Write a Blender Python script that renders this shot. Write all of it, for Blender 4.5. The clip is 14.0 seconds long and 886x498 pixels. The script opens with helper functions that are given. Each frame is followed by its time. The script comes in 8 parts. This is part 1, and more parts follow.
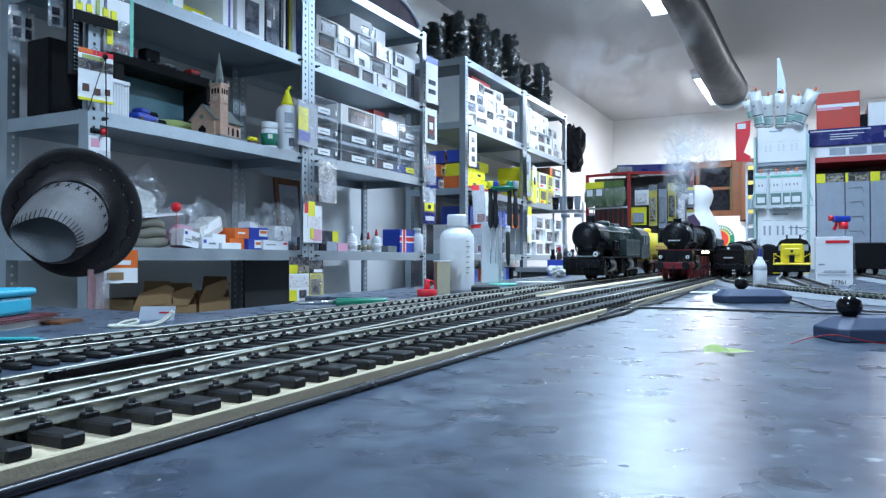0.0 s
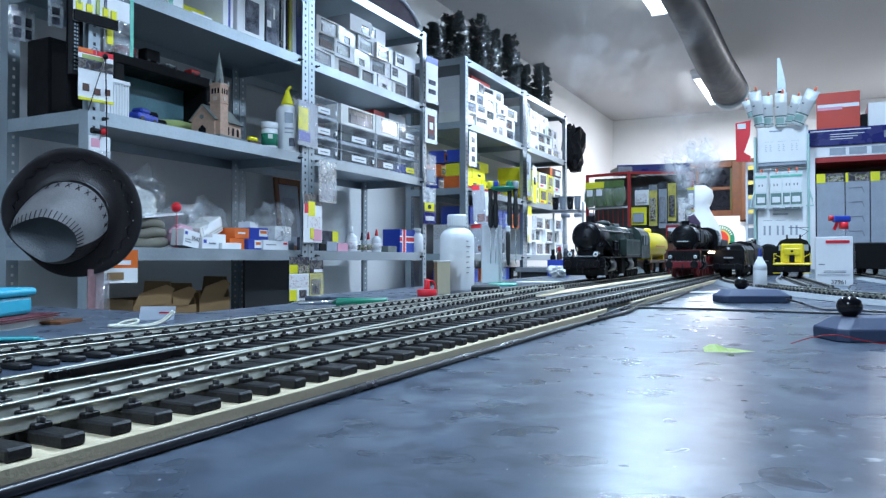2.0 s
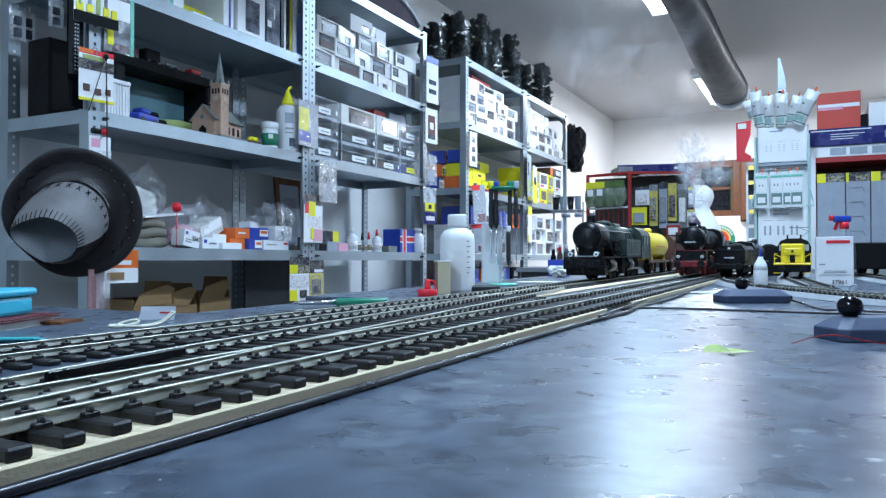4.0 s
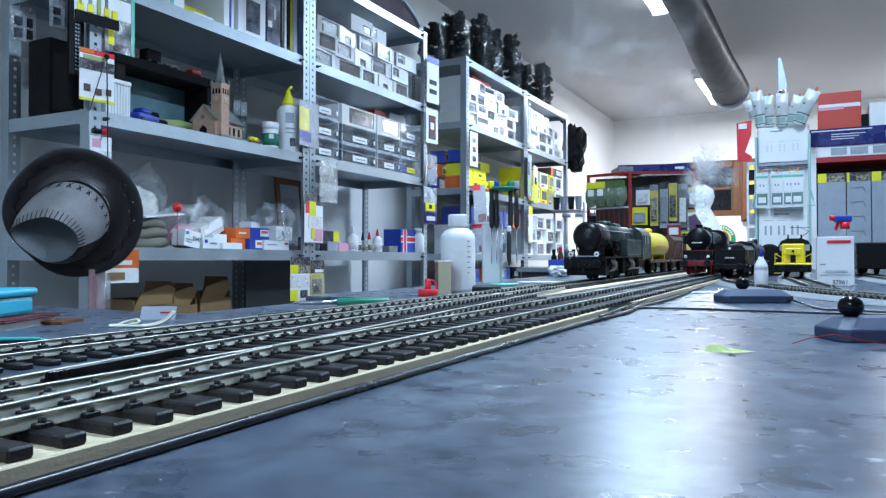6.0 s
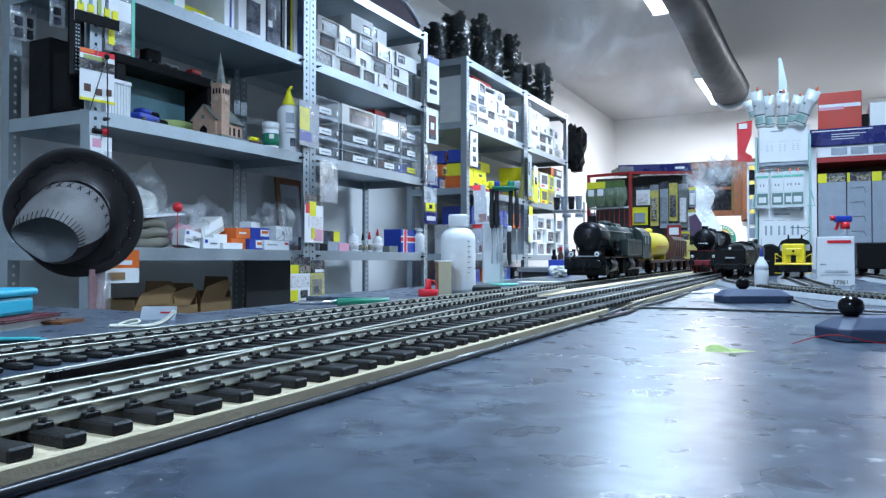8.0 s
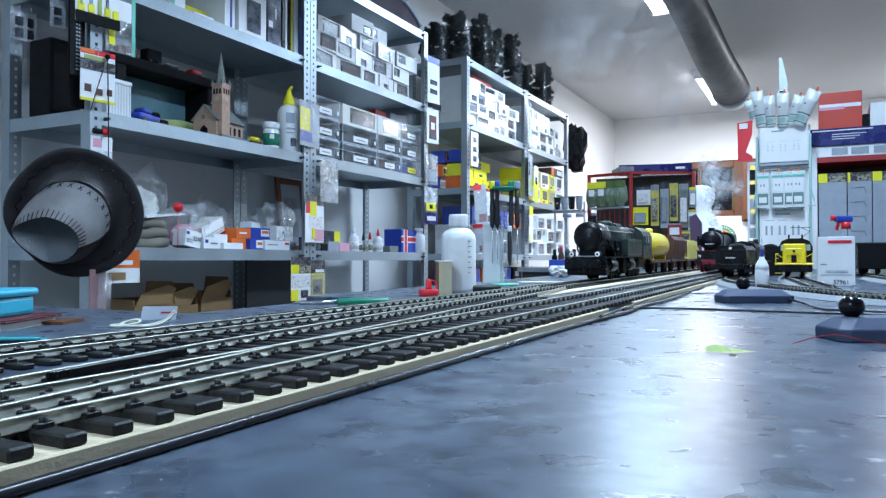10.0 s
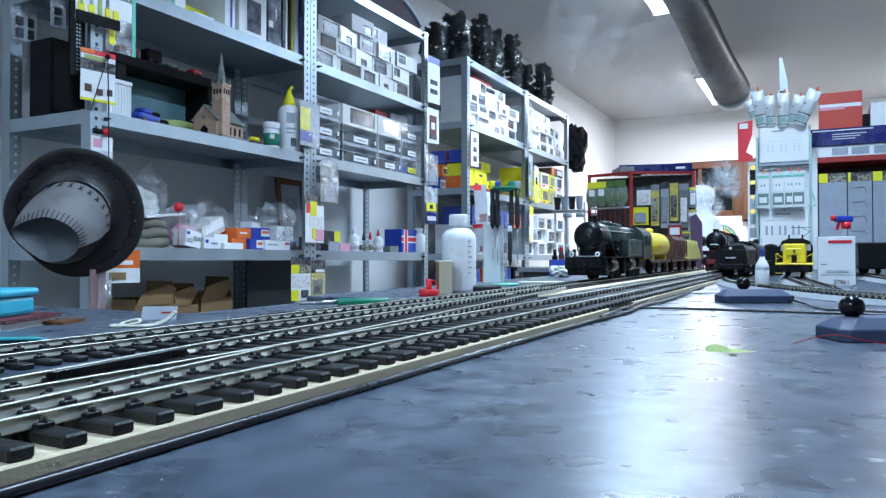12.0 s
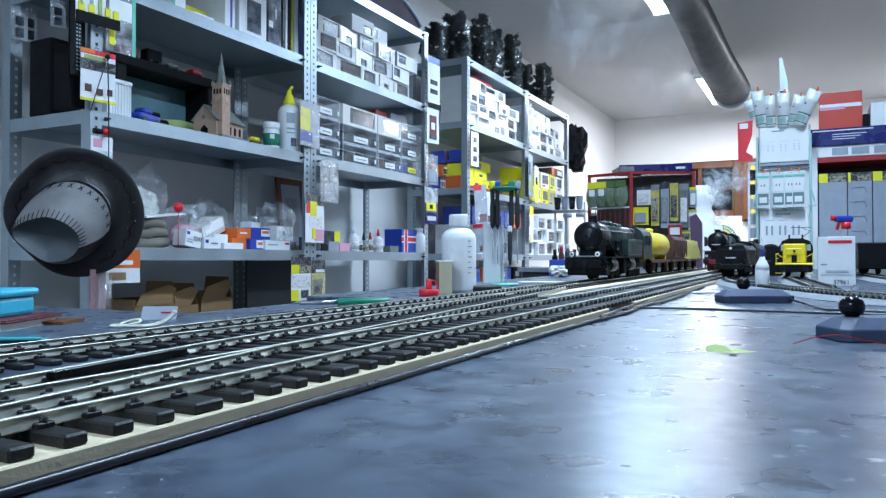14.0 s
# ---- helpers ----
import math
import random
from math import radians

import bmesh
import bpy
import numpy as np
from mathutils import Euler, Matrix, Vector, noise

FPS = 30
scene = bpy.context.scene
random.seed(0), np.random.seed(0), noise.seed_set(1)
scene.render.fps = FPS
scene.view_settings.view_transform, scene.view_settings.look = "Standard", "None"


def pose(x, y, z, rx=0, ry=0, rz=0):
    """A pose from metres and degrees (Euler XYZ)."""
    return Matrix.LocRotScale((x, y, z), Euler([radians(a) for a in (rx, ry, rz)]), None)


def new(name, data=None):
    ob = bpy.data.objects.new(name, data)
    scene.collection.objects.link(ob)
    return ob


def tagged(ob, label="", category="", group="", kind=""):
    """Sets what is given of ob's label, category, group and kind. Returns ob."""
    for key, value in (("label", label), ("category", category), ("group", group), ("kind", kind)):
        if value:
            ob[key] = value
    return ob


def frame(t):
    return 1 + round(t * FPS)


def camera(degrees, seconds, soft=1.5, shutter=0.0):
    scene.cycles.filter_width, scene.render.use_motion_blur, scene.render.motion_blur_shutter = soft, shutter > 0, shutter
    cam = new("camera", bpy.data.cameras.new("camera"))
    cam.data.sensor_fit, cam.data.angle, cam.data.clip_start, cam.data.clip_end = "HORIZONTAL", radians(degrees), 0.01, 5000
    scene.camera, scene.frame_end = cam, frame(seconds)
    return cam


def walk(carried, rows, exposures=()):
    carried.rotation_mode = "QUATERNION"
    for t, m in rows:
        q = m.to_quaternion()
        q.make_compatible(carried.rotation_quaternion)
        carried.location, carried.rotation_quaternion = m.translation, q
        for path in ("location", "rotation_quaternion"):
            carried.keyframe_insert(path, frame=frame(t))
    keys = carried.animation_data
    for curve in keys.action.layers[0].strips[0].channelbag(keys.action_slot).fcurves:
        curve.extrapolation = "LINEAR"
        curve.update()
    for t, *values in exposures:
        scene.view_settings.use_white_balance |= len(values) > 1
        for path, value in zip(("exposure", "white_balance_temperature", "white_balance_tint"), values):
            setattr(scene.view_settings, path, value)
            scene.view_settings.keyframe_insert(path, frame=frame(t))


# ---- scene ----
cam = camera(62.2, 14.0, soft=1.3)
EYE = (0.0, 0.0, 0.955)


def aim(turn):
    """The camera's pose, turned to the left by turn degrees from its first view."""
    return pose(*EYE, 90.88, 0, 26.95 + turn)


walk(cam, [(0.0, aim(0.0)), (3.0, aim(0.015)), (5.5, aim(0.07)), (8.0, aim(0.095)), (10.5, aim(0.135)), (14.0, aim(0.148))],
     exposures=[(0.0, 0.0, 6500, 10), (14.0, 0.0, 6500, 10)])

# ---- light ----
world = bpy.data.worlds.new("world")
scene.world = world
world.use_nodes = True
sky = world.node_tree.nodes.new("ShaderNodeTexSky")
sky.sky_type, sky.sun_disc = "NISHITA", False
sky.sun_elevation, sky.sun_rotation = radians(4), radians(200)
world.node_tree.links.new(sky.outputs[0], world.node_tree.nodes["Background"].inputs[0])
world.node_tree.nodes["Background"].inputs[1].default_value = 0.05

CEIL = 2.69
LAMP_WATTS = 65.0
LAMP_COLOUR = (0.53, 0.74, 1.0)
FAR_COLOUR = (0.86, 0.90, 1.0)
# fluorescent battens on the ceiling: x, y of the middle, along y
# the first two are in view, the rest unseen lamps added for brightness
BATTENS = [(-0.93, 4.42), (-0.945, 7.62), (0.0, 1.35), (1.35, 4.65), (0.9, 7.95), (-0.6, -1.7)]


# ---- materials ----
def material(name, colour, rough=0.5, metal=0.0, vary=0.15, scale=20.0, bump=0.1, fine=180.0, spec=0.5, stains=0.0, alpha=1.0,
             trans=0.0, glow=0.0, island=0.0, second=None, rough_vary=0.1):
    m = bpy.data.materials.new(name)
    m.use_nodes = True
    nt = m.node_tree
    n, l = nt.nodes, nt.links
    p = n["Principled BSDF"]
    tc = n.new("ShaderNodeTexCoord")
    a = n.new("ShaderNodeTexNoise")
    a.inputs["Scale"].default_value, a.inputs["Detail"].default_value = scale, 6
    b = n.new("ShaderNodeTexNoise")
    b.inputs["Scale"].default_value, b.inputs["Detail"].default_value = fine, 3
    l.new(tc.outputs["Object"], a.inputs["Vector"])
    l.new(tc.outputs["Object"], b.inputs["Vector"])
    ramp = n.new("ShaderNodeValToRGB")
    dark = [c * (1 - vary) for c in colour]
    light = [min(1, c * (1 + vary)) for c in (second or colour)]
    ramp.color_ramp.elements[0].color, ramp.color_ramp.elements[1].color = (*dark, 1), (*light, 1)
    ramp.color_ramp.elements[0].position, ramp.color_ramp.elements[1].position = 0.3, 0.7
    mix = n.new("ShaderNodeMath")
    mix.operation = "MULTIPLY_ADD"
    mix.inputs[1].default_value, mix.inputs[2].default_value = 0.3, 0.0
    l.new(b.outputs[0], mix.inputs[0])
    add = n.new("ShaderNodeMath")
    add.operation = "MULTIPLY_ADD"
    add.inputs[1].default_value = 0.7
    l.new(a.outputs[0], add.inputs[0])
    l.new(mix.outputs[0], add.inputs[2])
    l.new(add.outputs[0], ramp.inputs[0])
    out = ramp.outputs[0]
    if island:
        info = n.new("ShaderNodeObjectInfo")
        hsv = n.new("ShaderNodeHueSaturation")
        mr = n.new("ShaderNodeMapRange")
        mr.inputs[3].default_value, mr.inputs[4].default_value = 1 - island, 1 + island
        l.new(info.outputs["Random"], mr.inputs[0])
        l.new(mr.outputs[0], hsv.inputs["Value"])
        l.new(out, hsv.inputs["Color"])
        out = hsv.outputs[0]
    l.new(out, p.inputs["Base Color"])
    rr = n.new("ShaderNodeMapRange")
    rr.inputs[1].default_value, rr.inputs[2].default_value = 0.3, 0.7
    rr.inputs[3].default_value, rr.inputs[4].default_value = max(0.02, rough - rough_vary), min(1, rough + rough_vary)
    l.new(a.outputs[0], rr.inputs[0])
    l.new(rr.outputs[0], p.inputs["Roughness"])
    p.inputs["Metallic"].default_value = metal
    p.inputs["Specular IOR Level"].default_value = spec
    p.inputs["Alpha"].default_value = alpha
    p.inputs["Transmission Weight"].default_value = trans
    if glow:
        p.inputs["Emission Color"].default_value = (*colour, 1)
        p.inputs["Emission Strength"].default_value = glow
    if bump:
        bn = n.new("ShaderNodeBump")
        bn.inputs["Strength"].default_value, bn.inputs["Distance"].default_value = bump, 0.002
        l.new(b.outputs[0], bn.inputs["Height"])
        l.new(bn.outputs[0], p.inputs["Normal"])
    return m


def plastic_film(name, tint=(0.9, 0.95, 1.0), clear=0.86, rough=0.16):
    """Thin clear film: mostly see-through, with a gloss on it."""
    m = bpy.data.materials.new(name)
    m.use_nodes = True
    n, l = m.node_tree.nodes, m.node_tree.links
    p = n["Principled BSDF"]
    p.inputs["Base Color"].default_value, p.inputs["Roughness"].default_value = (*tint, 1), rough
    tr = n.new("ShaderNodeBsdfTransparent")
    tc, nz, mr = n.new("ShaderNodeTexCoord"), n.new("ShaderNodeTexNoise"), n.new("ShaderNodeMapRange")
    nz.inputs["Scale"].default_value, nz.inputs["Detail"].default_value = 22, 3
    l.new(tc.outputs["Object"], nz.inputs["Vector"])
    mr.inputs[1].default_value, mr.inputs[2].default_value = 0.35, 0.65
    mr.inputs[3].default_value, mr.inputs[4].default_value = 0.3 * (1 - clear), 1.3 * (1 - clear)
    l.new(nz.outputs[0], mr.inputs[0])
    mx = n.new("ShaderNodeMixShader")
    l.new(mr.outputs[0], mx.inputs[0])
    l.new(tr.outputs[0], mx.inputs[1])
    l.new(p.outputs[0], mx.inputs[2])
    l.new(mx.outputs[0], n["Material Output"].inputs[0])
    return m


def bag_film(name, milk=0.10, crinkle=0.9, wave=16, gloss=0.13):
    """Crinkled clear plastic: see-through, a little milky, with sharp glints."""
    m = bpy.data.materials.new(name)
    m.use_nodes = True
    n, l = m.node_tree.nodes, m.node_tree.links
    n.remove(n["Principled BSDF"])
    tc, nz, nm = n.new("ShaderNodeTexCoord"), n.new("ShaderNodeTexNoise"), n.new("ShaderNodeTexNoise")
    nz.inputs["Scale"].default_value, nz.inputs["Detail"].default_value, nz.inputs["Distortion"].default_value = wave, 3, 1.2
    nm.inputs["Scale"].default_value, nm.inputs["Detail"].default_value = wave * 1.7, 4
    l.new(tc.outputs["Object"], nz.inputs["Vector"])
    l.new(tc.outputs["Object"], nm.inputs["Vector"])
    bn = n.new("ShaderNodeBump")
    bn.inputs["Strength"].default_value, bn.inputs["Distance"].default_value = crinkle, 0.02
    l.new(nz.outputs[0], bn.inputs["Height"])
    gl, df, tr = n.new("ShaderNodeBsdfGlossy"), n.new("ShaderNodeBsdfDiffuse"), n.new("ShaderNodeBsdfTransparent")
    gl.inputs["Roughness"].default_value = 0.13
    df.inputs[0].default_value = (0.85, 0.9, 0.95, 1)
    l.new(bn.outputs[0], gl.inputs["Normal"])
    mr = n.new("ShaderNodeMapRange")
    mr.inputs[1].default_value, mr.inputs[2].default_value, mr.inputs[3].default_value, mr.inputs[4].default_value = 0.4, 0.7, 0.2 * milk, 2.4 * milk
    l.new(nm.outputs[0], mr.inputs[0])
    body, skin = n.new("ShaderNodeMixShader"), n.new("ShaderNodeMixShader")
    skin.inputs[0].default_value = gloss
    l.new(mr.outputs[0], body.inputs[0])
    l.new(tr.outputs[0], body.inputs[1])
    l.new(df.outputs[0], body.inputs[2])
    l.new(body.outputs[0], skin.inputs[1])
    l.new(gl.outputs[0], skin.inputs[2])
    l.new(skin.outputs[0], n["Material Output"].inputs[0])
    return m


def litho(name, colours, scale):
    """Printed picture: patches of ink that differ from piece to piece."""
    m = bpy.data.materials.new(name)
    m.use_nodes = True
    n, l = m.node_tree.nodes, m.node_tree.links
    p = n["Principled BSDF"]
    tc, info, ad = n.new("ShaderNodeTexCoord"), n.new("ShaderNodeObjectInfo"), n.new("ShaderNodeVectorMath")
    sc = n.new("ShaderNodeVectorMath")
    sc.operation = "SCALE"
    sc.inputs[0].default_value = (7.0, 3.0, 5.0)
    l.new(info.outputs["Random"], sc.inputs["Scale"])
    l.new(tc.outputs["Object"], ad.inputs[0])
    l.new(sc.outputs[0], ad.inputs[1])
    nz = n.new("ShaderNodeTexNoise")
    nz.inputs["Scale"].default_value, nz.inputs["Detail"].default_value, nz.inputs["Distortion"].default_value = scale, 4, 0.5
    l.new(ad.outputs[0], nz.inputs["Vector"])
    ramp = n.new("ShaderNodeValToRGB")
    ramp.color_ramp.interpolation = "LINEAR"
    el = ramp.color_ramp.elements
    while len(el) < len(colours):
        el.new(0.5)
    for i, c in enumerate(colours):
        el[i].position = 0.30 + 0.40 * i / len(colours)
        el[i].color = (*c, 1)
    l.new(nz.outputs[0], ramp.inputs[0])
    l.new(ramp.outputs[0], p.inputs["Base Color"])
    p.inputs["Roughness"].default_value = 0.3
    return m


M = {}
M["plaster"] = material("white_plaster", (0.80, 0.80, 0.79), 0.85, vary=0.04, scale=1.2, bump=0.25, fine=60)
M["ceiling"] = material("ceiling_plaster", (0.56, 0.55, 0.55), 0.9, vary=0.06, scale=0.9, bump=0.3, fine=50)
M["floor"] = material("floor_screed", (0.13, 0.125, 0.12), 0.6, vary=0.2, scale=3)
M["galv"] = material("galvanised_steel", (0.36, 0.42, 0.46), 0.40, metal=0.70, vary=0.14, scale=9, bump=0.12, fine=120)
M["steel_dark"] = material("dark_slot", (0.03, 0.03, 0.035), 0.7)
M["board"] = material("fibreboard", (0.74, 0.62, 0.42), 0.75, vary=0.06, scale=25, bump=0.12, fine=700)
M["rail"] = material("nickel_rail", (0.47, 0.47, 0.41), 0.44, metal=0.85, vary=0.16, scale=60, bump=0.08, fine=400)
M["sleeper"] = material("black_plastic_sleeper", (0.013, 0.0125, 0.013), 0.5, vary=0.35, scale=90, bump=0.2, fine=700, island=0.3, spec=0.35)
M["black"] = material("satin_black", (0.005, 0.005, 0.007), 0.33, vary=0.3, scale=40, bump=0.05, spec=0.26)
M["matt_black"] = material("matt_black", (0.006, 0.006, 0.007), 0.65, vary=0.3, scale=30, bump=0.2, spec=0.15)
M["loco_green"] = material("loco_green", (0.024, 0.040, 0.036), 0.38, vary=0.25, scale=40, bump=0.04, spec=0.32)
M["red"] = material("loco_red", (0.20, 0.008, 0.018), 0.45, vary=0.15, scale=50)
M["yellow"] = material("loco_yellow", (0.85, 0.66, 0.02), 0.38, vary=0.08, scale=40)
M["brown"] = material("wagon_brown", (0.09, 0.035, 0.025), 0.55, vary=0.2, scale=60)
M["canvas"] = material("yellow_canvas", (0.58, 0.50, 0.12), 0.8, vary=0.25, scale=60, bump=0.4)
M["lining"] = material("pale_lining", (0.20, 0.24, 0.20), 0.45, vary=0.1)
M["cream"] = material("cream_card", (0.62, 0.58, 0.40), 0.6, vary=0.06)
M["purple_card"] = material("purple_card", (0.10, 0.05, 0.11), 0.5, vary=0.1)
M["navy"] = material("navy_card", (0.006, 0.011, 0.14), 0.28, vary=0.1)
M["faint"] = material("faint_print", (0.58, 0.62, 0.66), 0.5, vary=0.05)
M["chrome"] = material("bright_metal", (0.75, 0.76, 0.78), 0.2, metal=1.0, vary=0.05)
M["lens"] = material("lamp_lens", (0.85, 0.9, 0.92), 0.1, vary=0.03, bump=0)
M["glowing"] = material("lit_lamp", (1.0, 0.72, 0.45), 0.4, vary=0.0, bump=0, glow=8)
M["white"] = material("white_plastic", (0.82, 0.84, 0.86), 0.35, vary=0.03, bump=0.03)
M["card"] = material("white_card", (0.85, 0.86, 0.87), 0.55, vary=0.05, scale=12, bump=0.05)
M["grey"] = material("grey_plastic", (0.040, 0.058, 0.112), 0.66, vary=0.08, scale=30, bump=0.06)
M["cable"] = material("black_cable", (0.015, 0.015, 0.02), 0.35, vary=0.2, bump=0)
M["blue"] = material("blue_card", (0.02, 0.055, 0.38), 0.4, vary=0.1)
M["orange"] = material("orange_card", (0.80, 0.16, 0.02), 0.45, vary=0.08)
M["redc"] = material("red_plastic", (0.75, 0.02, 0.035), 0.35, vary=0.06, bump=0.02)
M["yellowc"] = material("yellow_card", (0.85, 0.78, 0.02), 0.45, vary=0.06)
M["green"] = material("green_plastic", (0.02, 0.22, 0.13), 0.3, vary=0.08)
M["mint"] = material("mint_plastic", (0.16, 0.55, 0.42), 0.35, vary=0.08)
M["cyan"] = material("cyan_plastic", (0.02, 0.42, 0.58), 0.4, vary=0.06)
M["brownc"] = material("cardboard", (0.30, 0.18, 0.08), 0.8, vary=0.12, scale=15)
M["wood"] = material("brown_wood", (0.15, 0.05, 0.014), 0.5, vary=0.3, scale=14)
M["night"] = material("dark_pane", (0.012, 0.013, 0.018), 0.08, vary=0.2, bump=0)
M["pink"] = material("pink_plastic", (0.75, 0.35, 0.45), 0.5, vary=0.05)
M["film"] = bag_film("clear_film")
M["thin_film"] = bag_film("thin_clear_film", milk=0.015, crinkle=0.12, wave=5, gloss=0.06)
M["litho"] = litho("colour_print", ((0.02, 0.02, 0.03), (0.06, 0.09, 0.04), (0.26, 0.23, 0.08), (0.48, 0.47, 0.44), (0.12, 0.06, 0.06)), 90)
M["litho_dark"] = litho("dark_picture", ((0.012, 0.012, 0.018), (0.06, 0.045, 0.04), (0.025, 0.03, 0.06), (0.22, 0.20, 0.18), (0.03, 0.03, 0.035)), 45)
M["litho_white"] = litho("printed_white_card", ((0.60, 0.62, 0.66), (0.74, 0.75, 0.78), (0.80, 0.80, 0.80), (0.78, 0.78, 0.78), (0.55, 0.42, 0.42)), 130)
M["edge_glint"] = plastic_film("edge_glint", clear=0.45, rough=0.12)
M["white_film"] = plastic_film("milky_film", clear=0.6, rough=0.2)
M["crystal"] = plastic_film("clear_plastic_box", clear=0.92, rough=0.08)
M["photo"] = material("dark_print", (0.018, 0.020, 0.034), 0.22, vary=0.5, scale=22, second=(0.11, 0.12, 0.15), bump=0, island=0.6)
M["print"] = material("grey_print", (0.25, 0.27, 0.30), 0.4, vary=0.3, scale=80, bump=0)
M["stone"] = material("model_brick", (0.46, 0.30, 0.22), 0.75, vary=0.2, scale=60, bump=0.5)
M["slate"] = material("model_slate", (0.16, 0.18, 0.17), 0.7, vary=0.25, scale=60, bump=0.4)
M["leather"] = material("black_leather", (0.013, 0.010, 0.012), 0.42, vary=0.35, scale=18, bump=0.5, fine=250)
M["suede"] = material("grey_leather", (0.21, 0.205, 0.21), 0.5, vary=0.25, scale=14, bump=0.5, fine=250)
M["panel"] = material("dark_leather_panel", (0.045, 0.055, 0.065), 0.5, vary=0.2, scale=14, bump=0.4)
M["needle"] = material("dark_needles", (0.009, 0.017, 0.014), 0.8, vary=0.5, scale=60)
M["duct"] = material("duct_foil", (0.020, 0.023, 0.030), 0.40, metal=0.0, vary=0.7, scale=9, bump=0.6, fine=70)
M["lime"] = material("lime_paper", (0.50, 0.74, 0.07), 0.6, vary=0.1, scale=45, second=(0.74, 0.80, 0.50))
M["gloss_black"] = material("gloss_black_knob", (0.004, 0.004, 0.006), 0.16, vary=0.2, bump=0, spec=0.3, rough_vary=0.03)
M["charcoal"] = material("charcoal_board", (0.05, 0.056, 0.062), 0.7, vary=0.2, scale=6, bump=0.1)
M["dull_red"] = material("dull_red_print", (0.30, 0.17, 0.18), 0.5, vary=0.3, scale=40, bump=0.03)
M["lid_teal"] = material("teal_plastic", (0.05, 0.45, 0.48), 0.4, vary=0.06)
M["sage"] = material("grey_bubble", (0.33, 0.37, 0.43), 0.5, vary=0.12, scale=30)
M["skyprint"] = material("painted_sky", (0.10, 0.21, 0.25), 0.55, vary=0.25, scale=5, bump=0.05)
M["meadow"] = material("painted_meadow", (0.35, 0.42, 0.14), 0.6, vary=0.25, scale=18)
M["rope"] = material("white_cord", (0.75, 0.74, 0.62), 0.7, vary=0.1)
M["hose"] = material("grey_hose", (0.20, 0.185, 0.145), 0.7, vary=0.15)
M["maroon"] = material("maroon_cover", (0.12, 0.015, 0.02), 0.5)
M["paper"] = material("paper", (0.78, 0.78, 0.74), 0.7, vary=0.05)
M["olive"] = material("olive_scatter", (0.10, 0.17, 0.05), 0.85, vary=0.4, scale=160, bump=0.5)
M["redframe"] = material("red_paint", (0.38, 0.02, 0.02), 0.45, vary=0.1)
M["tube"] = material("lit_tube", (0.85, 0.93, 1.0), 0.5, vary=0.0, bump=0, glow=16)
M["rubber"] = material("dark_rubber", (0.02, 0.022, 0.025), 0.5, vary=0.3)


def table_material():
    """Grey coated board: cloudy wear, fine grain in the coat, pale scuffs in clusters."""
    m = material("grey_coated_board", (0.062, 0.081, 0.116), 0.285, vary=0.5, scale=38, bump=0.13, fine=2000, rough_vary=0.02, spec=0.36)
    n, l = m.node_tree.nodes, m.node_tree.links
    p = n["Principled BSDF"]
    tc = [x for x in n if x.type == "TEX_COORD"][0]
    for x in n:
        if x.type == "VALTORGB":
            x.color_ramp.elements[0].position, x.color_ramp.elements[1].position = 0.30, 0.72
        if x.type == "BUMP":
            x.inputs["Distance"].default_value = 0.0006
        if x.type == "TEX_NOISE":
            x.inputs["Detail"].default_value = 2.5

    def cloud(scale, detail, lo, hi, distort=0.0):
        nz, mr = n.new("ShaderNodeTexNoise"), n.new("ShaderNodeMapRange")
        nz.inputs["Scale"].default_value, nz.inputs["Detail"].default_value, nz.inputs["Distortion"].default_value = scale, detail, distort
        l.new(tc.outputs["Object"], nz.inputs["Vector"])
        mr.interpolation_type = "SMOOTHSTEP"
        mr.inputs[1].default_value, mr.inputs[2].default_value = lo, hi
        l.new(nz.outputs[0], mr.inputs[0])
        return mr.outputs[0]

    def times(a, b):
        mu = n.new("ShaderNodeMath")
        mu.operation = "MULTIPLY"
        l.new(a, mu.inputs[0])
        if isinstance(b, float):
            mu.inputs[1].default_value = b
        else:
            l.new(b, mu.inputs[1])
        return mu.outputs[0]

    def over(colour, factor):
        mx = n.new("ShaderNodeMix")
        mx.data_type = "RGBA"
        l.new(factor, mx.inputs["Factor"])
        l.new(p.inputs["Base Color"].links[0].from_socket, mx.inputs["A"])
        mx.inputs["B"].default_value = (*colour, 1)
        l.new(mx.outputs["Result"], p.inputs["Base Color"])

    over((0.140, 0.172, 0.215), times(times(cloud(45, 2.5, 0.36, 0.70, 0.6), cloud(9, 2, 0.28, 0.66)), 1.0))
    over((0.026, 0.034, 0.050), times(times(cloud(85, 2.5, 0.46, 0.70, 0.5), cloud(13, 2, 0.35, 0.65)), 0.75))
    # scuffed patch near the table's edge
    dist, near = n.new("ShaderNodeVectorMath"), n.new("ShaderNodeMapRange")
    dist.operation = "DISTANCE"
    dist.inputs[1].default_value = (0.020, 0.262, 0)
    l.new(tc.outputs["Object"], dist.inputs[0])
    l.new(dist.outputs["Value"], near.inputs[0])
    near.inputs[1].default_value, near.inputs[2].default_value, near.inputs[3].default_value, near.inputs[4].default_value = 0.012, 0.046, 1.0, 0.0
    over((0.50, 0.52, 0.55), times(times(cloud(110, 2, 0.60, 0.68), near.outputs[0]), 0.8))
    over((0.50, 0.52, 0.55), times(times(cloud(130, 3, 0.66, 0.74), cloud(6, 2, 0.54, 0.62)), 0.4))
    over((0.60, 0.62, 0.66), times(cloud(420, 2, 0.735, 0.76), 0.7))
    return m


M["table"] = table_material()


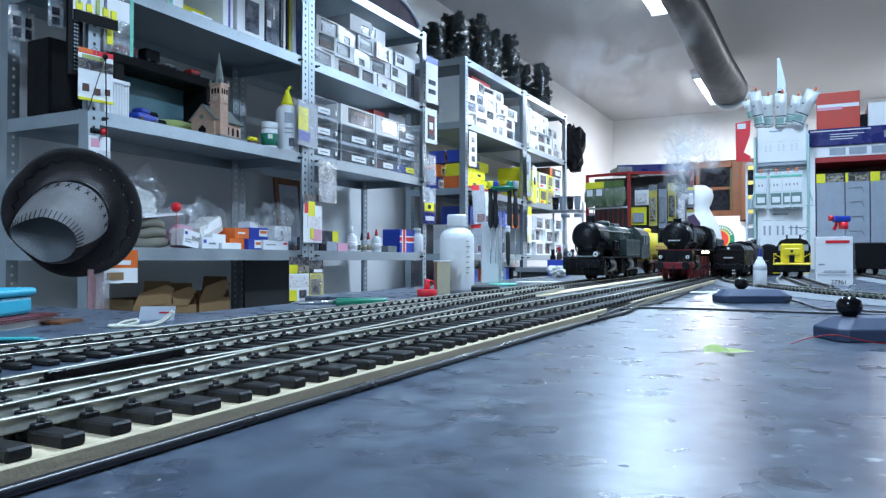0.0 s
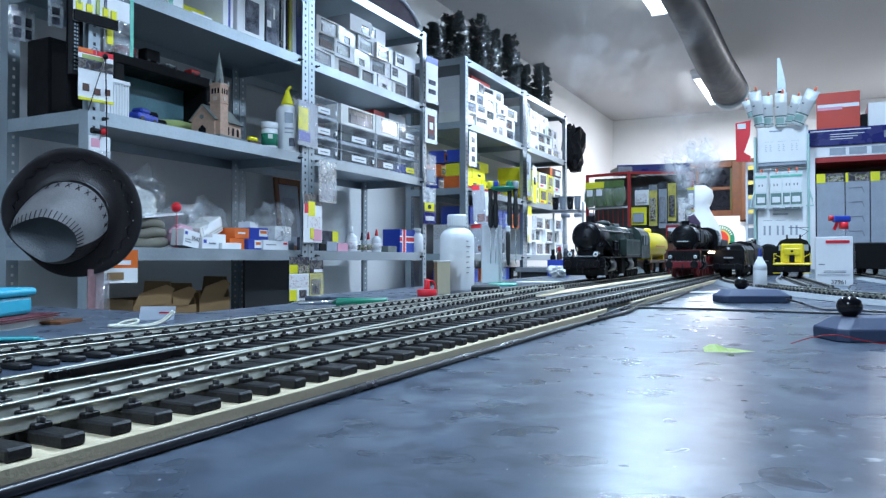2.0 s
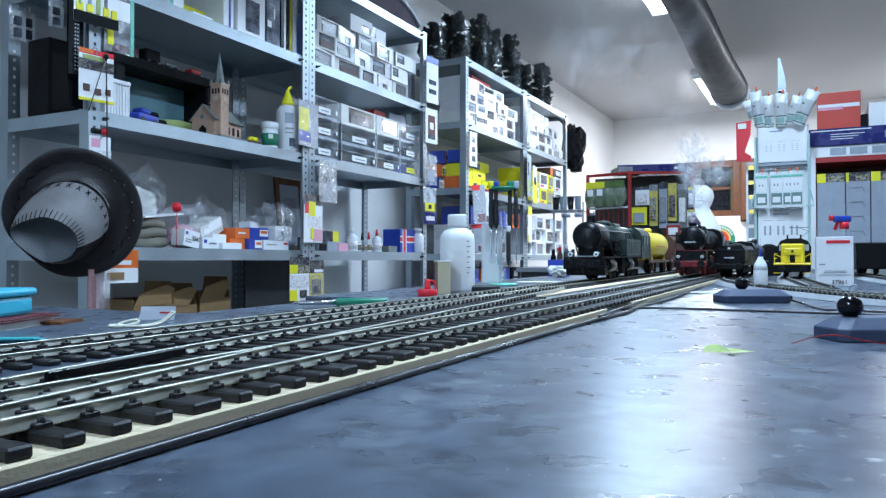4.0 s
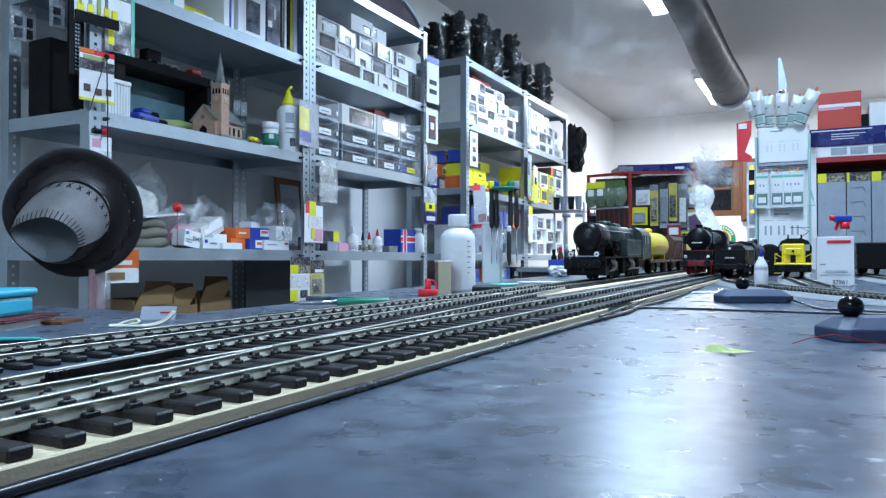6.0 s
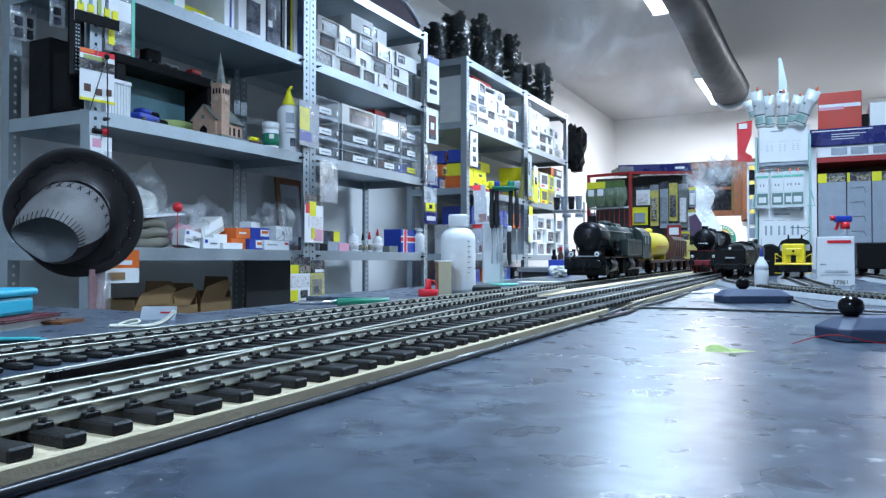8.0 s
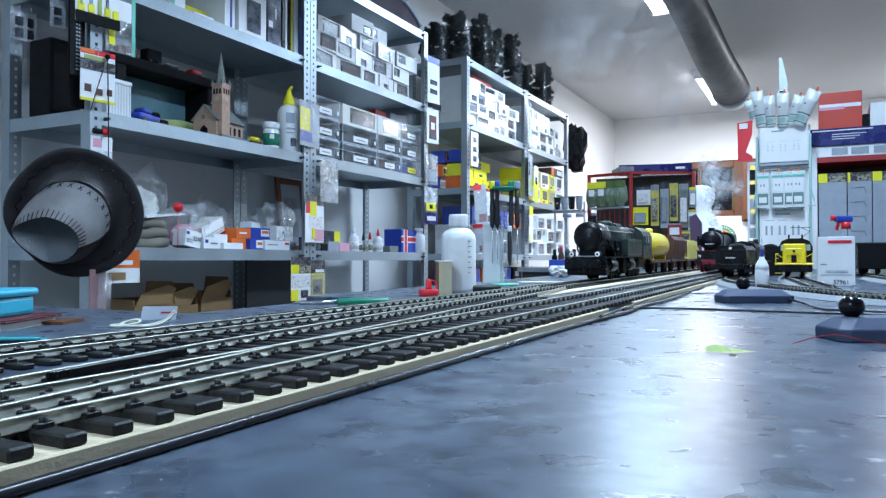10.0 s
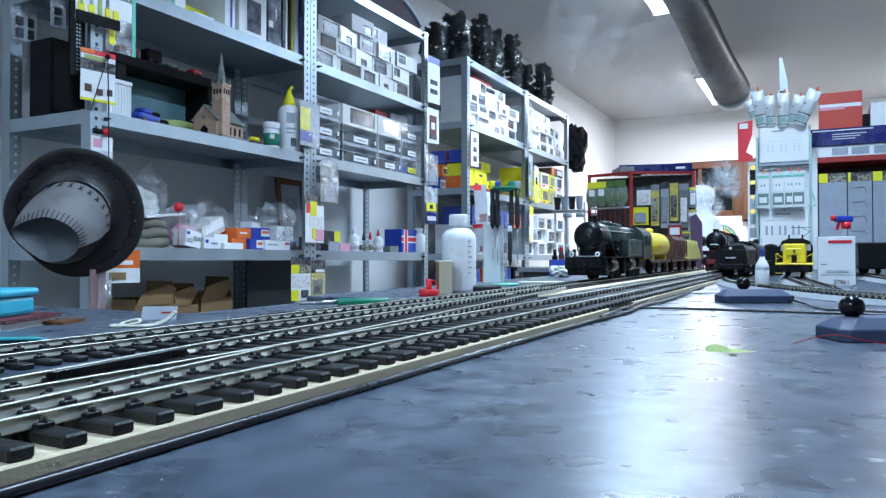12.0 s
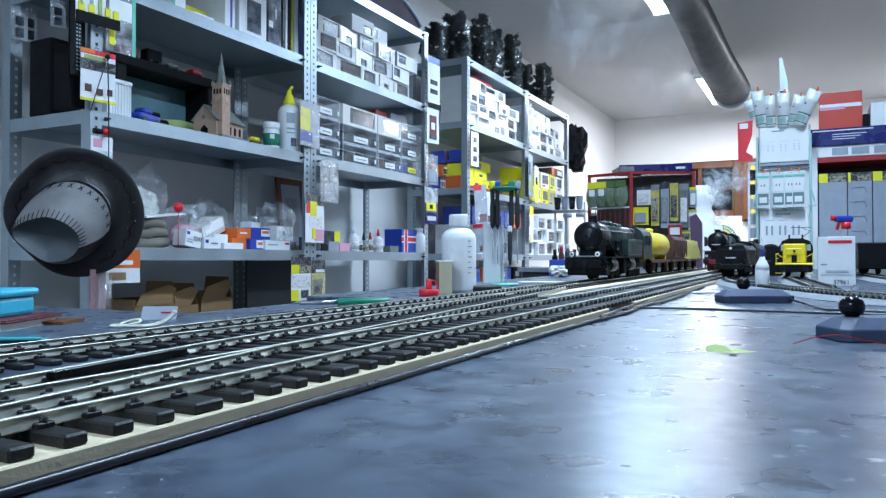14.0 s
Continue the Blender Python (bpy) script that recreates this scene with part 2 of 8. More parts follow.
# ---- builders ----
class Shape:
    """Gathers simple forms in one bmesh."""

    def __init__(self):
        self.bm = bmesh.new()

    def _take(self, other, m=None):
        if m is not None:
            bmesh.ops.transform(other, matrix=m, verts=other.verts)
        me = bpy.data.meshes.new("piece")
        other.to_mesh(me)
        other.free()
        self.bm.from_mesh(me)
        bpy.data.meshes.remove(me)
        return self

    def box(self, x0, x1, y0, y1, z0, z1, bevel=0.0, m=None, seg=1):
        o = bmesh.new()
        bmesh.ops.create_cube(o, size=1)
        bmesh.ops.scale(o, vec=(x1 - x0, y1 - y0, z1 - z0), verts=o.verts)
        bmesh.ops.translate(o, vec=((x0 + x1) / 2, (y0 + y1) / 2, (z0 + z1) / 2), verts=o.verts)
        if bevel:
            bmesh.ops.bevel(o, geom=o.edges[:], offset=bevel, segments=seg, affect="EDGES", profile=0.5)
        return self._take(o, m)

    def cyl(self, r, h, at=(0, 0, 0), axis="z", seg=20, r2=None, bevel=0.0):
        o = bmesh.new()
        bmesh.ops.create_cone(o, cap_ends=True, segments=seg, radius1=r, radius2=r if r2 is None else r2, depth=h)
        if bevel:
            edges = [e for e in o.edges if any(len(f.verts) > 4 for f in e.link_faces)]
            bmesh.ops.bevel(o, geom=edges, offset=bevel, segments=2, affect="EDGES", profile=0.5)
        turn = {"z": Matrix(), "x": Matrix.Rotation(radians(90), 4, "Y"), "y": Matrix.Rotation(radians(-90), 4, "X")}[axis]
        for f in o.faces:
            f.smooth = len(f.verts) == 4
        return self._take(o, Matrix.Translation(at) @ turn)

    def ball(self, r, at=(0, 0, 0), scale=(1, 1, 1), seg=16):
        o = bmesh.new()
        bmesh.ops.create_uvsphere(o, u_segments=seg, v_segments=max(6, seg // 2), radius=r)
        for f in o.faces:
            f.smooth = True
        return self._take(o, Matrix.Translation(at) @ Matrix.Diagonal((*scale, 1)))

    def lathe(self, profile, at=(0, 0, 0), seg=24, m=None):
        """profile: pairs of radius and height, turned round z."""
        o = bmesh.new()
        rings = []
        for r, z in profile:
            rings.append([o.verts.new((r * math.cos(2 * math.pi * i / seg), r * math.sin(2 * math.pi * i / seg), z)) for i in range(seg)])
        for a, b in zip(rings, rings[1:]):
            for i in range(seg):
                f = o.faces.new((a[i], a[(i + 1) % seg], b[(i + 1) % seg], b[i]))
                f.smooth = True
        o.faces.new(rings[0][::-1])
        o.faces.new(rings[-1])
        return self._take(o, Matrix.Translation(at) @ (m if m is not None else Matrix()))

    def sweep(self, section, points, closed=False, up=(0, 0, 1)):
        """Runs a section (pairs across, up) along points."""
        o = bmesh.new()
        pts = [Vector(p) for p in points]
        rings = []
        for i, p in enumerate(pts):
            a, b = pts[max(i - 1, 0)], pts[min(i + 1, len(pts) - 1)]
            if closed:
                a, b = pts[i - 1], pts[(i + 1) % len(pts)]
            d = (b - a).normalized()
            side = d.cross(Vector(up))
            side = side.normalized() if side.length > 1e-6 else Vector((1, 0, 0))
            top = side.cross(d)
            rings.append([o.verts.new(p + side * u + top * v) for u, v in section])
        k = len(section)
        pairs = list(zip(rings, rings[1:])) + ([(rings[-1], rings[0])] if closed else [])
        for a, b in pairs:
            for i in range(k):
                f = o.faces.new((a[i], b[i], b[(i + 1) % k], a[(i + 1) % k]))
                f.smooth = k > 6
        if not closed:
            o.faces.new(rings[0])
            o.faces.new(rings[-1][::-1])
        return self._take(o)

    def tube(self, points, r, seg=8, closed=False, up=(0, 0, 1)):
        return self.sweep([(r * math.cos(2 * math.pi * i / seg), r * math.sin(2 * math.pi * i / seg)) for i in range(seg)], points, closed, up)

    def prism(self, outline, a, b, axis="x"):
        """outline: pairs in the plane across axis (x: y,z; y: x,z; z: x,y), from a to b along it."""
        o = bmesh.new()

        def at(p, q):
            return {"x": (q, *p), "y": (p[0], q, p[1]), "z": (*p, q)}[axis]

        lo = [o.verts.new(at(p, a)) for p in outline]
        hi = [o.verts.new(at(p, b)) for p in outline]
        k = len(outline)
        o.faces.new(lo[::-1])
        o.faces.new(hi)
        for i in range(k):
            o.faces.new((lo[i], lo[(i + 1) % k], hi[(i + 1) % k], hi[i]))
        bmesh.ops.recalc_face_normals(o, faces=o.faces)
        return self._take(o)

    def move(self, m):
        bmesh.ops.transform(self.bm, matrix=m, verts=self.bm.verts)
        return self

    def mesh(self, name, mat):
        bmesh.ops.recalc_face_normals(self.bm, faces=self.bm.faces)
        me = bpy.data.meshes.new(name)
        self.bm.to_mesh(me)
        self.bm.free()
        me.materials.append(mat)
        return me


def part(name, shape, mat, parent, label="", m=None):
    ob = new(name, shape.mesh(name, mat) if isinstance(shape, Shape) else shape)
    ob.parent = parent
    if m is not None:
        ob.matrix_basis = m
    if label:
        ob["label"] = label
    return ob


def thing(name, label, category, m=Matrix(), group="", kind=""):
    ob = new(name)
    ob.empty_display_size = 0.05
    ob.matrix_basis = m
    return tagged(ob, label, category, group, kind)


def solid(name, shape, mat, label, category="", m=None, group="", kind=""):
    ob = new(name, shape.mesh(name, mat))
    if m is not None:
        ob.matrix_basis = m
    return tagged(ob, label, category, group, kind)


# the long table leans a little: its own frame, origin under the camera
TABLE = pose(0, 0, 0.893, 0.485, 0, 0)


def on_table(x, y, z=0.0, rz=0.0):
    return TABLE @ pose(x, y, z, 0, 0, rz)

# ---- room ----
def room():
    solid("floor", Shape().box(-2.6, 5.0, -4.2, 9.4, -0.1, 0), M["floor"], "grey screed workshop floor", kind="structure")
    solid("wall_west", Shape().box(-2.45, -2.25, -4.0, 9.1, 0, CEIL), M["plaster"], "white plastered wall behind the shelving", kind="structure")
    solid("wall_east", Shape().box(4.6, 4.8, -4.0, 9.1, 0, CEIL), M["plaster"], "white plastered wall", kind="structure")
    solid("wall_south", Shape().box(-2.45, 4.8, -4.2, -4.0, 0, CEIL), M["plaster"], "white plastered wall", kind="structure")
    # far wall with a window opening
    wx0, wx1, wz0, wz1 = -2.10, -0.78, 1.47, 2.12
    s = Shape().box(-2.45, wx0, 9.1, 9.4, 0, CEIL).box(wx1, 4.8, 9.1, 9.4, 0, CEIL)
    s.box(wx0, wx1, 9.1, 9.4, 0, wz0).box(wx0, wx1, 9.1, 9.4, wz1, CEIL)
    solid("wall_north", s, M["plaster"], "white plastered end wall with a window", kind="structure")
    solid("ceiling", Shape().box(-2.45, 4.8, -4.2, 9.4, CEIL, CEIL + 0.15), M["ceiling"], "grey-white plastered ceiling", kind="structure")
    w = thing("window_1", "brown wooden window with dark panes at night", "window", kind="structure")
    d0, d1 = 9.12, 9.2
    f = Shape().box(wx0, wx0 + 0.09, d0, d1, wz0, wz1, 0.006).box(wx1 - 0.09, wx1, d0, d1, wz0, wz1, 0.006)
    f.box(wx0 + 0.09, wx1 - 0.09, d0, d1, wz1 - 0.08, wz1, 0.006).box(wx0 + 0.09, wx1 - 0.09, d0, d1, wz0, wz0 + 0.07, 0.006)
    part("window_frame", f, M["wood"], w)
    cols = [wx0 + 0.09 + i * (wx1 - wx0 - 0.18) / 3 for i in range(4)]
    for i, x in enumerate(cols[1:3]):
        part("mullion", Shape().box(x - 0.022, x + 0.022, d0 + 0.01, d1 - 0.01, wz0 + 0.07, wz1 - 0.08, 0.004), M["wood"], w)
    for a, b in zip(cols, cols[1:]):
        part("glazing_bar", Shape().box(a + 0.024, b - 0.024, d0 + 0.015, d1 - 0.02, 1.78, 1.815, 0.003), M["wood"], w)
        for z0, z1 in ((wz0 + 0.072, 1.778), (1.817, wz1 - 0.082)):
            part("pane", Shape().box(a + 0.024, b - 0.024, d0 + 0.03, d0 + 0.036, z0, z1), M["night"], w)
    sh = thing("window_shutter", "open brown wooden window leaf beside the window", "shutter")
    part("leaf_frame", Shape().box(-0.76, -0.70, 9.0, 9.05, 1.42, 2.10, 0.005).box(-0.60, -0.55, 9.0, 9.05, 1.42, 2.10, 0.005)
         .box(-0.70, -0.60, 9.0, 9.05, 2.04, 2.10, 0.005).box(-0.70, -0.60, 9.0, 9.05, 1.42, 1.48, 0.005)
         .box(-0.78, -0.52, 9.05, 9.097, 1.40, 2.12, 0.005), M["wood"], sh)
    part("pane", Shape().box(-0.70, -0.60, 9.02, 9.03, 1.48, 2.04), M["canvas"], sh)


def batten(x, y):
    b = thing("fluorescent_lamp", "lit twin-tube fluorescent ceiling lamp, one of two seen and four added", "lamp", pose(x, y, CEIL), group="ceiling lamps")
    part("housing", Shape().box(-0.07, 0.07, -0.66, 0.66, -0.05, 0, 0.008), M["white"], b)
    for dx in (-0.035, 0.035):
        part("tube", Shape().cyl(0.013, 1.22, (dx, 0, -0.067), "y", 12), M["tube"], b, "glowing white tube")
    for e in (-0.63, 0.63):
        part("socket", Shape().box(-0.055, 0.055, e - 0.012, e + 0.012, -0.085, -0.05, 0.003), M["white"], b)
    la = bpy.data.lights.new("tube_light", "AREA")
    la.shape, la.size, la.size_y, la.energy, la.color = "RECTANGLE", 0.12, 1.2, LAMP_WATTS, FAR_COLOUR if y > 7 else LAMP_COLOUR
    lo = new("tube_light", la)
    lo.matrix_basis = pose(x, y, CEIL - 0.095)


def duct():
    d = thing("ventilation_duct", "dark ribbed flexible ventilation duct under the ceiling", "duct")
    x, z, r = -0.655, 2.40, 0.142
    n = 150
    pts = []
    for i in range(n + 1):
        y = 1.2 + 5.55 * i / n
        sag = 0.012 * math.sin(y * 3.1)
        pts.append((y, max(0.06, r - 0.019 * (6.7 - y)) + 0.007 * math.cos(i * math.pi), sag))
    bm = bmesh.new()
    rings = []
    k = 28
    for y, rr, sag in pts:
        rings.append([bm.verts.new((x + rr * math.cos(2 * math.pi * j / k), y, z + sag + rr * math.sin(2 * math.pi * j / k))) for j in range(k)])
    for a, b in zip(rings, rings[1:]):
        for j in range(k):
            bm.faces.new((a[j], a[(j + 1) % k], b[(j + 1) % k], b[j])).smooth = True
    bm.faces.new(rings[0])
    s = Shape()
    s._take(bm)
    part("hose", s, M["duct"], d)
    part("collar", Shape().lathe([(r - 0.01, 0), (r + 0.008, 0), (r + 0.008, 0.17), (r - 0.01, 0.17)], (x, 6.62, z), 32, Matrix.Rotation(radians(-90), 4, "X")), M["galv"], d, "plain grey metal end collar")
    for y in (2.0, 3.4):
        rr = max(0.06, r - 0.019 * (6.7 - y))
        part("strap", Shape().lathe([(rr + 0.008, 0), (rr + 0.012, 0), (rr + 0.012, 0.03), (rr + 0.008, 0.03)], (x, y, z), 32, Matrix.Rotation(radians(-90), 4, "X"))
             .box(x - 0.008, x + 0.008, y + 0.005, y + 0.025, z + rr, CEIL), M["galv"], d)
    part("hanger", Shape().box(x - 0.006, x + 0.006, 6.68, 6.70, z + r, CEIL), M["galv"], d)


# ---- shelving ----
LEVELS = (0.195, 0.575, 0.955, 1.338, 1.722, 2.092)
FRONT, REAR = -1.80, -2.20


def slotted_post(h, side):
    """An angle post with a row of slots; side turns its second leg."""
    s = Shape()
    s.box(-0.002, 0.0, 0, 0.038 * side, 0, h) if side > 0 else s.box(-0.002, 0.0, -0.038, 0, 0, h)
    s.box(-0.038, -0.002, 0 if side > 0 else -0.002, 0.002 if side > 0 else 0, 0, h)
    return s


def shelving(label, ys, tops):
    u = thing("shelving_unit", label, "shelving", group="shelving along the wall")
    h = tops
    for k, y in enumerate(ys):
        for x, name in ((FRONT, "front_post"), (REAR + 0.04, "rear_post")):
            for side in (1, -1):
                if (k == 0 and side < 0) or (k == len(ys) - 1 and side > 0):
                    continue
                p = part(name, slotted_post(h, side), M["galv"], u, m=pose(x + 0.002, y + 0.0015 * side, 0))
                holes = Shape()
                z = 0.62
                while z < h - 0.03:
                    c = 0.019 * side
                    holes.box(-0.0005, 0.0006, c - 0.004, c + 0.004, z, z + 0.009)
                    z += 0.026
                part("slot_strip", holes, M["steel_dark" if x == FRONT else "plaster"], p, "row of dark slots" if x == FRONT else "row of slots with the wall behind")
    for a, b in zip(ys, ys[1:]):
        for z in LEVELS:
            if z > tops:
                continue
            f, r = FRONT - 0.003, REAR + 0.004
            s = Shape().prism([(f, z), (f, z + 0.039), (r, z + 0.039), (r, z), (r + 0.002, z), (r + 0.002, z + 0.037), (f - 0.002, z + 0.037), (f - 0.002, z + 0.002),
                               (f - 0.018, z + 0.002), (f - 0.018, z)], a + 0.004, b - 0.004, "y")
            sh = part("shelf", s, M["galv"], u)
            for y in (a + 0.0025, b - 0.004):
                part("end_lip", Shape().box(r + 0.003, f - 0.003, y, y + 0.0014, z, z + 0.038), M["galv"], sh)
            for y in (a + 0.055, b - 0.055):
                part("bolt", Shape().cyl(0.006, 0.006, (FRONT, y, z + 0.018), "x", 6).cyl(0.003, 0.016, (FRONT + 0.009, y, z + 0.018), "x", 6), M["steel_dark"], sh)
    return u


# ---- the long table and its tracks ----
def tables():
    t = thing("worktable", "long grey coated worktable with dull blotches and scratches", "table", TABLE)
    part("tabletop", Shape().box(-0.605, 1.6, -0.8, 0.905, -0.028, 0, 0.002), M["table"], t)
    for x in (-0.55, 1.5):
        for y in (-0.7, 0.8):
            part("leg", Shape().box(x - 0.03, x + 0.03, y - 0.03, y + 0.03, -0.86, -0.028), M["galv"], t)
    t = thing("worktable", "second grey coated worktable set against the first", "table", TABLE)
    part("tabletop", Shape().box(-0.70, 1.6, 0.907, 3.6, -0.028, -0.0005, 0.002), M["table"], t)
    for x in (-0.6, 1.5):
        for y in (1.0, 3.5):
            part("leg", Shape().box(x - 0.03, x + 0.03, y - 0.03, y + 0.03, -0.86 - 0.0085 * y, -0.028), M["galv"], t)
    t = thing("side_table", "low dark side table beside the worktable", "table", TABLE)
    part("tabletop", Shape().box(-0.95, -0.609, -0.2, 0.62, -0.034, -0.004, 0.002), M["table"], t)
    for y in (-0.15, 0.55):
        part("leg", Shape().box(-0.9, -0.85, y - 0.02, y + 0.02, -0.86, -0.034), M["galv"], t)


RAIL_H = 0.0044
RAIL = [(-0.0022, 0), (0.0022, 0), (0.0022, 0.0005), (0.0007, 0.0021), (0.0007, 0.0033), (0.0012, 0.0036), (0.0012, 0.0044), (-0.0012, 0.0044),
        (-0.0012, 0.0036), (-0.0007, 0.0033), (-0.0007, 0.0021), (-0.0022, 0.0005)]


def sleeper_mesh(length, gauge, height, width=0.0078, double=False):
    s = Shape()
    s.box(-length / 2, length / 2, -width / 2, width / 2, -height, 0, 0.0007)
    if double:
        s.box(-length / 2, length / 2, width / 2 + 0.0002, width * 1.45, -height, 0, 0.0007)
    for x in (-gauge / 2, gauge / 2):
        for dx in (-0.0033, 0.0033):
            s.box(x + dx - 0.0014, x + dx + 0.0014, -0.003, 0.003, -0.0004, 0.0018, 0.0004).cyl(0.0013, 0.0034, (x + dx, 0, 0.0017), "z", 8)
    return s.mesh("sleeper", M["sleeper"])


def arc_points(pts, step):
    """Even steps along a polyline: place and heading."""
    out, left = [], 0.0
    for a, b in zip(pts, pts[1:]):
        a, b = Vector(a), Vector(b)
        d = (b - a).length
        s = left
        while s < d:
            out.append((a.lerp(b, s / d), (b - a).normalized()))
            s += step
        left = s - d
    return out


def smooth(pts, n=12):
    """A soft curve through the points."""
    p = [Vector(q) for q in pts]
    p = [2 * p[0] - p[1]] + p + [2 * p[-1] - p[-2]]
    out = []
    for i in range(1, len(p) - 2):
        for k in range(n):
            t = k / n
            a, b, c, d = p[i - 1:i + 3]
            out.append(0.5 * ((2 * b) + (c - a) * t + (2 * a - 5 * b + 4 * c - d) * t * t + (3 * b - a - 3 * c + d) * t ** 3))
    out.append(p[-2])
    return out


def track(name, label, pts, gauge=0.045, sleeper=0.082, height=0.004, pitch=0.0168, rails=(-1, 1), doubles=True, skip=None, mat_rail=None, spots=None):
    """pts: the top of the sleepers along the middle, in the table's frame."""
    t = thing(name, label, "track", TABLE, group="model railway tracks")
    pts = [Vector(p) for p in pts]
    for side in rails:
        line = []
        for i, p in enumerate(pts):
            d = (pts[min(i + 1, len(pts) - 1)] - pts[max(i - 1, 0)]).normalized()
            line.append(p + d.cross(Vector((0, 0, 1))) * side * gauge / 2)
        part("rail", Shape().sweep(RAIL, line), mat_rail or M["rail"], t)
    one, two = sleeper_mesh(sleeper, gauge, height), sleeper_mesh(sleeper, gauge, height, double=True)
    if spots:
        broad = sleeper_mesh(sleeper, gauge, height, width=0.0139)
        for y, wide in spots:
            part("sleeper", broad if wide else one, None, t, m=pose(pts[0].x, y, pts[0].z))
        return t
    for i, (p, d) in enumerate(arc_points(pts, pitch)):
        if skip and skip(p):
            continue
        part("sleeper", two if doubles and i % 9 == 4 else one, None, t, m=pose(*p, 0, 0, math.degrees(math.atan2(d.y, d.x)) - 90))
    return t


NEAR_X, FAR_X = -0.2335, -0.425
NEAR_TOP, FAR_TOP = 0.0105, 0.0034


def near_sleepers():
    """Distances of the near track's sleepers; some at the joints are nearly twice as broad."""
    out, k = [], -20
    y = 0.1426 + 0.0165 * k
    while y < 3.2:
        wide = k > 0 and k % 21 in (3, 8, 11)
        if wide:
            y += 0.00305
        out.append((y, wide))
        y += 0.0165 + (0.00305 if wide else 0)
        k += 1
    return out


def tracks():
    b = thing("track_board", "pale fibreboard strip under the near track", "board", TABLE)
    part("strip", Shape().box(-0.284, -0.1905, -0.3, 0.745, 0.0002, 0.0065, 0.0006), M["board"], b)
    part("strip", Shape().box(-0.284, -0.1915, 0.86, 3.3, 0.0002, 0.0065, 0.0006), M["board"], b)
    b = thing("track_board", "thin pale fibreboard strip between the tracks", "board", TABLE)
    part("strip", Shape().box(-0.47, -0.362, 0.80, 0.93, 0.0002, 0.0016), M["board"], b)
    part("strip", Shape().box(-0.47, -0.356, 0.95, 3.3, 0.0002, 0.0016), M["board"], b)
    track("near_track", "model railway track with black sleepers and nickel rails", [(NEAR_X, y * 0.1, NEAR_TOP) for y in range(-3, 33)], spots=near_sleepers())
    track("far_track", "second model railway track with black sleepers", [(FAR_X, y * 0.1, FAR_TOP) for y in range(-3, 33)], height=0.0032)

    def mid(y):
        x = -0.258 - 0.14 * (y - 0.155)
        if y > 0.95:
            x = max(x, FAR_X + 0.056 * max(0, 1.35 - y) ** 1.2)
        k = min(1, max(0, (y - 0.3) / 0.8))
        return (x, y, NEAR_TOP * (1 - k) + FAR_TOP * k - 0.0004)

    track("crossover_track", "connecting turnout track between two parallel tracks", [mid(y * 0.05) for y in range(-2, 25)], height=0.003,
          skip=lambda p: p.y < 0.02 or p.y > 0.95)
    g = thing("guard_rail", "short black guard rail of the turnout", "rail", TABLE)
    part("bar", Shape().box(-0.0012, 0.0012, 0.0, 0.085, 0, 0.004, 0.0004).move(pose(-0.2815, 0.195, 0.0106, 0, 0, 7.5)), M["black"], g)
    part("bar", Shape().box(-0.0012, 0.0012, 0.0, 0.16, 0, 0.0046, 0.0004).move(pose(-0.4535, 0.52, 0.0036, 0, 0, 0)), M["black"], g)


CURVE = [(0.30, 0.80, 0.007), (0.16, 0.93, 0.007), (0.06, 1.07, 0.007), (-0.03, 1.24, 0.007), (-0.105, 1.42, 0.007), (-0.148, 1.58, 0.007), (-0.168, 1.75, 0.007), (-0.172, 2.05, 0.007), (-0.172, 2.6, 0.007)]


def bedded_track(name, label, pts):
    t = track(name, label, pts, gauge=0.032, sleeper=0.05, height=0.0014, pitch=0.012, doubles=False)
    bed = [(-0.036, -0.0068), (0.036, -0.0068), (0.027, -0.0003), (-0.027, -0.0003)]
    part("roadbed", Shape().sweep(bed, pts), M["bed"], t, "grey sloped plastic roadbed")
    return t


M["bed"] = material("grey_roadbed", (0.20, 0.22, 0.24), 0.6, vary=0.2, scale=80, bump=0.4, fine=400)


def side_tracks():
    bedded_track("curved_track", "curved model track on a grey sloped roadbed", smooth(CURVE, 8))
    bedded_track("siding_track", "straight model siding on grey roadbed", smooth([(0.004, 1.33, 0.0072), (-0.02, 1.55, 0.0072), (-0.045, 1.8, 0.0072), (-0.055, 2.1, 0.0072), (-0.055, 2.7, 0.0072)], 6))
    bedded_track("siding_track", "straight model siding on grey roadbed", [(0.26, 1.1, 0.0068), (0.145, 1.8, 0.0068), (0.05, 2.6, 0.0068)])

# ---- rolling stock; local frame: front at y = 0, rail top at z = 0 ----
WHEELS = []


def wheel(parent, x, y, r, mat, rolling=False):
    s = Shape().cyl(r, 0.006, (0, 0, 0), "x", 24).cyl(r + 0.002, 0.0015, (0.003 if x < 0 else -0.003, 0, 0), "x", 24)
    s.cyl(r * 0.3, 0.009, (0, 0, 0), "x", 12)
    for k in range(6):
        s.box(-0.0042, 0.0042, -0.001, 0.001, r * 0.2, r * 0.92, m=Matrix.Rotation(k * math.pi / 3, 4, "X"))
    w = part("wheel", s, mat, parent, m=pose(x, y, r))
    if rolling:
        WHEELS.append((w, x, y, r))
    return w


def buffers(t, y, w=0.025, z=0.032, mat=None):
    for x in (-w, w):
        part("buffer", Shape().cyl(0.0035, 0.016, (x, y - 0.004, z), "y", 12).cyl(0.0075, 0.003, (x, y - 0.012, z), "y", 16, bevel=0.0008), mat or M["black"], t)


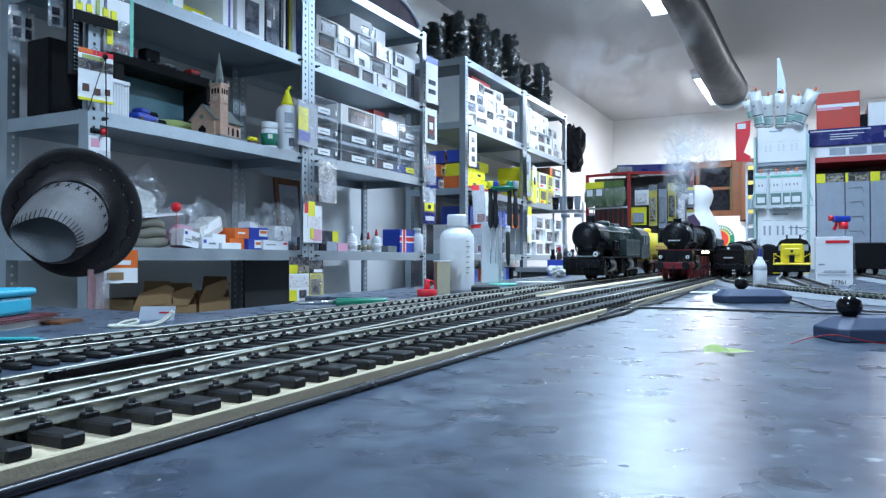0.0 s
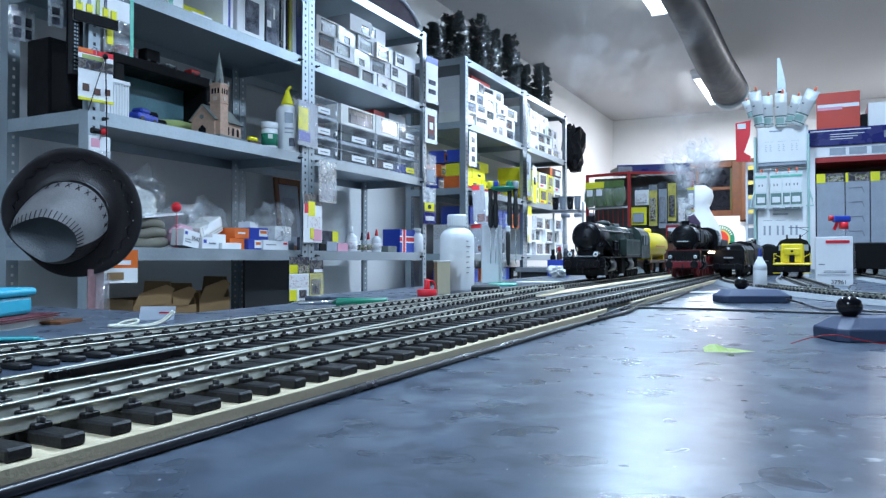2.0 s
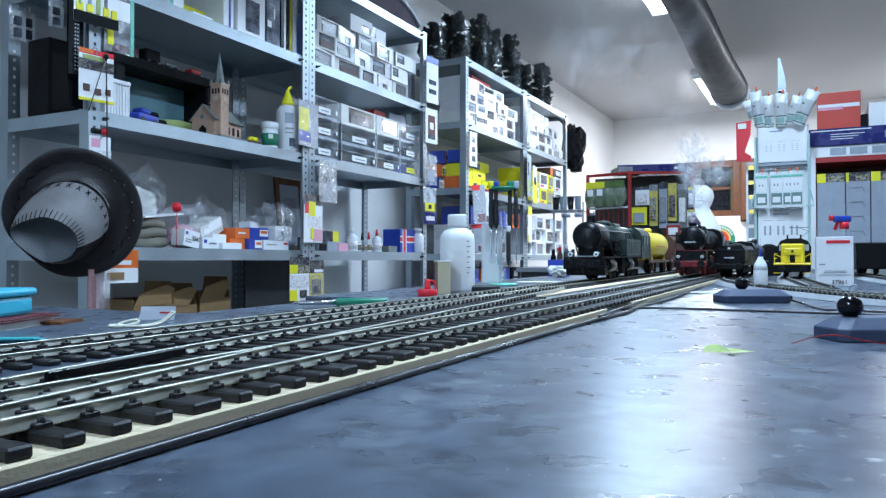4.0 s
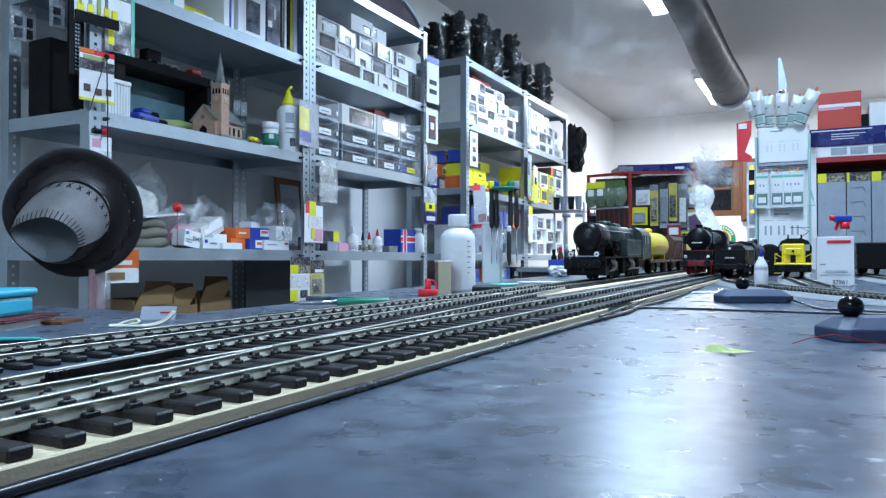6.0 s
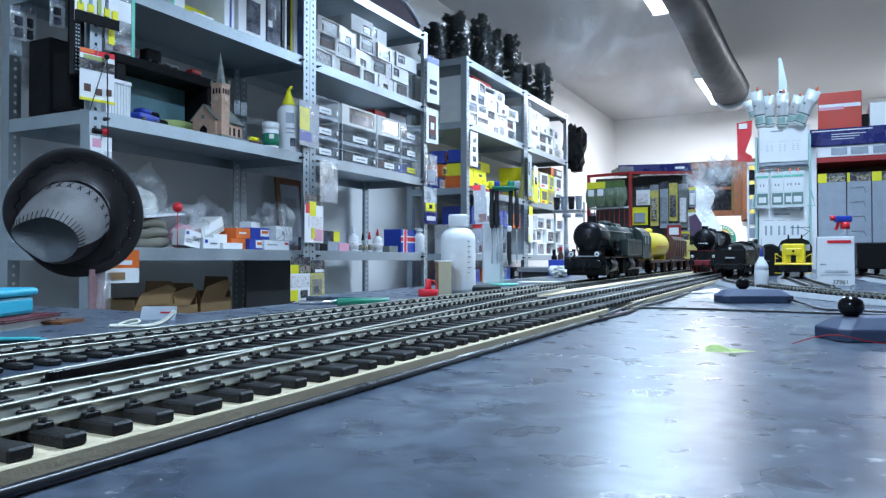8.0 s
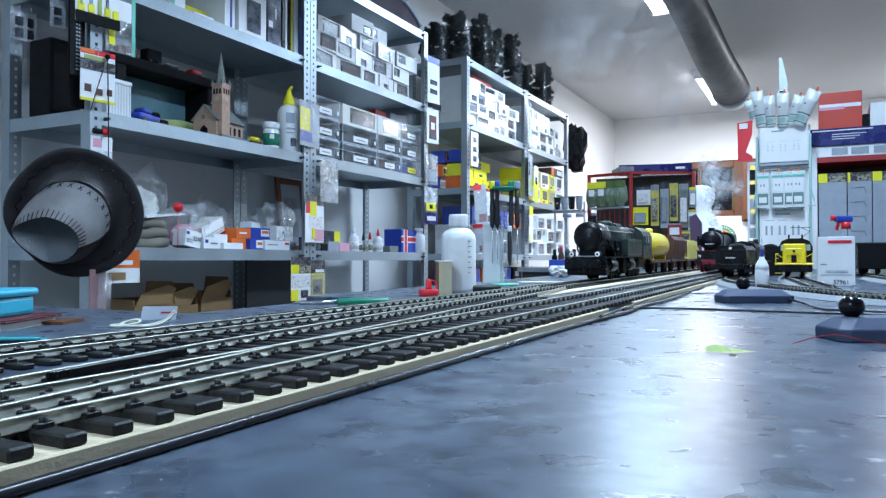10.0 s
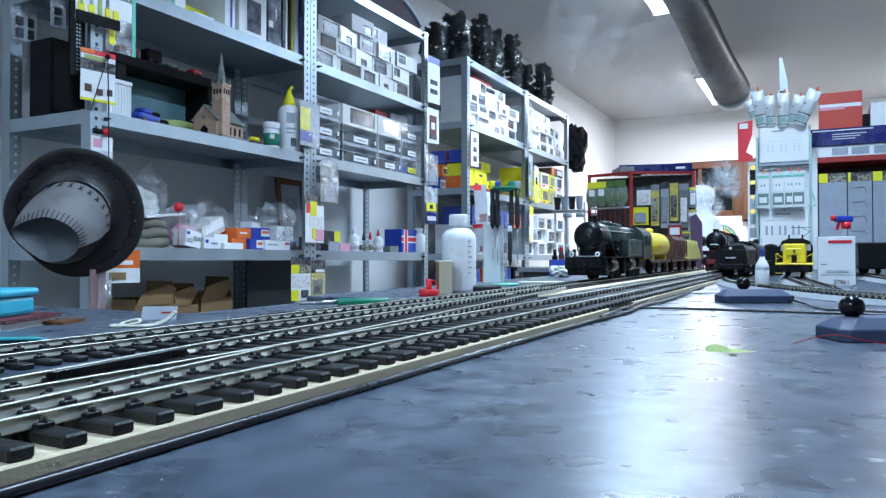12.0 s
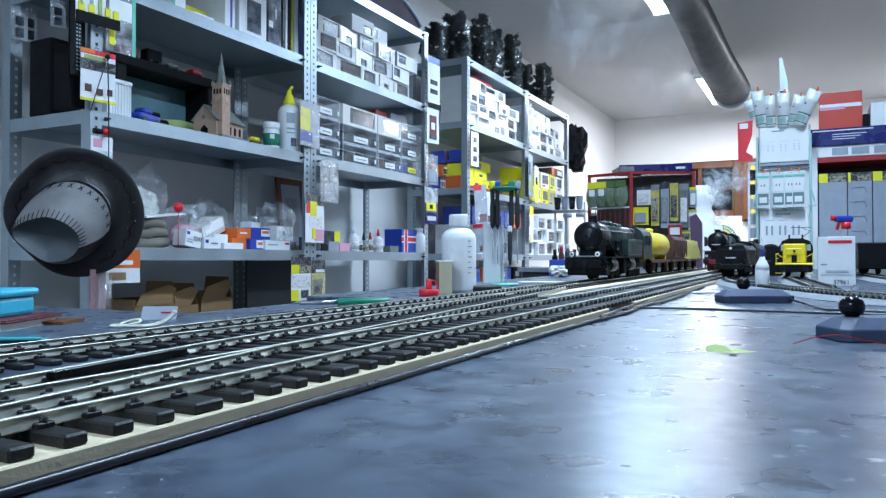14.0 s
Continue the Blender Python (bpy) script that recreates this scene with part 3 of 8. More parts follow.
def headlamp(t, x, y, z, r=0.0062):
    la = part("headlamp", Shape().cyl(r, 0.009, (x, y, z), "y", 16, bevel=0.001).box(x - 0.002, x + 0.002, y, y + 0.004, z - r - 0.004, z - r + 0.002), M["black"], t)
    part("lens", Shape().cyl(r * 0.8, 0.002, (x, y - 0.005, z), "y", 16, bevel=0.0004), M["lens"], la, "clear glass lens")
    part("bulb", Shape().cyl(r * 0.33, 0.001, (x, y - 0.0064, z), "y", 12), M["night"], la, "dark bulb behind the lens")


def side_rod(t, x, y0, y1, z):
    part("coupling_rod", Shape().box(x - 0.001, x + 0.001, y0, y1, z - 0.0018, z + 0.0018, 0.0004).cyl(0.0035, 0.003, (x, y0, z), "x", 10).cyl(0.0035, 0.003, (x, y1, z), "x", 10), M["chrome"], t)


def black_loco():
    t = thing("steam_locomotive", "black model steam locomotive with red buffer beam and frame, smoking", "locomotive")
    part("boiler", Shape().cyl(0.0235, 0.22, (0, 0.175, 0.080), "y", 32), M["black"], t)
    for y in (0.095, 0.14, 0.185, 0.23):
        part("boiler_band", Shape().lathe([(0.0236, 0), (0.0242, 0), (0.0242, 0.002), (0.0236, 0.002)], (0, y, 0.080), 32, Matrix.Rotation(radians(-90), 4, "X")), M["black"], t)
    sb = part("smokebox", Shape().cyl(0.0250, 0.062, (0, 0.046, 0.080), "y", 36, bevel=0.002), M["black"], t)
    part("smokebox_door", Shape().lathe([(0.0, 0.0075), (0.008, 0.0068), (0.016, 0.0045), (0.0215, 0.001), (0.0225, 0.0)][::-1], (0, 0.0148, 0.080), 32, Matrix.Rotation(radians(90), 4, "X")), M["black"], sb)
    part("door_strap", Shape().box(-0.0185, 0.002, 0.0075, 0.0090, 0.0885, 0.0898).box(-0.0185, 0.002, 0.0075, 0.0090, 0.0715, 0.0728).cyl(0.0022, 0.006, (0, 0.0065, 0.0815), "y", 10).box(-0.0006, 0.0006, 0.0045, 0.0065, 0.0815, 0.0905, m=Matrix.Translation((0, 0, 0.0815)) @ Matrix.Rotation(0.5, 4, "Y") @ Matrix.Translation((0, 0, -0.0815))), M["black"], sb)
    plate = part("number_plate", Shape().box(-0.0125, 0.0125, 0.0045, 0.0080, 0.0695, 0.0740, 0.0004), M["black"], sb)
    for k in range(6):
        part("plate_mark", Shape().box(-0.0105 + k * 0.0036, -0.0082 + k * 0.0036, 0.0036, 0.0046, 0.0706, 0.0729), M["lens"], plate, "pale raised bar")
    part("chimney", Shape().lathe([(0.0100, 0), (0.0080, 0.003), (0.0074, 0.0075), (0.0086, 0.0095), (0.0086, 0.011), (0.006, 0.011), (0.006, 0.006)], (0, 0.04, 0.1025)), M["black"], t)
    for y in (0.10, 0.165):
        part("dome", Shape().lathe([(0.0125, 0), (0.0125, 0.006), (0.010, 0.010), (0.0055, 0.0115), (0.0, 0.012)], (0, y, 0.0995)), M["black"], t)
    part("safety_valve", Shape().cyl(0.0025, 0.012, (0, 0.225, 0.106), "z", 8), M["chrome"], t)
    for x in (-1, 1):
        part("smoke_deflector", Shape().box(x * 0.0315 - 0.0007, x * 0.0315 + 0.0007, 0.018, 0.065, 0.068, 0.094, 0.0006).box(min(x * 0.025, x * 0.031), max(x * 0.025, x * 0.031), 0.035, 0.038, 0.070, 0.073), M["black"], t, "thin black deflector plate")
        part("running_board", Shape().box(min(x * 0.015, x * 0.0345), max(x * 0.015, x * 0.0345), 0.010, 0.30, 0.0535, 0.0555, 0.0004), M["black"], t)
        c = part("cylinder", Shape().cyl(0.0105, 0.042, (x * 0.0265, 0.052, 0.026), "y", 20, bevel=0.001).box(x * 0.0265 - 0.0075, x * 0.0265 + 0.0075, 0.034, 0.07, 0.030, 0.044, 0.001), M["black"], t)
        part("cylinder_cover", Shape().cyl(0.007, 0.004, (x * 0.0265, 0.0295, 0.026), "y", 16), M["chrome"], c)
        part("handrail", Shape().tube([(x * 0.0262, 0.03, 0.089), (x * 0.0262, 0.28, 0.089)], 0.0006, 6), M["chrome"], t)
        for k in range(5):
            wheel(t, x * 0.0225, 0.105 + k * 0.044, 0.0205, M["red"], True)
        wheel(t, x * 0.0225, 0.035, 0.013, M["red"], True)
        side_rod(t, x * 0.0272, 0.105, 0.281, 0.0205)
        part("frame", Shape().box(x * 0.016 - 0.001, x * 0.016 + 0.001, 0.01, 0.33, 0.012, 0.040), M["red"], t, "red frame plate")
        part("lit_lamp", Shape().ball(0.0030, (x * 0.0355, 0.118, 0.0500), seg=10).ball(0.0030, (x * 0.0355, 0.168, 0.0500), seg=10).ball(0.0028, (x * 0.0355, 0.190, 0.0500), seg=10), M["glowing"], t, "warm glowing lamp")
    part("buffer_beam", Shape().box(-0.034, 0.034, 0.0, 0.005, 0.0195, 0.0320, 0.0008), M["red"], t, "red painted buffer beam")
    part("front_apron", Shape().box(-0.031, 0.031, 0.010, 0.034, 0.032, 0.0535, 0.0012).box(-0.0345, 0.0345, 0.001, 0.011, 0.032, 0.0340, 0.0004), M["black"], t)
    for x in (-0.0285, 0.0285):
        part("rail_guard", Shape().box(x - 0.0015, x + 0.0015, 0.006, 0.01, 0.006, 0.026), M["red"], t)
    part("coupling", Shape().tube([(0, -0.002, 0.026), (0, -0.007, 0.023), (0, -0.008, 0.013)], 0.0014, 6), M["black"], t)
    buffers(t, -0.002, 0.0235, 0.0260, M["black"])
    part("deck_edge", Shape().box(-0.0345, 0.0345, 0.0092, 0.0098, 0.0537, 0.0553), M["red"], t, "thin red lining")
    part("saddle", Shape().box(-0.016, 0.016, 0.022, 0.07, 0.0535, 0.066, 0.002), M["black"], t)
    for x in (-0.024, 0.024):
        headlamp(t, x, 0.004, 0.0410, 0.0042)
    cab = part("cab", Shape().prism([(-0.0335, 0.0555), (0.0335, 0.0555), (0.0335, 0.088), (0.028, 0.101), (0.014, 0.108), (-0.014, 0.108), (-0.028, 0.101), (-0.0335, 0.088)], 0.285, 0.345, "y"), M["black"], t)
    for x in (-0.034, 0.034):
        part("cab_window", Shape().box(x - 0.0006, x + 0.0006, 0.295, 0.312, 0.074, 0.091).box(x - 0.0006, x + 0.0006, 0.318, 0.332, 0.074, 0.091), M["night"], cab)
    # its tender
    part("tender_body", Shape().box(-0.0335, 0.0335, 0.355, 0.50, 0.028, 0.082, 0.002), M["black"], t)
    for x in (-0.0225, 0.0225):
        for k in range(4):
            wheel(t, x, 0.375 + k * 0.034, 0.0145, M["red"], True)
    return t


def green_loco():
    t = thing("steam_locomotive", "dark green model articulated steam locomotive with round smokebox", "locomotive", on_table(FAR_X - 0.002, 1.478, FAR_TOP + RAIL_H) @ Matrix.Scale(1.03, 4))
    part("boiler", Shape().cyl(0.0285, 0.27, (0, 0.22, 0.0885), "y", 40), M["loco_green"], t)
    for k in range(6):
        part("boiler_band", Shape().lathe([(0.0286, 0), (0.0292, 0), (0.0292, 0.002), (0.0286, 0.002)], (0, 0.10 + k * 0.045, 0.0885), 36, Matrix.Rotation(radians(-90), 4, "X")), M["loco_green"], t)
    sb = part("smokebox", Shape().cyl(0.0295, 0.075, (0, 0.055, 0.0885), "y", 40, bevel=0.002), M["black"], t)
    part("smokebox_door", Shape().lathe([(0.0272, 0), (0.0262, 0.002), (0.020, 0.006), (0.010, 0.0085), (0.0, 0.0092)], (0, 0.0175, 0.0885), 36, Matrix.Rotation(radians(90), 4, "X")), M["black"], sb)
    part("door_handle", Shape().box(-0.005, 0.005, 0.005, 0.0065, 0.088, 0.0892).cyl(0.002, 0.006, (0, 0.007, 0.0885), "y", 8), M["black"], sb)
    part("chimney", Shape().lathe([(0.012, 0), (0.0095, 0.005), (0.009, 0.013), (0.0105, 0.016), (0.007, 0.016), (0.007, 0.01)], (0, 0.055, 0.1155)), M["black"], t)
    part("dome", Shape().lathe([(0.016, 0), (0.0155, 0.008), (0.011, 0.011), (0.0, 0.0125)], (0, 0.15, 0.1135)), M["loco_green"], t)
    part("sandbox", Shape().box(-0.013, 0.013, 0.20, 0.25, 0.110, 0.1215, 0.004, seg=2), M["loco_green"], t)
    part("pipe", Shape().tube([(0.0285, 0.03, 0.101), (0.0285, 0.33, 0.101)], 0.0011, 6), M["chrome"], t)
    part("pipe", Shape().tube([(-0.0285, 0.03, 0.101), (-0.0285, 0.33, 0.101)], 0.0011, 6), M["chrome"], t)
    for x in (-1, 1):
        part("side_tank", Shape().box(min(x * 0.028, x * 0.044), max(x * 0.028, x * 0.044), 0.18, 0.325, 0.0475, 0.086, 0.0015), M["loco_green"], t)
        tx = x * 0.0442
        part("tank_lining", Shape().box(tx - 0.0005, tx + 0.0005, 0.185, 0.32, 0.0815, 0.0825).box(tx - 0.0005, tx + 0.0005, 0.185, 0.32, 0.0505, 0.0515).box(tx - 0.0005, tx + 0.0005, 0.185, 0.186, 0.0515, 0.0815).box(tx - 0.0005, tx + 0.0005, 0.319, 0.32, 0.0515, 0.0815), M["lining"], t, "thin pale lining")
        part("pump", Shape().cyl(0.006, 0.03, (x * 0.034, 0.125, 0.0625), "z", 14, bevel=0.001).cyl(0.0072, 0.004, (x * 0.034, 0.125, 0.079), "z", 14).cyl(0.0072, 0.004, (x * 0.034, 0.125, 0.0615), "z", 14), M["black"], t)
        part("pipe", Shape().tube(smooth([(x * 0.029, 0.06, 0.082), (x * 0.037, 0.07, 0.066), (x * 0.036, 0.10, 0.050), (x * 0.035, 0.17, 0.050)], 6), 0.0016, 8), M["black"], t)
        part("running_board", Shape().box(min(x * 0.012, x * 0.044), max(x * 0.012, x * 0.044), 0.0, 0.335, 0.0450, 0.0470, 0.0005), M["black"], t)
        for y in (0.062, 0.225):
            c = part("cylinder", Shape().cyl(0.013, 0.045, (x * 0.033, y, 0.030), "y", 20, bevel=0.001).box(x * 0.033 - 0.009, x * 0.033 + 0.009, y - 0.022, y + 0.022, 0.030, 0.0445, 0.0015), M["black"], t)
            part("cylinder_cover", Shape().cyl(0.008, 0.004, (x * 0.033, y - 0.024, 0.030), "y", 16), M["loco_green"], c)
        for y in (0.115, 0.158, 0.278, 0.32, 0.362):
            wheel(t, x * 0.0225, y, 0.0195, M["matt_black"])
        side_rod(t, x * 0.028, 0.115, 0.158, 0.0195)
        side_rod(t, x * 0.028, 0.278, 0.362, 0.0195)
        headlamp(t, x * 0.0262, -0.001, 0.0525, 0.0064)
        part("step", Shape().box(x * 0.036 - 0.005, x * 0.036 + 0.005, 0.0, 0.012, 0.022, 0.024).box(x * 0.036 - 0.005, x * 0.036 - 0.004, 0.004, 0.006, 0.024, 0.049), M["black"], t)
    cab = part("cab", Shape().prism([(-0.0455, 0.042), (0.0455, 0.042), (0.0455, 0.094), (0.040, 0.106), (0.026, 0.1165), (0.0, 0.1205), (-0.026, 0.1165), (-0.040, 0.106), (-0.0455, 0.094)], 0.33, 0.43, "y"), M["loco_green"], t)
    for x in (-1, 1):
        for y in (0.345, 0.375):
            wd = part("cab_window", Shape().box(x * 0.0462 - 0.001, x * 0.0462 + 0.001, y, y + 0.02, 0.075, 0.096), M["night"], cab)
            part("window_trim", Shape().box(x * 0.0465 - 0.0012, x * 0.0465 + 0.0012, y - 0.002, y, 0.074, 0.097), M["loco_green"], wd)
            part("window_trim", Shape().box(x * 0.0465 - 0.0012, x * 0.0465 + 0.0012, y + 0.02, y + 0.022, 0.074, 0.097), M["loco_green"], wd)
        part("handrail", Shape().tube([(x * 0.0475, 0.405, 0.05), (x * 0.0475, 0.405, 0.095)], 0.0008, 6), M["chrome"], cab)
    part("buffer_beam", Shape().box(-0.043, 0.043, 0.0, 0.006, 0.024, 0.0445, 0.001), M["black"], t)
    part("saddle", Shape().box(-0.019, 0.019, 0.022, 0.085, 0.0470, 0.070, 0.003), M["matt_black"], t)
    # grey of this plate stands for light reflected on the black platform
    part("deck_plate", Shape().box(-0.020, 0.020, 0.0, 0.02, 0.0472, 0.0495, 0.0006), M["galv"], t, "deck plate coloured grey for light on the platform")
    part("coupling", Shape().tube([(0, 0, 0.032), (0, -0.007, 0.029), (0, -0.008, 0.016)], 0.0016, 6).tube([(-0.012, 0, 0.036), (-0.012, -0.006, 0.03), (-0.012, -0.005, 0.018)], 0.001, 6).tube([(0.012, 0, 0.036), (0.012, -0.006, 0.03), (0.012, -0.005, 0.018)], 0.001, 6), M["black"], t)
    buffers(t, -0.003, 0.0285, 0.034)
    part("firebox", Shape().box(-0.026, 0.026, 0.30, 0.335, 0.045, 0.113, 0.006, seg=2), M["loco_green"], t)
    part("frame", Shape().box(-0.014, 0.014, 0.01, 0.43, 0.02, 0.0450), M["matt_black"], t)
    part("pilot", Shape().box(-0.040, 0.040, 0.007, 0.036, 0.010, 0.030, 0.002), M["matt_black"], t)
    part("ash_pan", Shape().box(-0.036, 0.036, 0.17, 0.20, 0.010, 0.045, 0.002), M["matt_black"], t)
    return t


def wagon_frame(t, length):
    part("underframe", Shape().box(-0.036, 0.036, 0, length, 0.031, 0.038, 0.0008), M["brown"], t)
    for x in (-0.0225, 0.0225):
        for y in (0.045, length - 0.045):
            wheel(t, x, y, 0.0145, M["matt_black"])
            part("axle_box", Shape().box(x * 1.35 - 0.004, x * 1.35 + 0.004, y - 0.006, y + 0.006, 0.010, 0.032, 0.001), M["brown"], t)
    buffers(t, -0.002, 0.0285, 0.034)
    buffers(t, length + 0.02, 0.0285, 0.034)


def wagons():
    y = 1.965
    t = thing("tank_wagon", "bright yellow model tank wagon with a narrow red stripe", "wagon", on_table(FAR_X, y, FAR_TOP + RAIL_H))
    wagon_frame(t, 0.27)
    tank = part("tank", Shape().lathe([(0.0, -0.004), (0.02, -0.002), (0.034, 0.006), (0.037, 0.014), (0.037, 0.246), (0.034, 0.254), (0.02, 0.262), (0.0, 0.264)], (0, 0.005, 0.078), 32, Matrix.Rotation(radians(-90), 4, "X")), M["yellow"], t)
    part("stripe", Shape().box(0.0362, 0.0374, 0.07, 0.2, 0.0745, 0.0765), M["redc"], tank, "narrow red stripe")
    part("filler_dome", Shape().lathe([(0.012, 0), (0.012, 0.010), (0.006, 0.013), (0, 0.0135)], (0, 0.135, 0.113)), M["yellow"], tank)
    for yy in (0.05, 0.225):
        part("saddle", Shape().box(-0.03, 0.03, yy - 0.005, yy + 0.005, 0.038, 0.052), M["yellow"], t)
    part("end_ladder", Shape().box(-0.02, -0.018, -0.006, -0.004, 0.038, 0.11).box(0.018, 0.02, -0.006, -0.004, 0.038, 0.11), M["yellow"], t)
    y += 0.30
    t = thing("hopper_wagon", "dark brown model hopper wagon with sloping sides", "wagon", on_table(FAR_X, y, FAR_TOP + RAIL_H))
    wagon_frame(t, 0.25)
    part("hopper", Shape().prism([(-0.03, 0.038), (0.03, 0.038), (0.042, 0.07), (0.042, 0.095), (0.03, 0.108), (-0.03, 0.108), (-0.042, 0.095), (-0.042, 0.07)], 0.01, 0.24, "y"), M["brown"], t)
    for k in range(6):
        part("rib", Shape().box(0.041, 0.0445, 0.02 + k * 0.04, 0.024 + k * 0.04, 0.045, 0.096), M["brown"], t)
    y += 0.28
    t = thing("covered_wagon", "model wagon under a wrinkled yellow tarpaulin", "wagon", on_table(FAR_X, y, FAR_TOP + RAIL_H))
    wagon_frame(t, 0.26)
    tarp = Shape()
    n, k = 24, 18
    bm = bmesh.new()
    rows = []
    for i in range(n + 1):
        yy = 0.005 + 0.25 * i / n
        row = []
        for j in range(k + 1):
            a = j / k
            x = -0.044 + 0.088 * a
            edge = min(a, 1 - a) * k
            zz = 0.038 + 0.062 * min(1, edge / 3) + 0.004 * noise.noise(Vector((x * 60, yy * 60, 1)))
            row.append(bm.verts.new((x + 0.003 * noise.noise(Vector((yy * 80, a * 9, 3))), yy, zz)))
        rows.append(row)
    for a, b in zip(rows, rows[1:]):
        for j in range(k):
            bm.faces.new((a[j], a[j + 1], b[j + 1], b[j])).smooth = True
    for r in (rows[0], rows[-1]):
        bm.faces.new(r)
    tarp._take(bm)
    part("tarpaulin", tarp, M["canvas"], t)


def standing_tender():
    m = on_table(-0.170, 1.70, 0.0072 + RAIL_H, -4.0) @ Matrix.Scale(0.94, 4)
    t = thing("steam_locomotive", "black model tender locomotive standing tender first on the curve", "locomotive", m)
    part("tender_body", Shape().prism([(-0.034, 0.026), (0.034, 0.026), (0.034, 0.063), (0.027, 0.072), (-0.027, 0.072), (-0.034, 0.063)], 0.004, 0.15, "y"), M["black"], t)
    part("tender_edge", Shape().box(-0.0345, 0.0345, 0.002, 0.152, 0.0605, 0.0625, 0.0005), M["black"], t)
    part("coal", Shape().ball(0.026, (0, 0.1, 0.066), (0.9, 1.6, 0.5), 14), M["matt_black"], t, "heaped black coal")
    pl = part("number_plate", Shape().box(-0.012, 0.012, 0.002, 0.0045, 0.041, 0.047), M["black"], t)
    for k in range(6):
        part("plate_mark", Shape().box(-0.0105 + k * 0.0036, -0.0082 + k * 0.0036, 0.0008, 0.0022, 0.0425, 0.0455), M["lens"], pl, "pale raised bar")
    part("buffer_beam", Shape().box(-0.034, 0.034, -0.001, 0.004, 0.018, 0.029, 0.0006), M["black"], t)
    buffers(t, -0.003, 0.0235, 0.024)
    part("lamp", Shape().cyl(0.003, 0.003, (0, 0.001, 0.066), "y", 12), M["lens"], t)
    for x in (-0.018, 0.018):
        for k in range(4):
            wheel(t, x, 0.022 + k * 0.033, 0.0125, M["matt_black"])
        part("bogie_frame", Shape().box(x * 1.5 - 0.0015, x * 1.5 + 0.0015, 0.012, 0.14, 0.010, 0.022, 0.0006), M["matt_black"], t)
    part("cab", Shape().prism([(-0.034, 0.03), (0.034, 0.03), (0.034, 0.066), (0.026, 0.08), (0.0, 0.085), (-0.026, 0.08), (-0.034, 0.066)], 0.16, 0.215, "y"), M["black"], t)
    part("boiler", Shape().cyl(0.023, 0.2, (0, 0.315, 0.057), "y", 28, bevel=0.002), M["black"], t)
    part("chimney", Shape().lathe([(0.008, 0), (0.0065, 0.005), (0.0075, 0.014), (0.005, 0.014)], (0, 0.385, 0.079)), M["black"], t)
    part("dome", Shape().lathe([(0.010, 0), (0.0095, 0.006), (0.005, 0.009), (0, 0.0095)], (0, 0.30, 0.0785)), M["black"], t)
    part("running_board", Shape().box(-0.033, 0.033, 0.21, 0.42, 0.032, 0.034), M["black"], t)
    for x in (-0.018, 0.018):
        for k in range(4):
            wheel(t, x, 0.235 + k * 0.045, 0.017, M["matt_black"])


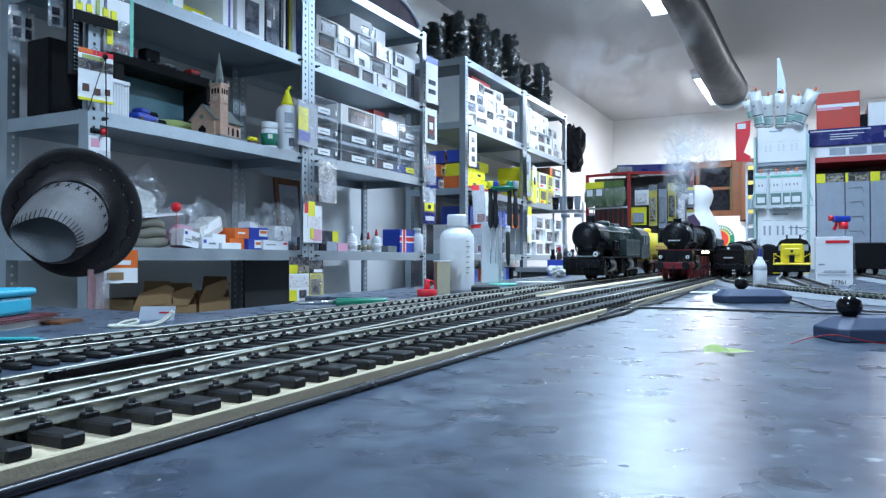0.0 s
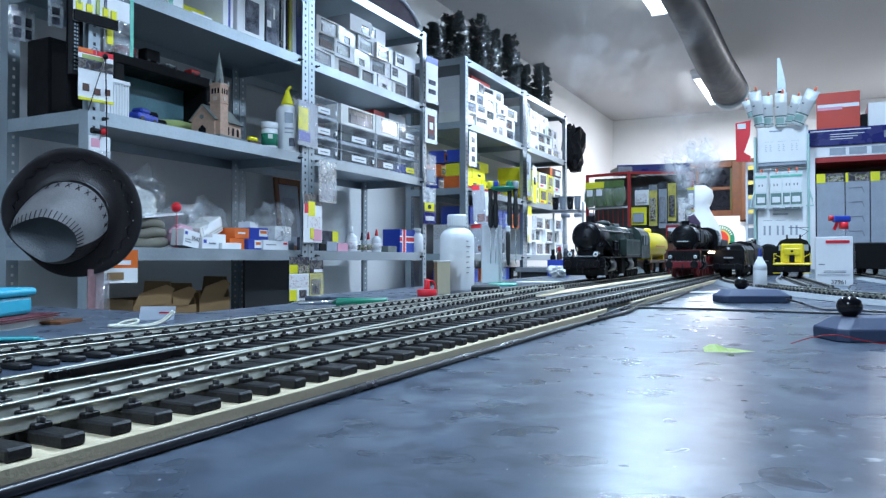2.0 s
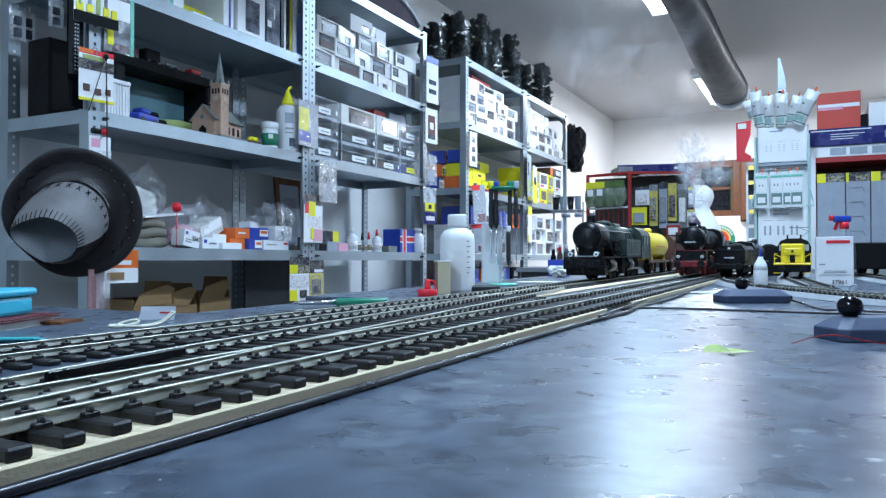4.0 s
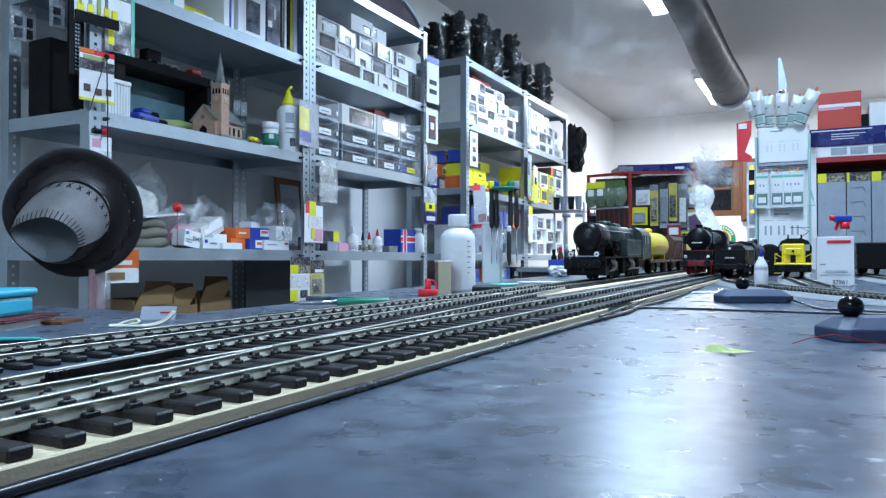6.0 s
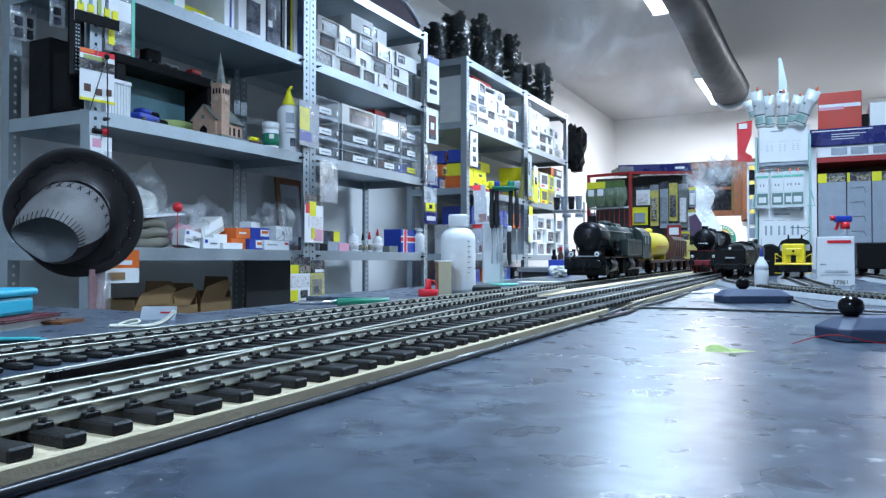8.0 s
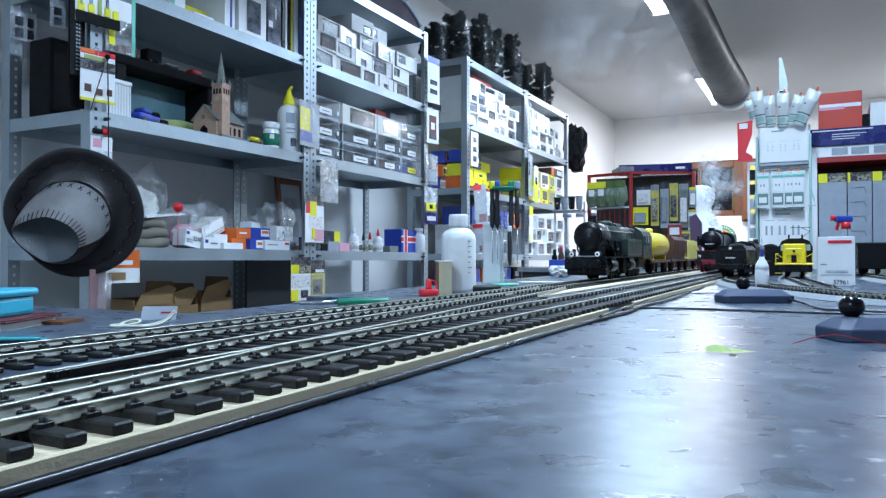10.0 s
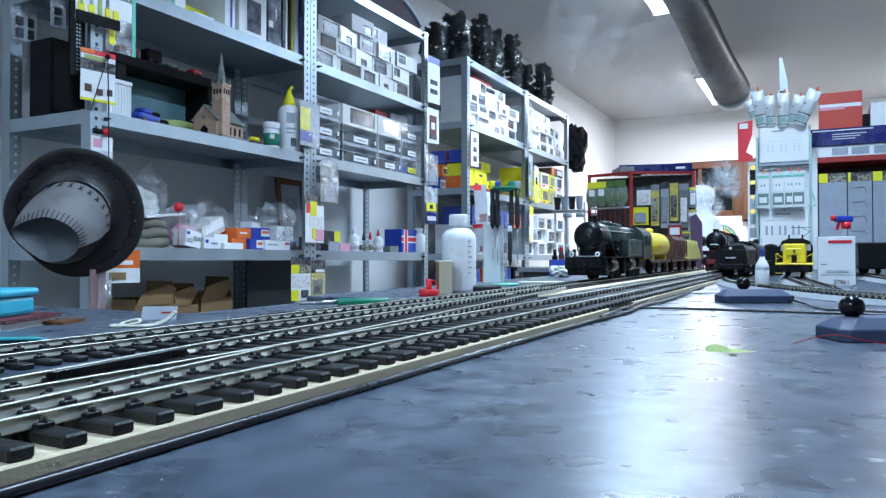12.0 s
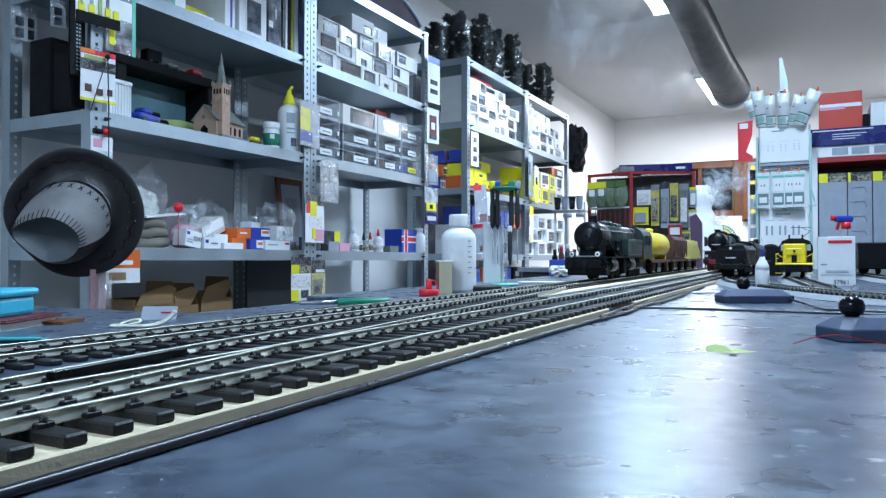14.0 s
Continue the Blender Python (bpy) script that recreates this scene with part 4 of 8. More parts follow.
def yellow_diesel():
    t = thing("diesel_locomotive", "yellow and black model shunting locomotive on a siding", "locomotive", on_table(-0.047, 1.74, 0.0072 + RAIL_H) @ Matrix.Scale(0.86, 4))
    part("chassis", Shape().box(-0.04, 0.04, 0.002, 0.24, 0.012, 0.030, 0.001), M["matt_black"], t)
    part("footplate", Shape().box(-0.043, 0.043, 0.0, 0.24, 0.030, 0.034, 0.0006), M["yellow"], t, "yellow footplate edge")
    part("bonnet", Shape().box(-0.026, 0.026, 0.012, 0.15, 0.034, 0.083, 0.004, seg=2), M["yellow"], t)
    part("bonnet_panel", Shape().box(-0.018, 0.018, 0.009, 0.013, 0.055, 0.071, 0.001), M["yellow"], t)
    part("front_light", Shape().cyl(0.003, 0.003, (0, 0.0085, 0.064), "y", 12), M["matt_black"], t)
    part("bonnet_door", Shape().box(-0.006, 0.006, 0.008, 0.012, 0.036, 0.054, 0.001), M["matt_black"], t)
    part("cab", Shape().prism([(-0.041, 0.034), (0.041, 0.034), (0.041, 0.077), (0.033, 0.092), (0.018, 0.0985), (-0.018, 0.0985), (-0.033, 0.092), (-0.041, 0.077)], 0.15, 0.215, "y"), M["matt_black"], t)
    for x in (-1, 1):
        part("cab_window", Shape().box(x * 0.03 - 0.006, x * 0.03 + 0.006, 0.1485, 0.151, 0.066, 0.082), M["sage"], t)
        part("horn", Shape().cyl(0.0022, 0.012, (x * 0.016, 0.165, 0.103), "z", 8), M["black"], t)
        r = Shape().tube([(x * 0.041, 0.004, 0.034), (x * 0.041, 0.004, 0.058)], 0.0009, 6).tube([(x * 0.02, 0.004, 0.034), (x * 0.02, 0.004, 0.045)], 0.0009, 6)
        r.tube([(x * 0.02, 0.004, 0.045), (x * 0.041, 0.004, 0.058), (x * 0.041, 0.14, 0.058)], 0.0009, 6).tube([(x * 0.041, 0.004, 0.046), (x * 0.041, 0.14, 0.046)], 0.0008, 6)
        part("railing", r, M["yellow"], t, "thin yellow handrail")
        for y in (0.05, 0.12, 0.19):
            wheel(t, x * 0.018, y, 0.0145, M["matt_black"])
        part("step_edge", Shape().box(x * 0.033 - 0.010, x * 0.033 + 0.010, -0.001, 0.003, 0.0085, 0.0105), M["yellow"], t)
    part("pantograph", Shape().tube([(0.012, 0.19, 0.0985), (0.035, 0.175, 0.118), (0.012, 0.17, 0.128)], 0.0008, 6).tube([(-0.012, 0.168, 0.128), (0.036, 0.172, 0.128)], 0.0008, 6), M["black"], t)
    buffers(t, -0.002, 0.025, 0.021)
    t = thing("goods_wagon", "dark model tank wagon standing on a siding", "wagon", on_table(-0.12, 2.25, 0.001, 2))
    part("tank", Shape().cyl(0.033, 0.2, (0, 0.1, 0.055), "y", 28, bevel=0.006), M["matt_black"], t)
    part("chassis", Shape().box(-0.03, 0.03, 0, 0.2, 0.0, 0.028, 0.001), M["matt_black"], t)




# ---- small things on the table ----
def bars(parent, mat, x0, x1, y, zs, h, name="print_bar", axis="y"):
    """Rows of plain print on a front face at y."""
    for z in zs:
        part(name, Shape().box(x0, x1, y - 0.0006, y + 0.0002, z, z + h), mat, parent)


def words(text, size, parent, mat, m):
    c = bpy.data.curves.new("lettering", "FONT")
    c.body, c.size, c.extrude, c.align_x = text, size, 0.0003, "CENTER"
    c.materials.append(mat)
    ob = new("lettering", c)
    ob.parent, ob.matrix_basis = parent, m
    return ob


def throttle(x, y, label, w=0.0435, kx=-0.012):
    t = thing("hand_controller", label, "controller", on_table(x, y, 0, 27), group="hand controllers")
    d = 0.022
    bm = bmesh.new()
    lay = [(w, d, 0.0), (w, d, 0.0085), (w - 0.0095, d - 0.010, 0.0165)]
    rings = []
    for a, b, z in lay:
        c = 0.006
        pts = [(-a + c, -b), (a - c, -b), (a, -b + c), (a, b - c), (a - c, b), (-a + c, b), (-a, b - c), (-a, -b + c)]
        rings.append([bm.verts.new((px, py, z)) for px, py in pts])
    for p, q in zip(rings, rings[1:]):
        for i in range(8):
            bm.faces.new((p[i], p[(i + 1) % 8], q[(i + 1) % 8], q[i]))
    bm.faces.new(rings[0][::-1])
    bm.faces.new(rings[-1])
    bmesh.ops.bevel(bm, geom=bm.edges[:], offset=0.0007, segments=1, affect="EDGES")
    s = Shape()
    s._take(bm)
    part("case", s, M["grey"], t)
    part("knob", Shape().lathe([(0.0055, 0), (0.0055, 0.001), (0.0083, 0.003), (0.0097, 0.0065), (0.0098, 0.010), (0.0085, 0.0142), (0.0052, 0.0172), (0.002, 0.0182), (0.0, 0.0183)], (0, 0, 0), 28).move(Matrix.Translation((kx, 0, 0.0165)) @ Matrix.Diagonal((0.88, 0.88, 0.80, 1))), M["gloss_black"], t, "glossy black round knob")
    part("cable_gland", Shape().cyl(0.003, 0.012, (w + 0.004, 0.004, 0.005), "x", 10), M["black"], t)


def table_things():
    c = solid("cable", Shape().tube(smooth([(-0.1845, -0.2, 0.0019), (-0.1845, 0.1, 0.0019), (-0.1848, 0.4, 0.0019), (-0.183, 0.58, 0.0019), (-0.179, 0.70, 0.0019), (-0.175, 0.77, 0.0022), (-0.181, 0.85, 0.0022), (-0.176, 0.93, 0.002),
                                            (-0.175, 1.05, 0.002), (-0.18, 1.2, 0.002), (-0.185, 1.4, 0.002)], 10), 0.0018, 10), M["cable"], "black cable lying along the track board", "cable", TABLE)
    solid("cable", Shape().tube(smooth([(-0.19, 0.80, 0.0015), (-0.17, 0.846, 0.0012), (-0.10, 0.850, 0.0012), (0.0, 0.845, 0.0012), (0.08, 0.84, 0.0012), (0.2, 0.83, 0.0012)], 8), 0.0012, 8), M["cable"], "thin black cable across the table", "cable", TABLE)
    solid("cable", Shape().tube(smooth([(-0.034, 1.012, 0.005), (-0.015, 0.985, 0.0016), (0.005, 0.90, 0.0013), (0.03, 0.86, 0.0035), (0.1, 0.85, 0.003)], 8), 0.0013, 8), M["cable"], "black cable of a hand controller", "cable", TABLE)
    solid("cable", Shape().tube(smooth([(-0.19, 0.93, 0.005), (-0.186, 0.80, 0.0045), (-0.1795, 0.72, 0.0055), (-0.177, 0.66, 0.0053)], 8), 0.0012, 8), M["cable"], "thin black feeder cable", "cable", TABLE)
    throttle(-0.0755, 1.02, "grey wedge-shaped hand controller with a black knob")
    throttle(0.0375, 0.6145, "grey wedge-shaped hand controller with red wire beside it", 0.037, -0.0185)
    solid("red_wire", Shape().tube(smooth([(-0.016, 0.552, 0.0008), (-0.002, 0.556, 0.0055), (0.012, 0.560, 0.007), (0.030, 0.568, 0.003), (0.048, 0.576, 0.0008), (0.085, 0.588, 0.0012)], 8), 0.0004, 6), M["redframe"], "thin red wire curling past a controller", "wire", TABLE)
    # folded lime paper tag
    bm = bmesh.new()
    rows = []
    for i in range(13):
        a = i / 12
        x = -0.0155 + 0.031 * a
        w = 0.0055 * math.sin(math.pi * min(1, a * 1.1 + 0.06)) ** 0.6 + 0.0008
        lift = 0.0006 + (0.0024 * math.sin(math.pi * min(1, a / 0.52)) if a < 0.52 else 0.0014 * (1 - a))
        rows.append([bm.verts.new((x, -w, 0.0006 + lift * 0.15)), bm.verts.new((x, 0, lift)), bm.verts.new((x, w, lift + 0.0022 * (1 - a)))])
    for p, q in zip(rows, rows[1:]):
        for j in range(2):
            bm.faces.new((p[j], q[j], q[j + 1], p[j + 1]))
    bmesh.ops.solidify(bm, geom=bm.faces[:], thickness=0.0004)
    s = Shape()
    s._take(bm)
    solid("paper_tag", s, M["lime"], "curled lime green paper tag on the table", "paper", on_table(-0.0486, 0.489, 0.0004, 24))
    solid("paper_slip", Shape().box(-0.026, 0.026, -0.012, 0.012, 0.0003, 0.0012).box(-0.02, 0.01, -0.005, 0.01, 0.0012, 0.0022), M["paper"], "white paper slips beside the track", "paper", on_table(-0.158, 1.23, 0, 25))
    # oil bottle
    t = thing("oil_bottle", "small white oil bottle with a blue-capped needle", "bottle", on_table(-0.0845, 1.34) @ Matrix.Scale(0.82, 4))
    part("bottle", Shape().lathe([(0.0128, 0), (0.0135, 0.001), (0.0135, 0.041), (0.0128, 0.0425), (0.0135, 0.0435), (0.0125, 0.052), (0.008, 0.061), (0.005, 0.066), (0.005, 0.069)], seg=24), M["white"], t)
    part("cap", Shape().lathe([(0.0030, 0.069), (0.0034, 0.072), (0.0022, 0.083), (0.0016, 0.086)], seg=14), M["blue"], t, "blue needle cap")
    part("needle", Shape().cyl(0.0005, 0.022, (0, 0, 0.096), "z", 6), M["chrome"], t)
    # locomotive carton standing on end
    t = thing("model_carton", "white model carton standing on end, number 37961", "box", on_table(0.030, 1.585, 0, 2))
    part("carton", Shape().box(-0.0315, 0.0315, 0, 0.05, 0, 0.0935, 0.0006), M["card"], t)
    part("logo_bar", Shape().box(-0.014, 0.026, -0.0008, 0.0002, 0.081, 0.0865), M["redc"], t, "red bar in place of a maker's mark")
    bars(t, M["print"], -0.0265, -0.016, 0, (0.0395,), 0.0022)
    bars(t, M["print"], -0.018, 0.02, 0, (0.0278, 0.0248), 0.0010)
    bars(t, M["print"], -0.027, 0.026, 0, (0.0205,), 0.0008)
    words("37961", 0.011, t, M["steel_dark"], Matrix.Translation((0.008, -0.0004, 0.0035)) @ Matrix.Rotation(radians(90), 4, "X"))
    t = thing("spray_bottle", "clear spray bottle with blue and red trigger", "bottle", on_table(0.052, 1.78, 0, 20) @ Matrix.Diagonal((0.72, 0.8, 0.97, 1)))
    part("bottle", Shape().lathe([(0.03, 0), (0.031, 0.004), (0.031, 0.07), (0.022, 0.095), (0.013, 0.112), (0.011, 0.118)], seg=20), M["crystal"], t)
    part("collar", Shape().cyl(0.0125, 0.015, (0, 0, 0.1245), "z", 18), M["redc"], t)
    part("head", Shape().box(-0.03, 0.018, -0.009, 0.009, 0.132, 0.146, 0.004, seg=2), M["blue"], t)
    part("nozzle", Shape().cyl(0.006, 0.012, (-0.035, 0, 0.141), "x", 12), M["redc"], t)
    part("trigger", Shape().sweep([(-0.004, -0.002), (0.004, -0.002), (0.004, 0.002), (-0.004, 0.002)], [(-0.018, 0, 0.133), (-0.022, 0, 0.123), (-0.027, 0, 0.116)], up=(0, 1, 0)), M["redc"], t)
    # big white bottle
    t = thing("white_bottle", "white plastic bottle with screw cap and printed scale", "bottle", on_table(-0.528, 1.09, 0, 27))
    part("bottle", Shape().lathe([(0.026, 0), (0.0282, 0.002), (0.0285, 0.006), (0.0285, 0.086), (0.027, 0.095), (0.021, 0.102), (0.0135, 0.106), (0.0125, 0.110)], seg=36), M["white"], t)
    part("cap", Shape().lathe([(0.015, 0.108), (0.0155, 0.109), (0.0155, 0.1265), (0.0145, 0.128)], seg=28), M["white"], t, "ribbed white screw cap")
    for i in range(28):
        a = 2 * math.pi * i / 28
        part("cap_rib", Shape().box(0.0153, 0.016, -0.0006, 0.0006, 0.110, 0.1255).move(Matrix.Rotation(a, 4, "Z")), M["white"], t)
    for i in range(7):
        part("scale_mark", Shape().box(0.0282, 0.029, -0.0035, 0.0035 if i % 2 else 0.0005, 0.032 + i * 0.0085, 0.0335 + i * 0.0085).move(Matrix.Rotation(radians(-52), 4, "Z")), M["print"], t)
    # red cap, carton, case
    t = thing("filler_funnel", "red plastic filler funnel with a loop handle", "funnel", on_table(-0.520, 0.97, 0, 27))
    part("base", Shape().lathe([(0.0145, 0), (0.015, 0.001), (0.015, 0.0095), (0.014, 0.0105)], seg=24), M["redc"], t)
    part("spout", Shape().lathe([(0.0055, 0.01), (0.0045, 0.014), (0.0042, 0.0245), (0.003, 0.0255)], seg=16), M["redc"], t)
    part("loop", Shape().tube(smooth([(0.003, 0, 0.0235), (0.009, 0, 0.0225), (0.012, 0, 0.016), (0.0125, 0, 0.010)], 6), 0.0012, 8, up=(0, 1, 0)), M["redc"], t)
    t = thing("small_carton", "small upright beige and brown carton", "box", on_table(-0.528, 1.035, 0, 40))
    part("carton", Shape().box(-0.010, 0.010, -0.012, 0.012, 0, 0.0505, 0.0005), M["brownc"], t)
    part("flap", Shape().box(-0.0115, 0.0115, -0.0135, 0.0135, 0.0505, 0.0525, 0.0004), M["paper"], t)
    part("face", Shape().box(-0.0102, 0.0102, -0.0130, -0.0121, 0.0, 0.0503), M["cream"], t, "cream printed face")
    part("clasp_hole", Shape().cyl(0.0013, 0.001, (0.0104, 0.004, 0.036), "x", 10), M["steel_dark"], t)
    t = thing("black_case", "flat black tool case beside the track", "case", on_table(-0.497, 1.10, 0, 30))
    part("shell", Shape().box(-0.037, 0.037, -0.012, 0.012, 0, 0.012, 0.004, seg=3), M["rubber"], t)
    part("seam", Shape().box(-0.0374, 0.0374, -0.0124, 0.0124, 0.0056, 0.0064), M["black"], t)
    # tool stand
    t = thing("tool_stand", "clear tool stand with tweezers, files and a green base", "tool stand", on_table(-0.575, 1.37, 0, 27))
    part("base", Shape().lathe([(0.030, 0), (0.030, 0.003), (0.026, 0.0045)], (0.012, 0, 0), 28), M["mint"], t, "green round base")
    part("column", Shape().box(0.004, 0.018, -0.004, 0.004, 0.0045, 0.197, 0.001), M["film"], t, "clear column")
    part("block", Shape().box(-0.030, 0.011, 0.004, 0.030, 0.0045, 0.122, 0.001), M["white"], t, "white block")
    part("blue_tab", Shape().box(-0.010, 0.005, 0.001, 0.005, 0.122, 0.140, 0.0005), M["blue"], t)
    part("top_ring", Shape().lathe([(0.006, 0.188), (0.018, 0.190), (0.027, 0.194), (0.027, 0.198), (0.006, 0.199)], (0.012, 0, 0), 24), M["green"], t, "green holder ring")
    for x, cap in ((-0.012, "yellowc"), (-0.002, "blue"), (0.026, "green"), (0.038, "sage")):
        f = part("file_handle", Shape().lathe([(0.0034, 0.116), (0.0052, 0.125), (0.0050, 0.158), (0.0040, 0.172), (0.0050, 0.194)], (x, -0.006, 0), 14), M["rubber"], t, "black file handle")
        part("handle_cap", Shape().cyl(0.0066, 0.016, (x, -0.006, 0.2015), "z", 14, bevel=0.002), M[cap], f, "coloured end cap")
        part("blade", Shape().cyl(0.0012, 0.075, (x, -0.006, 0.081), "z", 6), M["chrome"], f)
    p = part("brush", Shape().lathe([(0.002, 0.04), (0.0045, 0.055), (0.0042, 0.10), (0.0028, 0.108)], (0.022, -0.012, 0), 12), M["rubber"], t)
    part("brush_cap", Shape().box(0.0175, 0.0265, -0.0165, -0.0075, 0.108, 0.119, 0.001), M["white"], p)
    # pen, cord, leaflet
    t = thing("ballpoint_pen", "green ballpoint pen with a silver tip lying on the table", "pen", on_table(-0.512, 0.735, 0.005, 36))
    part("barrel", Shape().cyl(0.0052, 0.062, (0.025, 0, 0), "x", 16, bevel=0.0015), M["green"], t)
    part("tip", Shape().cyl(0.0026, 0.045, (-0.028, 0, 0), "x", 14), M["chrome"], t)
    part("point", Shape().cyl(0.0012, 0.008, (-0.054, 0, 0), "x", 8), M["chrome"], t)
    part("clip", Shape().box(0.012, 0.054, -0.0075, -0.005, -0.004, -0.0025, 0.0005), M["mint"], t)
    cord = [(0.028, 0.004, 0.014), (0.02, 0.002, 0.006), (0.008, -0.002, 0.002), (-0.006, -0.006, 0.0014), (-0.018, -0.002, 0.002), (-0.016, 0.006, 0.004), (-0.005, 0.006, 0.006), (-0.002, -0.001, 0.004), (-0.014, -0.006, 0.0014), (-0.026, -0.002, 0.0014), (-0.022, 0.003, 0.0016), (-0.008, -0.001, 0.0016), (0.01, -0.005, 0.0014), (0.022, -0.001, 0.005), (0.029, 0.005, 0.013)]
    solid("cord", Shape().tube(smooth(cord, 8), 0.0012, 8), M["rope"], "loop of white cord on the table edge", "cord", on_table(-0.525, 0.45, 0, 25))
    t = thing("leaflet", "bent grey leaflet standing on the table edge", "leaflet", on_table(-0.573, 0.512, 0, 28))
    part("sheet", Shape().prism([(-0.002, 0), (0.004, 0.0125), (0.0046, 0.0125), (-0.001, 0)], -0.017, 0.017, "x"), M["sage"], t)
    part("mark", Shape().box(0.002, 0.012, 0.0006, 0.0012, 0.006, 0.0075), M["redc"], t)
    solid("cord_end", Shape().tube(smooth([(0.006, 0, 0.001), (0.002, 0.003, 0.004), (-0.003, 0.002, 0.0045), (-0.004, -0.002, 0.001)], 6), 0.0009, 6), M["rope"], "small loop of white cord", "cord", on_table(-0.485, 0.62, 0, 0))
    # rulers, lunch box, books
    for dx, mat in ((0, "cyan"), (0.006, "lid_teal")):
        solid("ruler", Shape().box(-0.06, 0.0, -0.004, 0.004, 0, 0.0016, 0.0003), M[mat], "flat turquoise plastic ruler on the table", "ruler", on_table(-0.505 + dx * 0.3, 0.347 - dx, 0.0 + dx * 0.3, 30))
    t = thing("plastic_box", "blue plastic box with a lid, lying on books", "box", on_table(-0.708, 0.412, 0.0062, 27))
    part("tub", Shape().box(-0.05, 0.044, -0.03, 0.03, 0, 0.018, 0.004, seg=2), M["cyan"], t)
    part("lid", Shape().box(-0.053, 0.047, -0.033, 0.033, 0.018, 0.0255, 0.003, seg=2), M["cyan"], t)
    for i, (mat, z, h, w) in enumerate((("paper", -0.0038, 0.0065, 0.07), ("maroon", 0.0028, 0.0032, 0.074))):
        t = thing("book", ("thick book with a white cover", "thin book with a maroon cover")[i], "book", on_table(-0.716, 0.404, z, 27))
        part("page_block", Shape().box(-w + 0.001, w - 0.002, -0.045, 0.045, 0.001, h - 0.001), M["paper"], t)
        part("cover", Shape().box(-w, w, -0.047, 0.047, 0, 0.001).box(-w, w, -0.047, 0.047, h - 0.001, h).box(-w, -w + 0.001, -0.047, 0.047, 0.001, h - 0.001), M[mat], t)
    t = thing("cardboard_sheet", "brown cardboard sheet on the side table", "card", on_table(-0.665, 0.475, -0.0038, 25))
    part("sheet", Shape().box(-0.012, 0.012, -0.02, 0.02, 0, 0.003), M["wood"], t)
    solid("paper_tray", Shape().box(-0.05, 0.05, -0.015, 0.015, 0, 0.0035, 0.0005), M["paper"], "white paper strips beside the far track", "paper", on_table(-0.53, 1.5, 0.0002, 22))
    t = thing("wire_clamp", "small dark wire clamp on the curve", "clamp", on_table(0.042, 1.078, 0.0))
    part("ring", Shape().tube([(0.005 * math.cos(a * 0.6), 0, 0.016 + 0.005 * math.sin(a * 0.6)) for a in range(10)], 0.001, 6, up=(0, 1, 0)).cyl(0.004, 0.012, (0, 0, 0.006), "z", 10), M["chrome"], t)
    t = thing("goods_wagon", "black model wagon on the outer siding", "wagon", on_table(0.115, 2.0, 0.012, 9))
    part("body", Shape().box(-0.033, 0.033, 0, 0.2, 0.012, 0.075, 0.003), M["matt_black"], t)
    for x in (-0.018, 0.018):
        for y in (0.04, 0.16):
            wheel(t, x, y, 0.0125, M["matt_black"])


# ---- goods on the shelving ----
TOP = 0.039


def carton(name, label, category, y0, y1, z0, z1, mat, x=-1.83, depth=0.2, panels=(), turn=0.0, group="", bevel=0.0012):
    """A box whose front stands at x; panels: material, then y0, y1, z0, z1 as shares of the front."""
    w, h = y1 - y0, z1 - z0
    t = thing(name, label, category, pose(x, (y0 + y1) / 2, z0, 0, 0, turn), group)
    part("carton", Shape().box(-depth, 0, -w / 2, w / 2, 0, h, bevel), M[mat], t)
    for i, (pm, a, b, c, d) in enumerate(panels):
        e = 0.0008 * (1 + i)
        part("panel", Shape().box(-0.001, e, -w / 2 + a * w, -w / 2 + b * w, c * h, d * h), M[pm], t)
    return t


def window_box(y0, y1, z0, z1, x=-1.83, turn=0.0, look_=0, label="white model carton with a cellophane window"):
    """White carton with a recessed window and a model behind it."""
    w, h = y1 - y0, z1 - z0
    t = thing("model_carton", label, "box", pose(x, (y0 + y1) / 2, z0, 0, 0, turn), "stacked model cartons")
    a, b, c, d = [(0.12, 0.84, 0.12, 0.88), (0.08, 0.72, 0.1, 0.88), (0.2, 0.94, 0.14, 0.92), (0.14, 0.80, 0.2, 0.9), (0.52, 0.92, 0.12, 0.62), (0.08, 0.42, 0.3, 0.86), (0.3, 0.64, 0.1, 0.52), (0.06, 0.94, 0.5, 0.9)][look_ % 8]
    ya, yb, za, zb = -w / 2 + a * w, -w / 2 + b * w, c * h, d * h
    s = Shape().box(-0.17, 0, -w / 2, ya, 0, h).box(-0.17, 0, yb, w / 2, 0, h).box(-0.17, 0, ya, yb, 0, za).box(-0.17, 0, ya, yb, zb, h).box(-0.17, -0.008, ya, yb, za, zb)
    part("carton", s, M[("card", "litho_white", "paper", "card", "card")[look_ % 5]], t)
    part("flap", Shape().box(-0.16, -0.002, -w / 2 + 0.002, w / 2 - 0.002, h, h + 0.0007), M["paper"], t)
    part("model", Shape().box(-0.0075, -0.003, ya + 0.1 * (yb - ya), yb - 0.08 * (yb - ya), za, za + (zb - za) * 0.62, 0.003), M[("litho_dark", "photo", "loco_green", "litho", "photo", "brown")[(look_ * 5 + int(y0 * 40)) % 6]], t, "dark model behind the window")
    part("inlay", Shape().box(-0.0079, -0.0068, ya, yb, za, zb), M[("photo", "litho_dark", "sage")[int(z0 * 90 + y0 * 31) % 3]], t)
    part("cellophane", Shape().box(-0.0025, -0.002, ya, yb, za, zb), M["thin_film"], t)
    return t


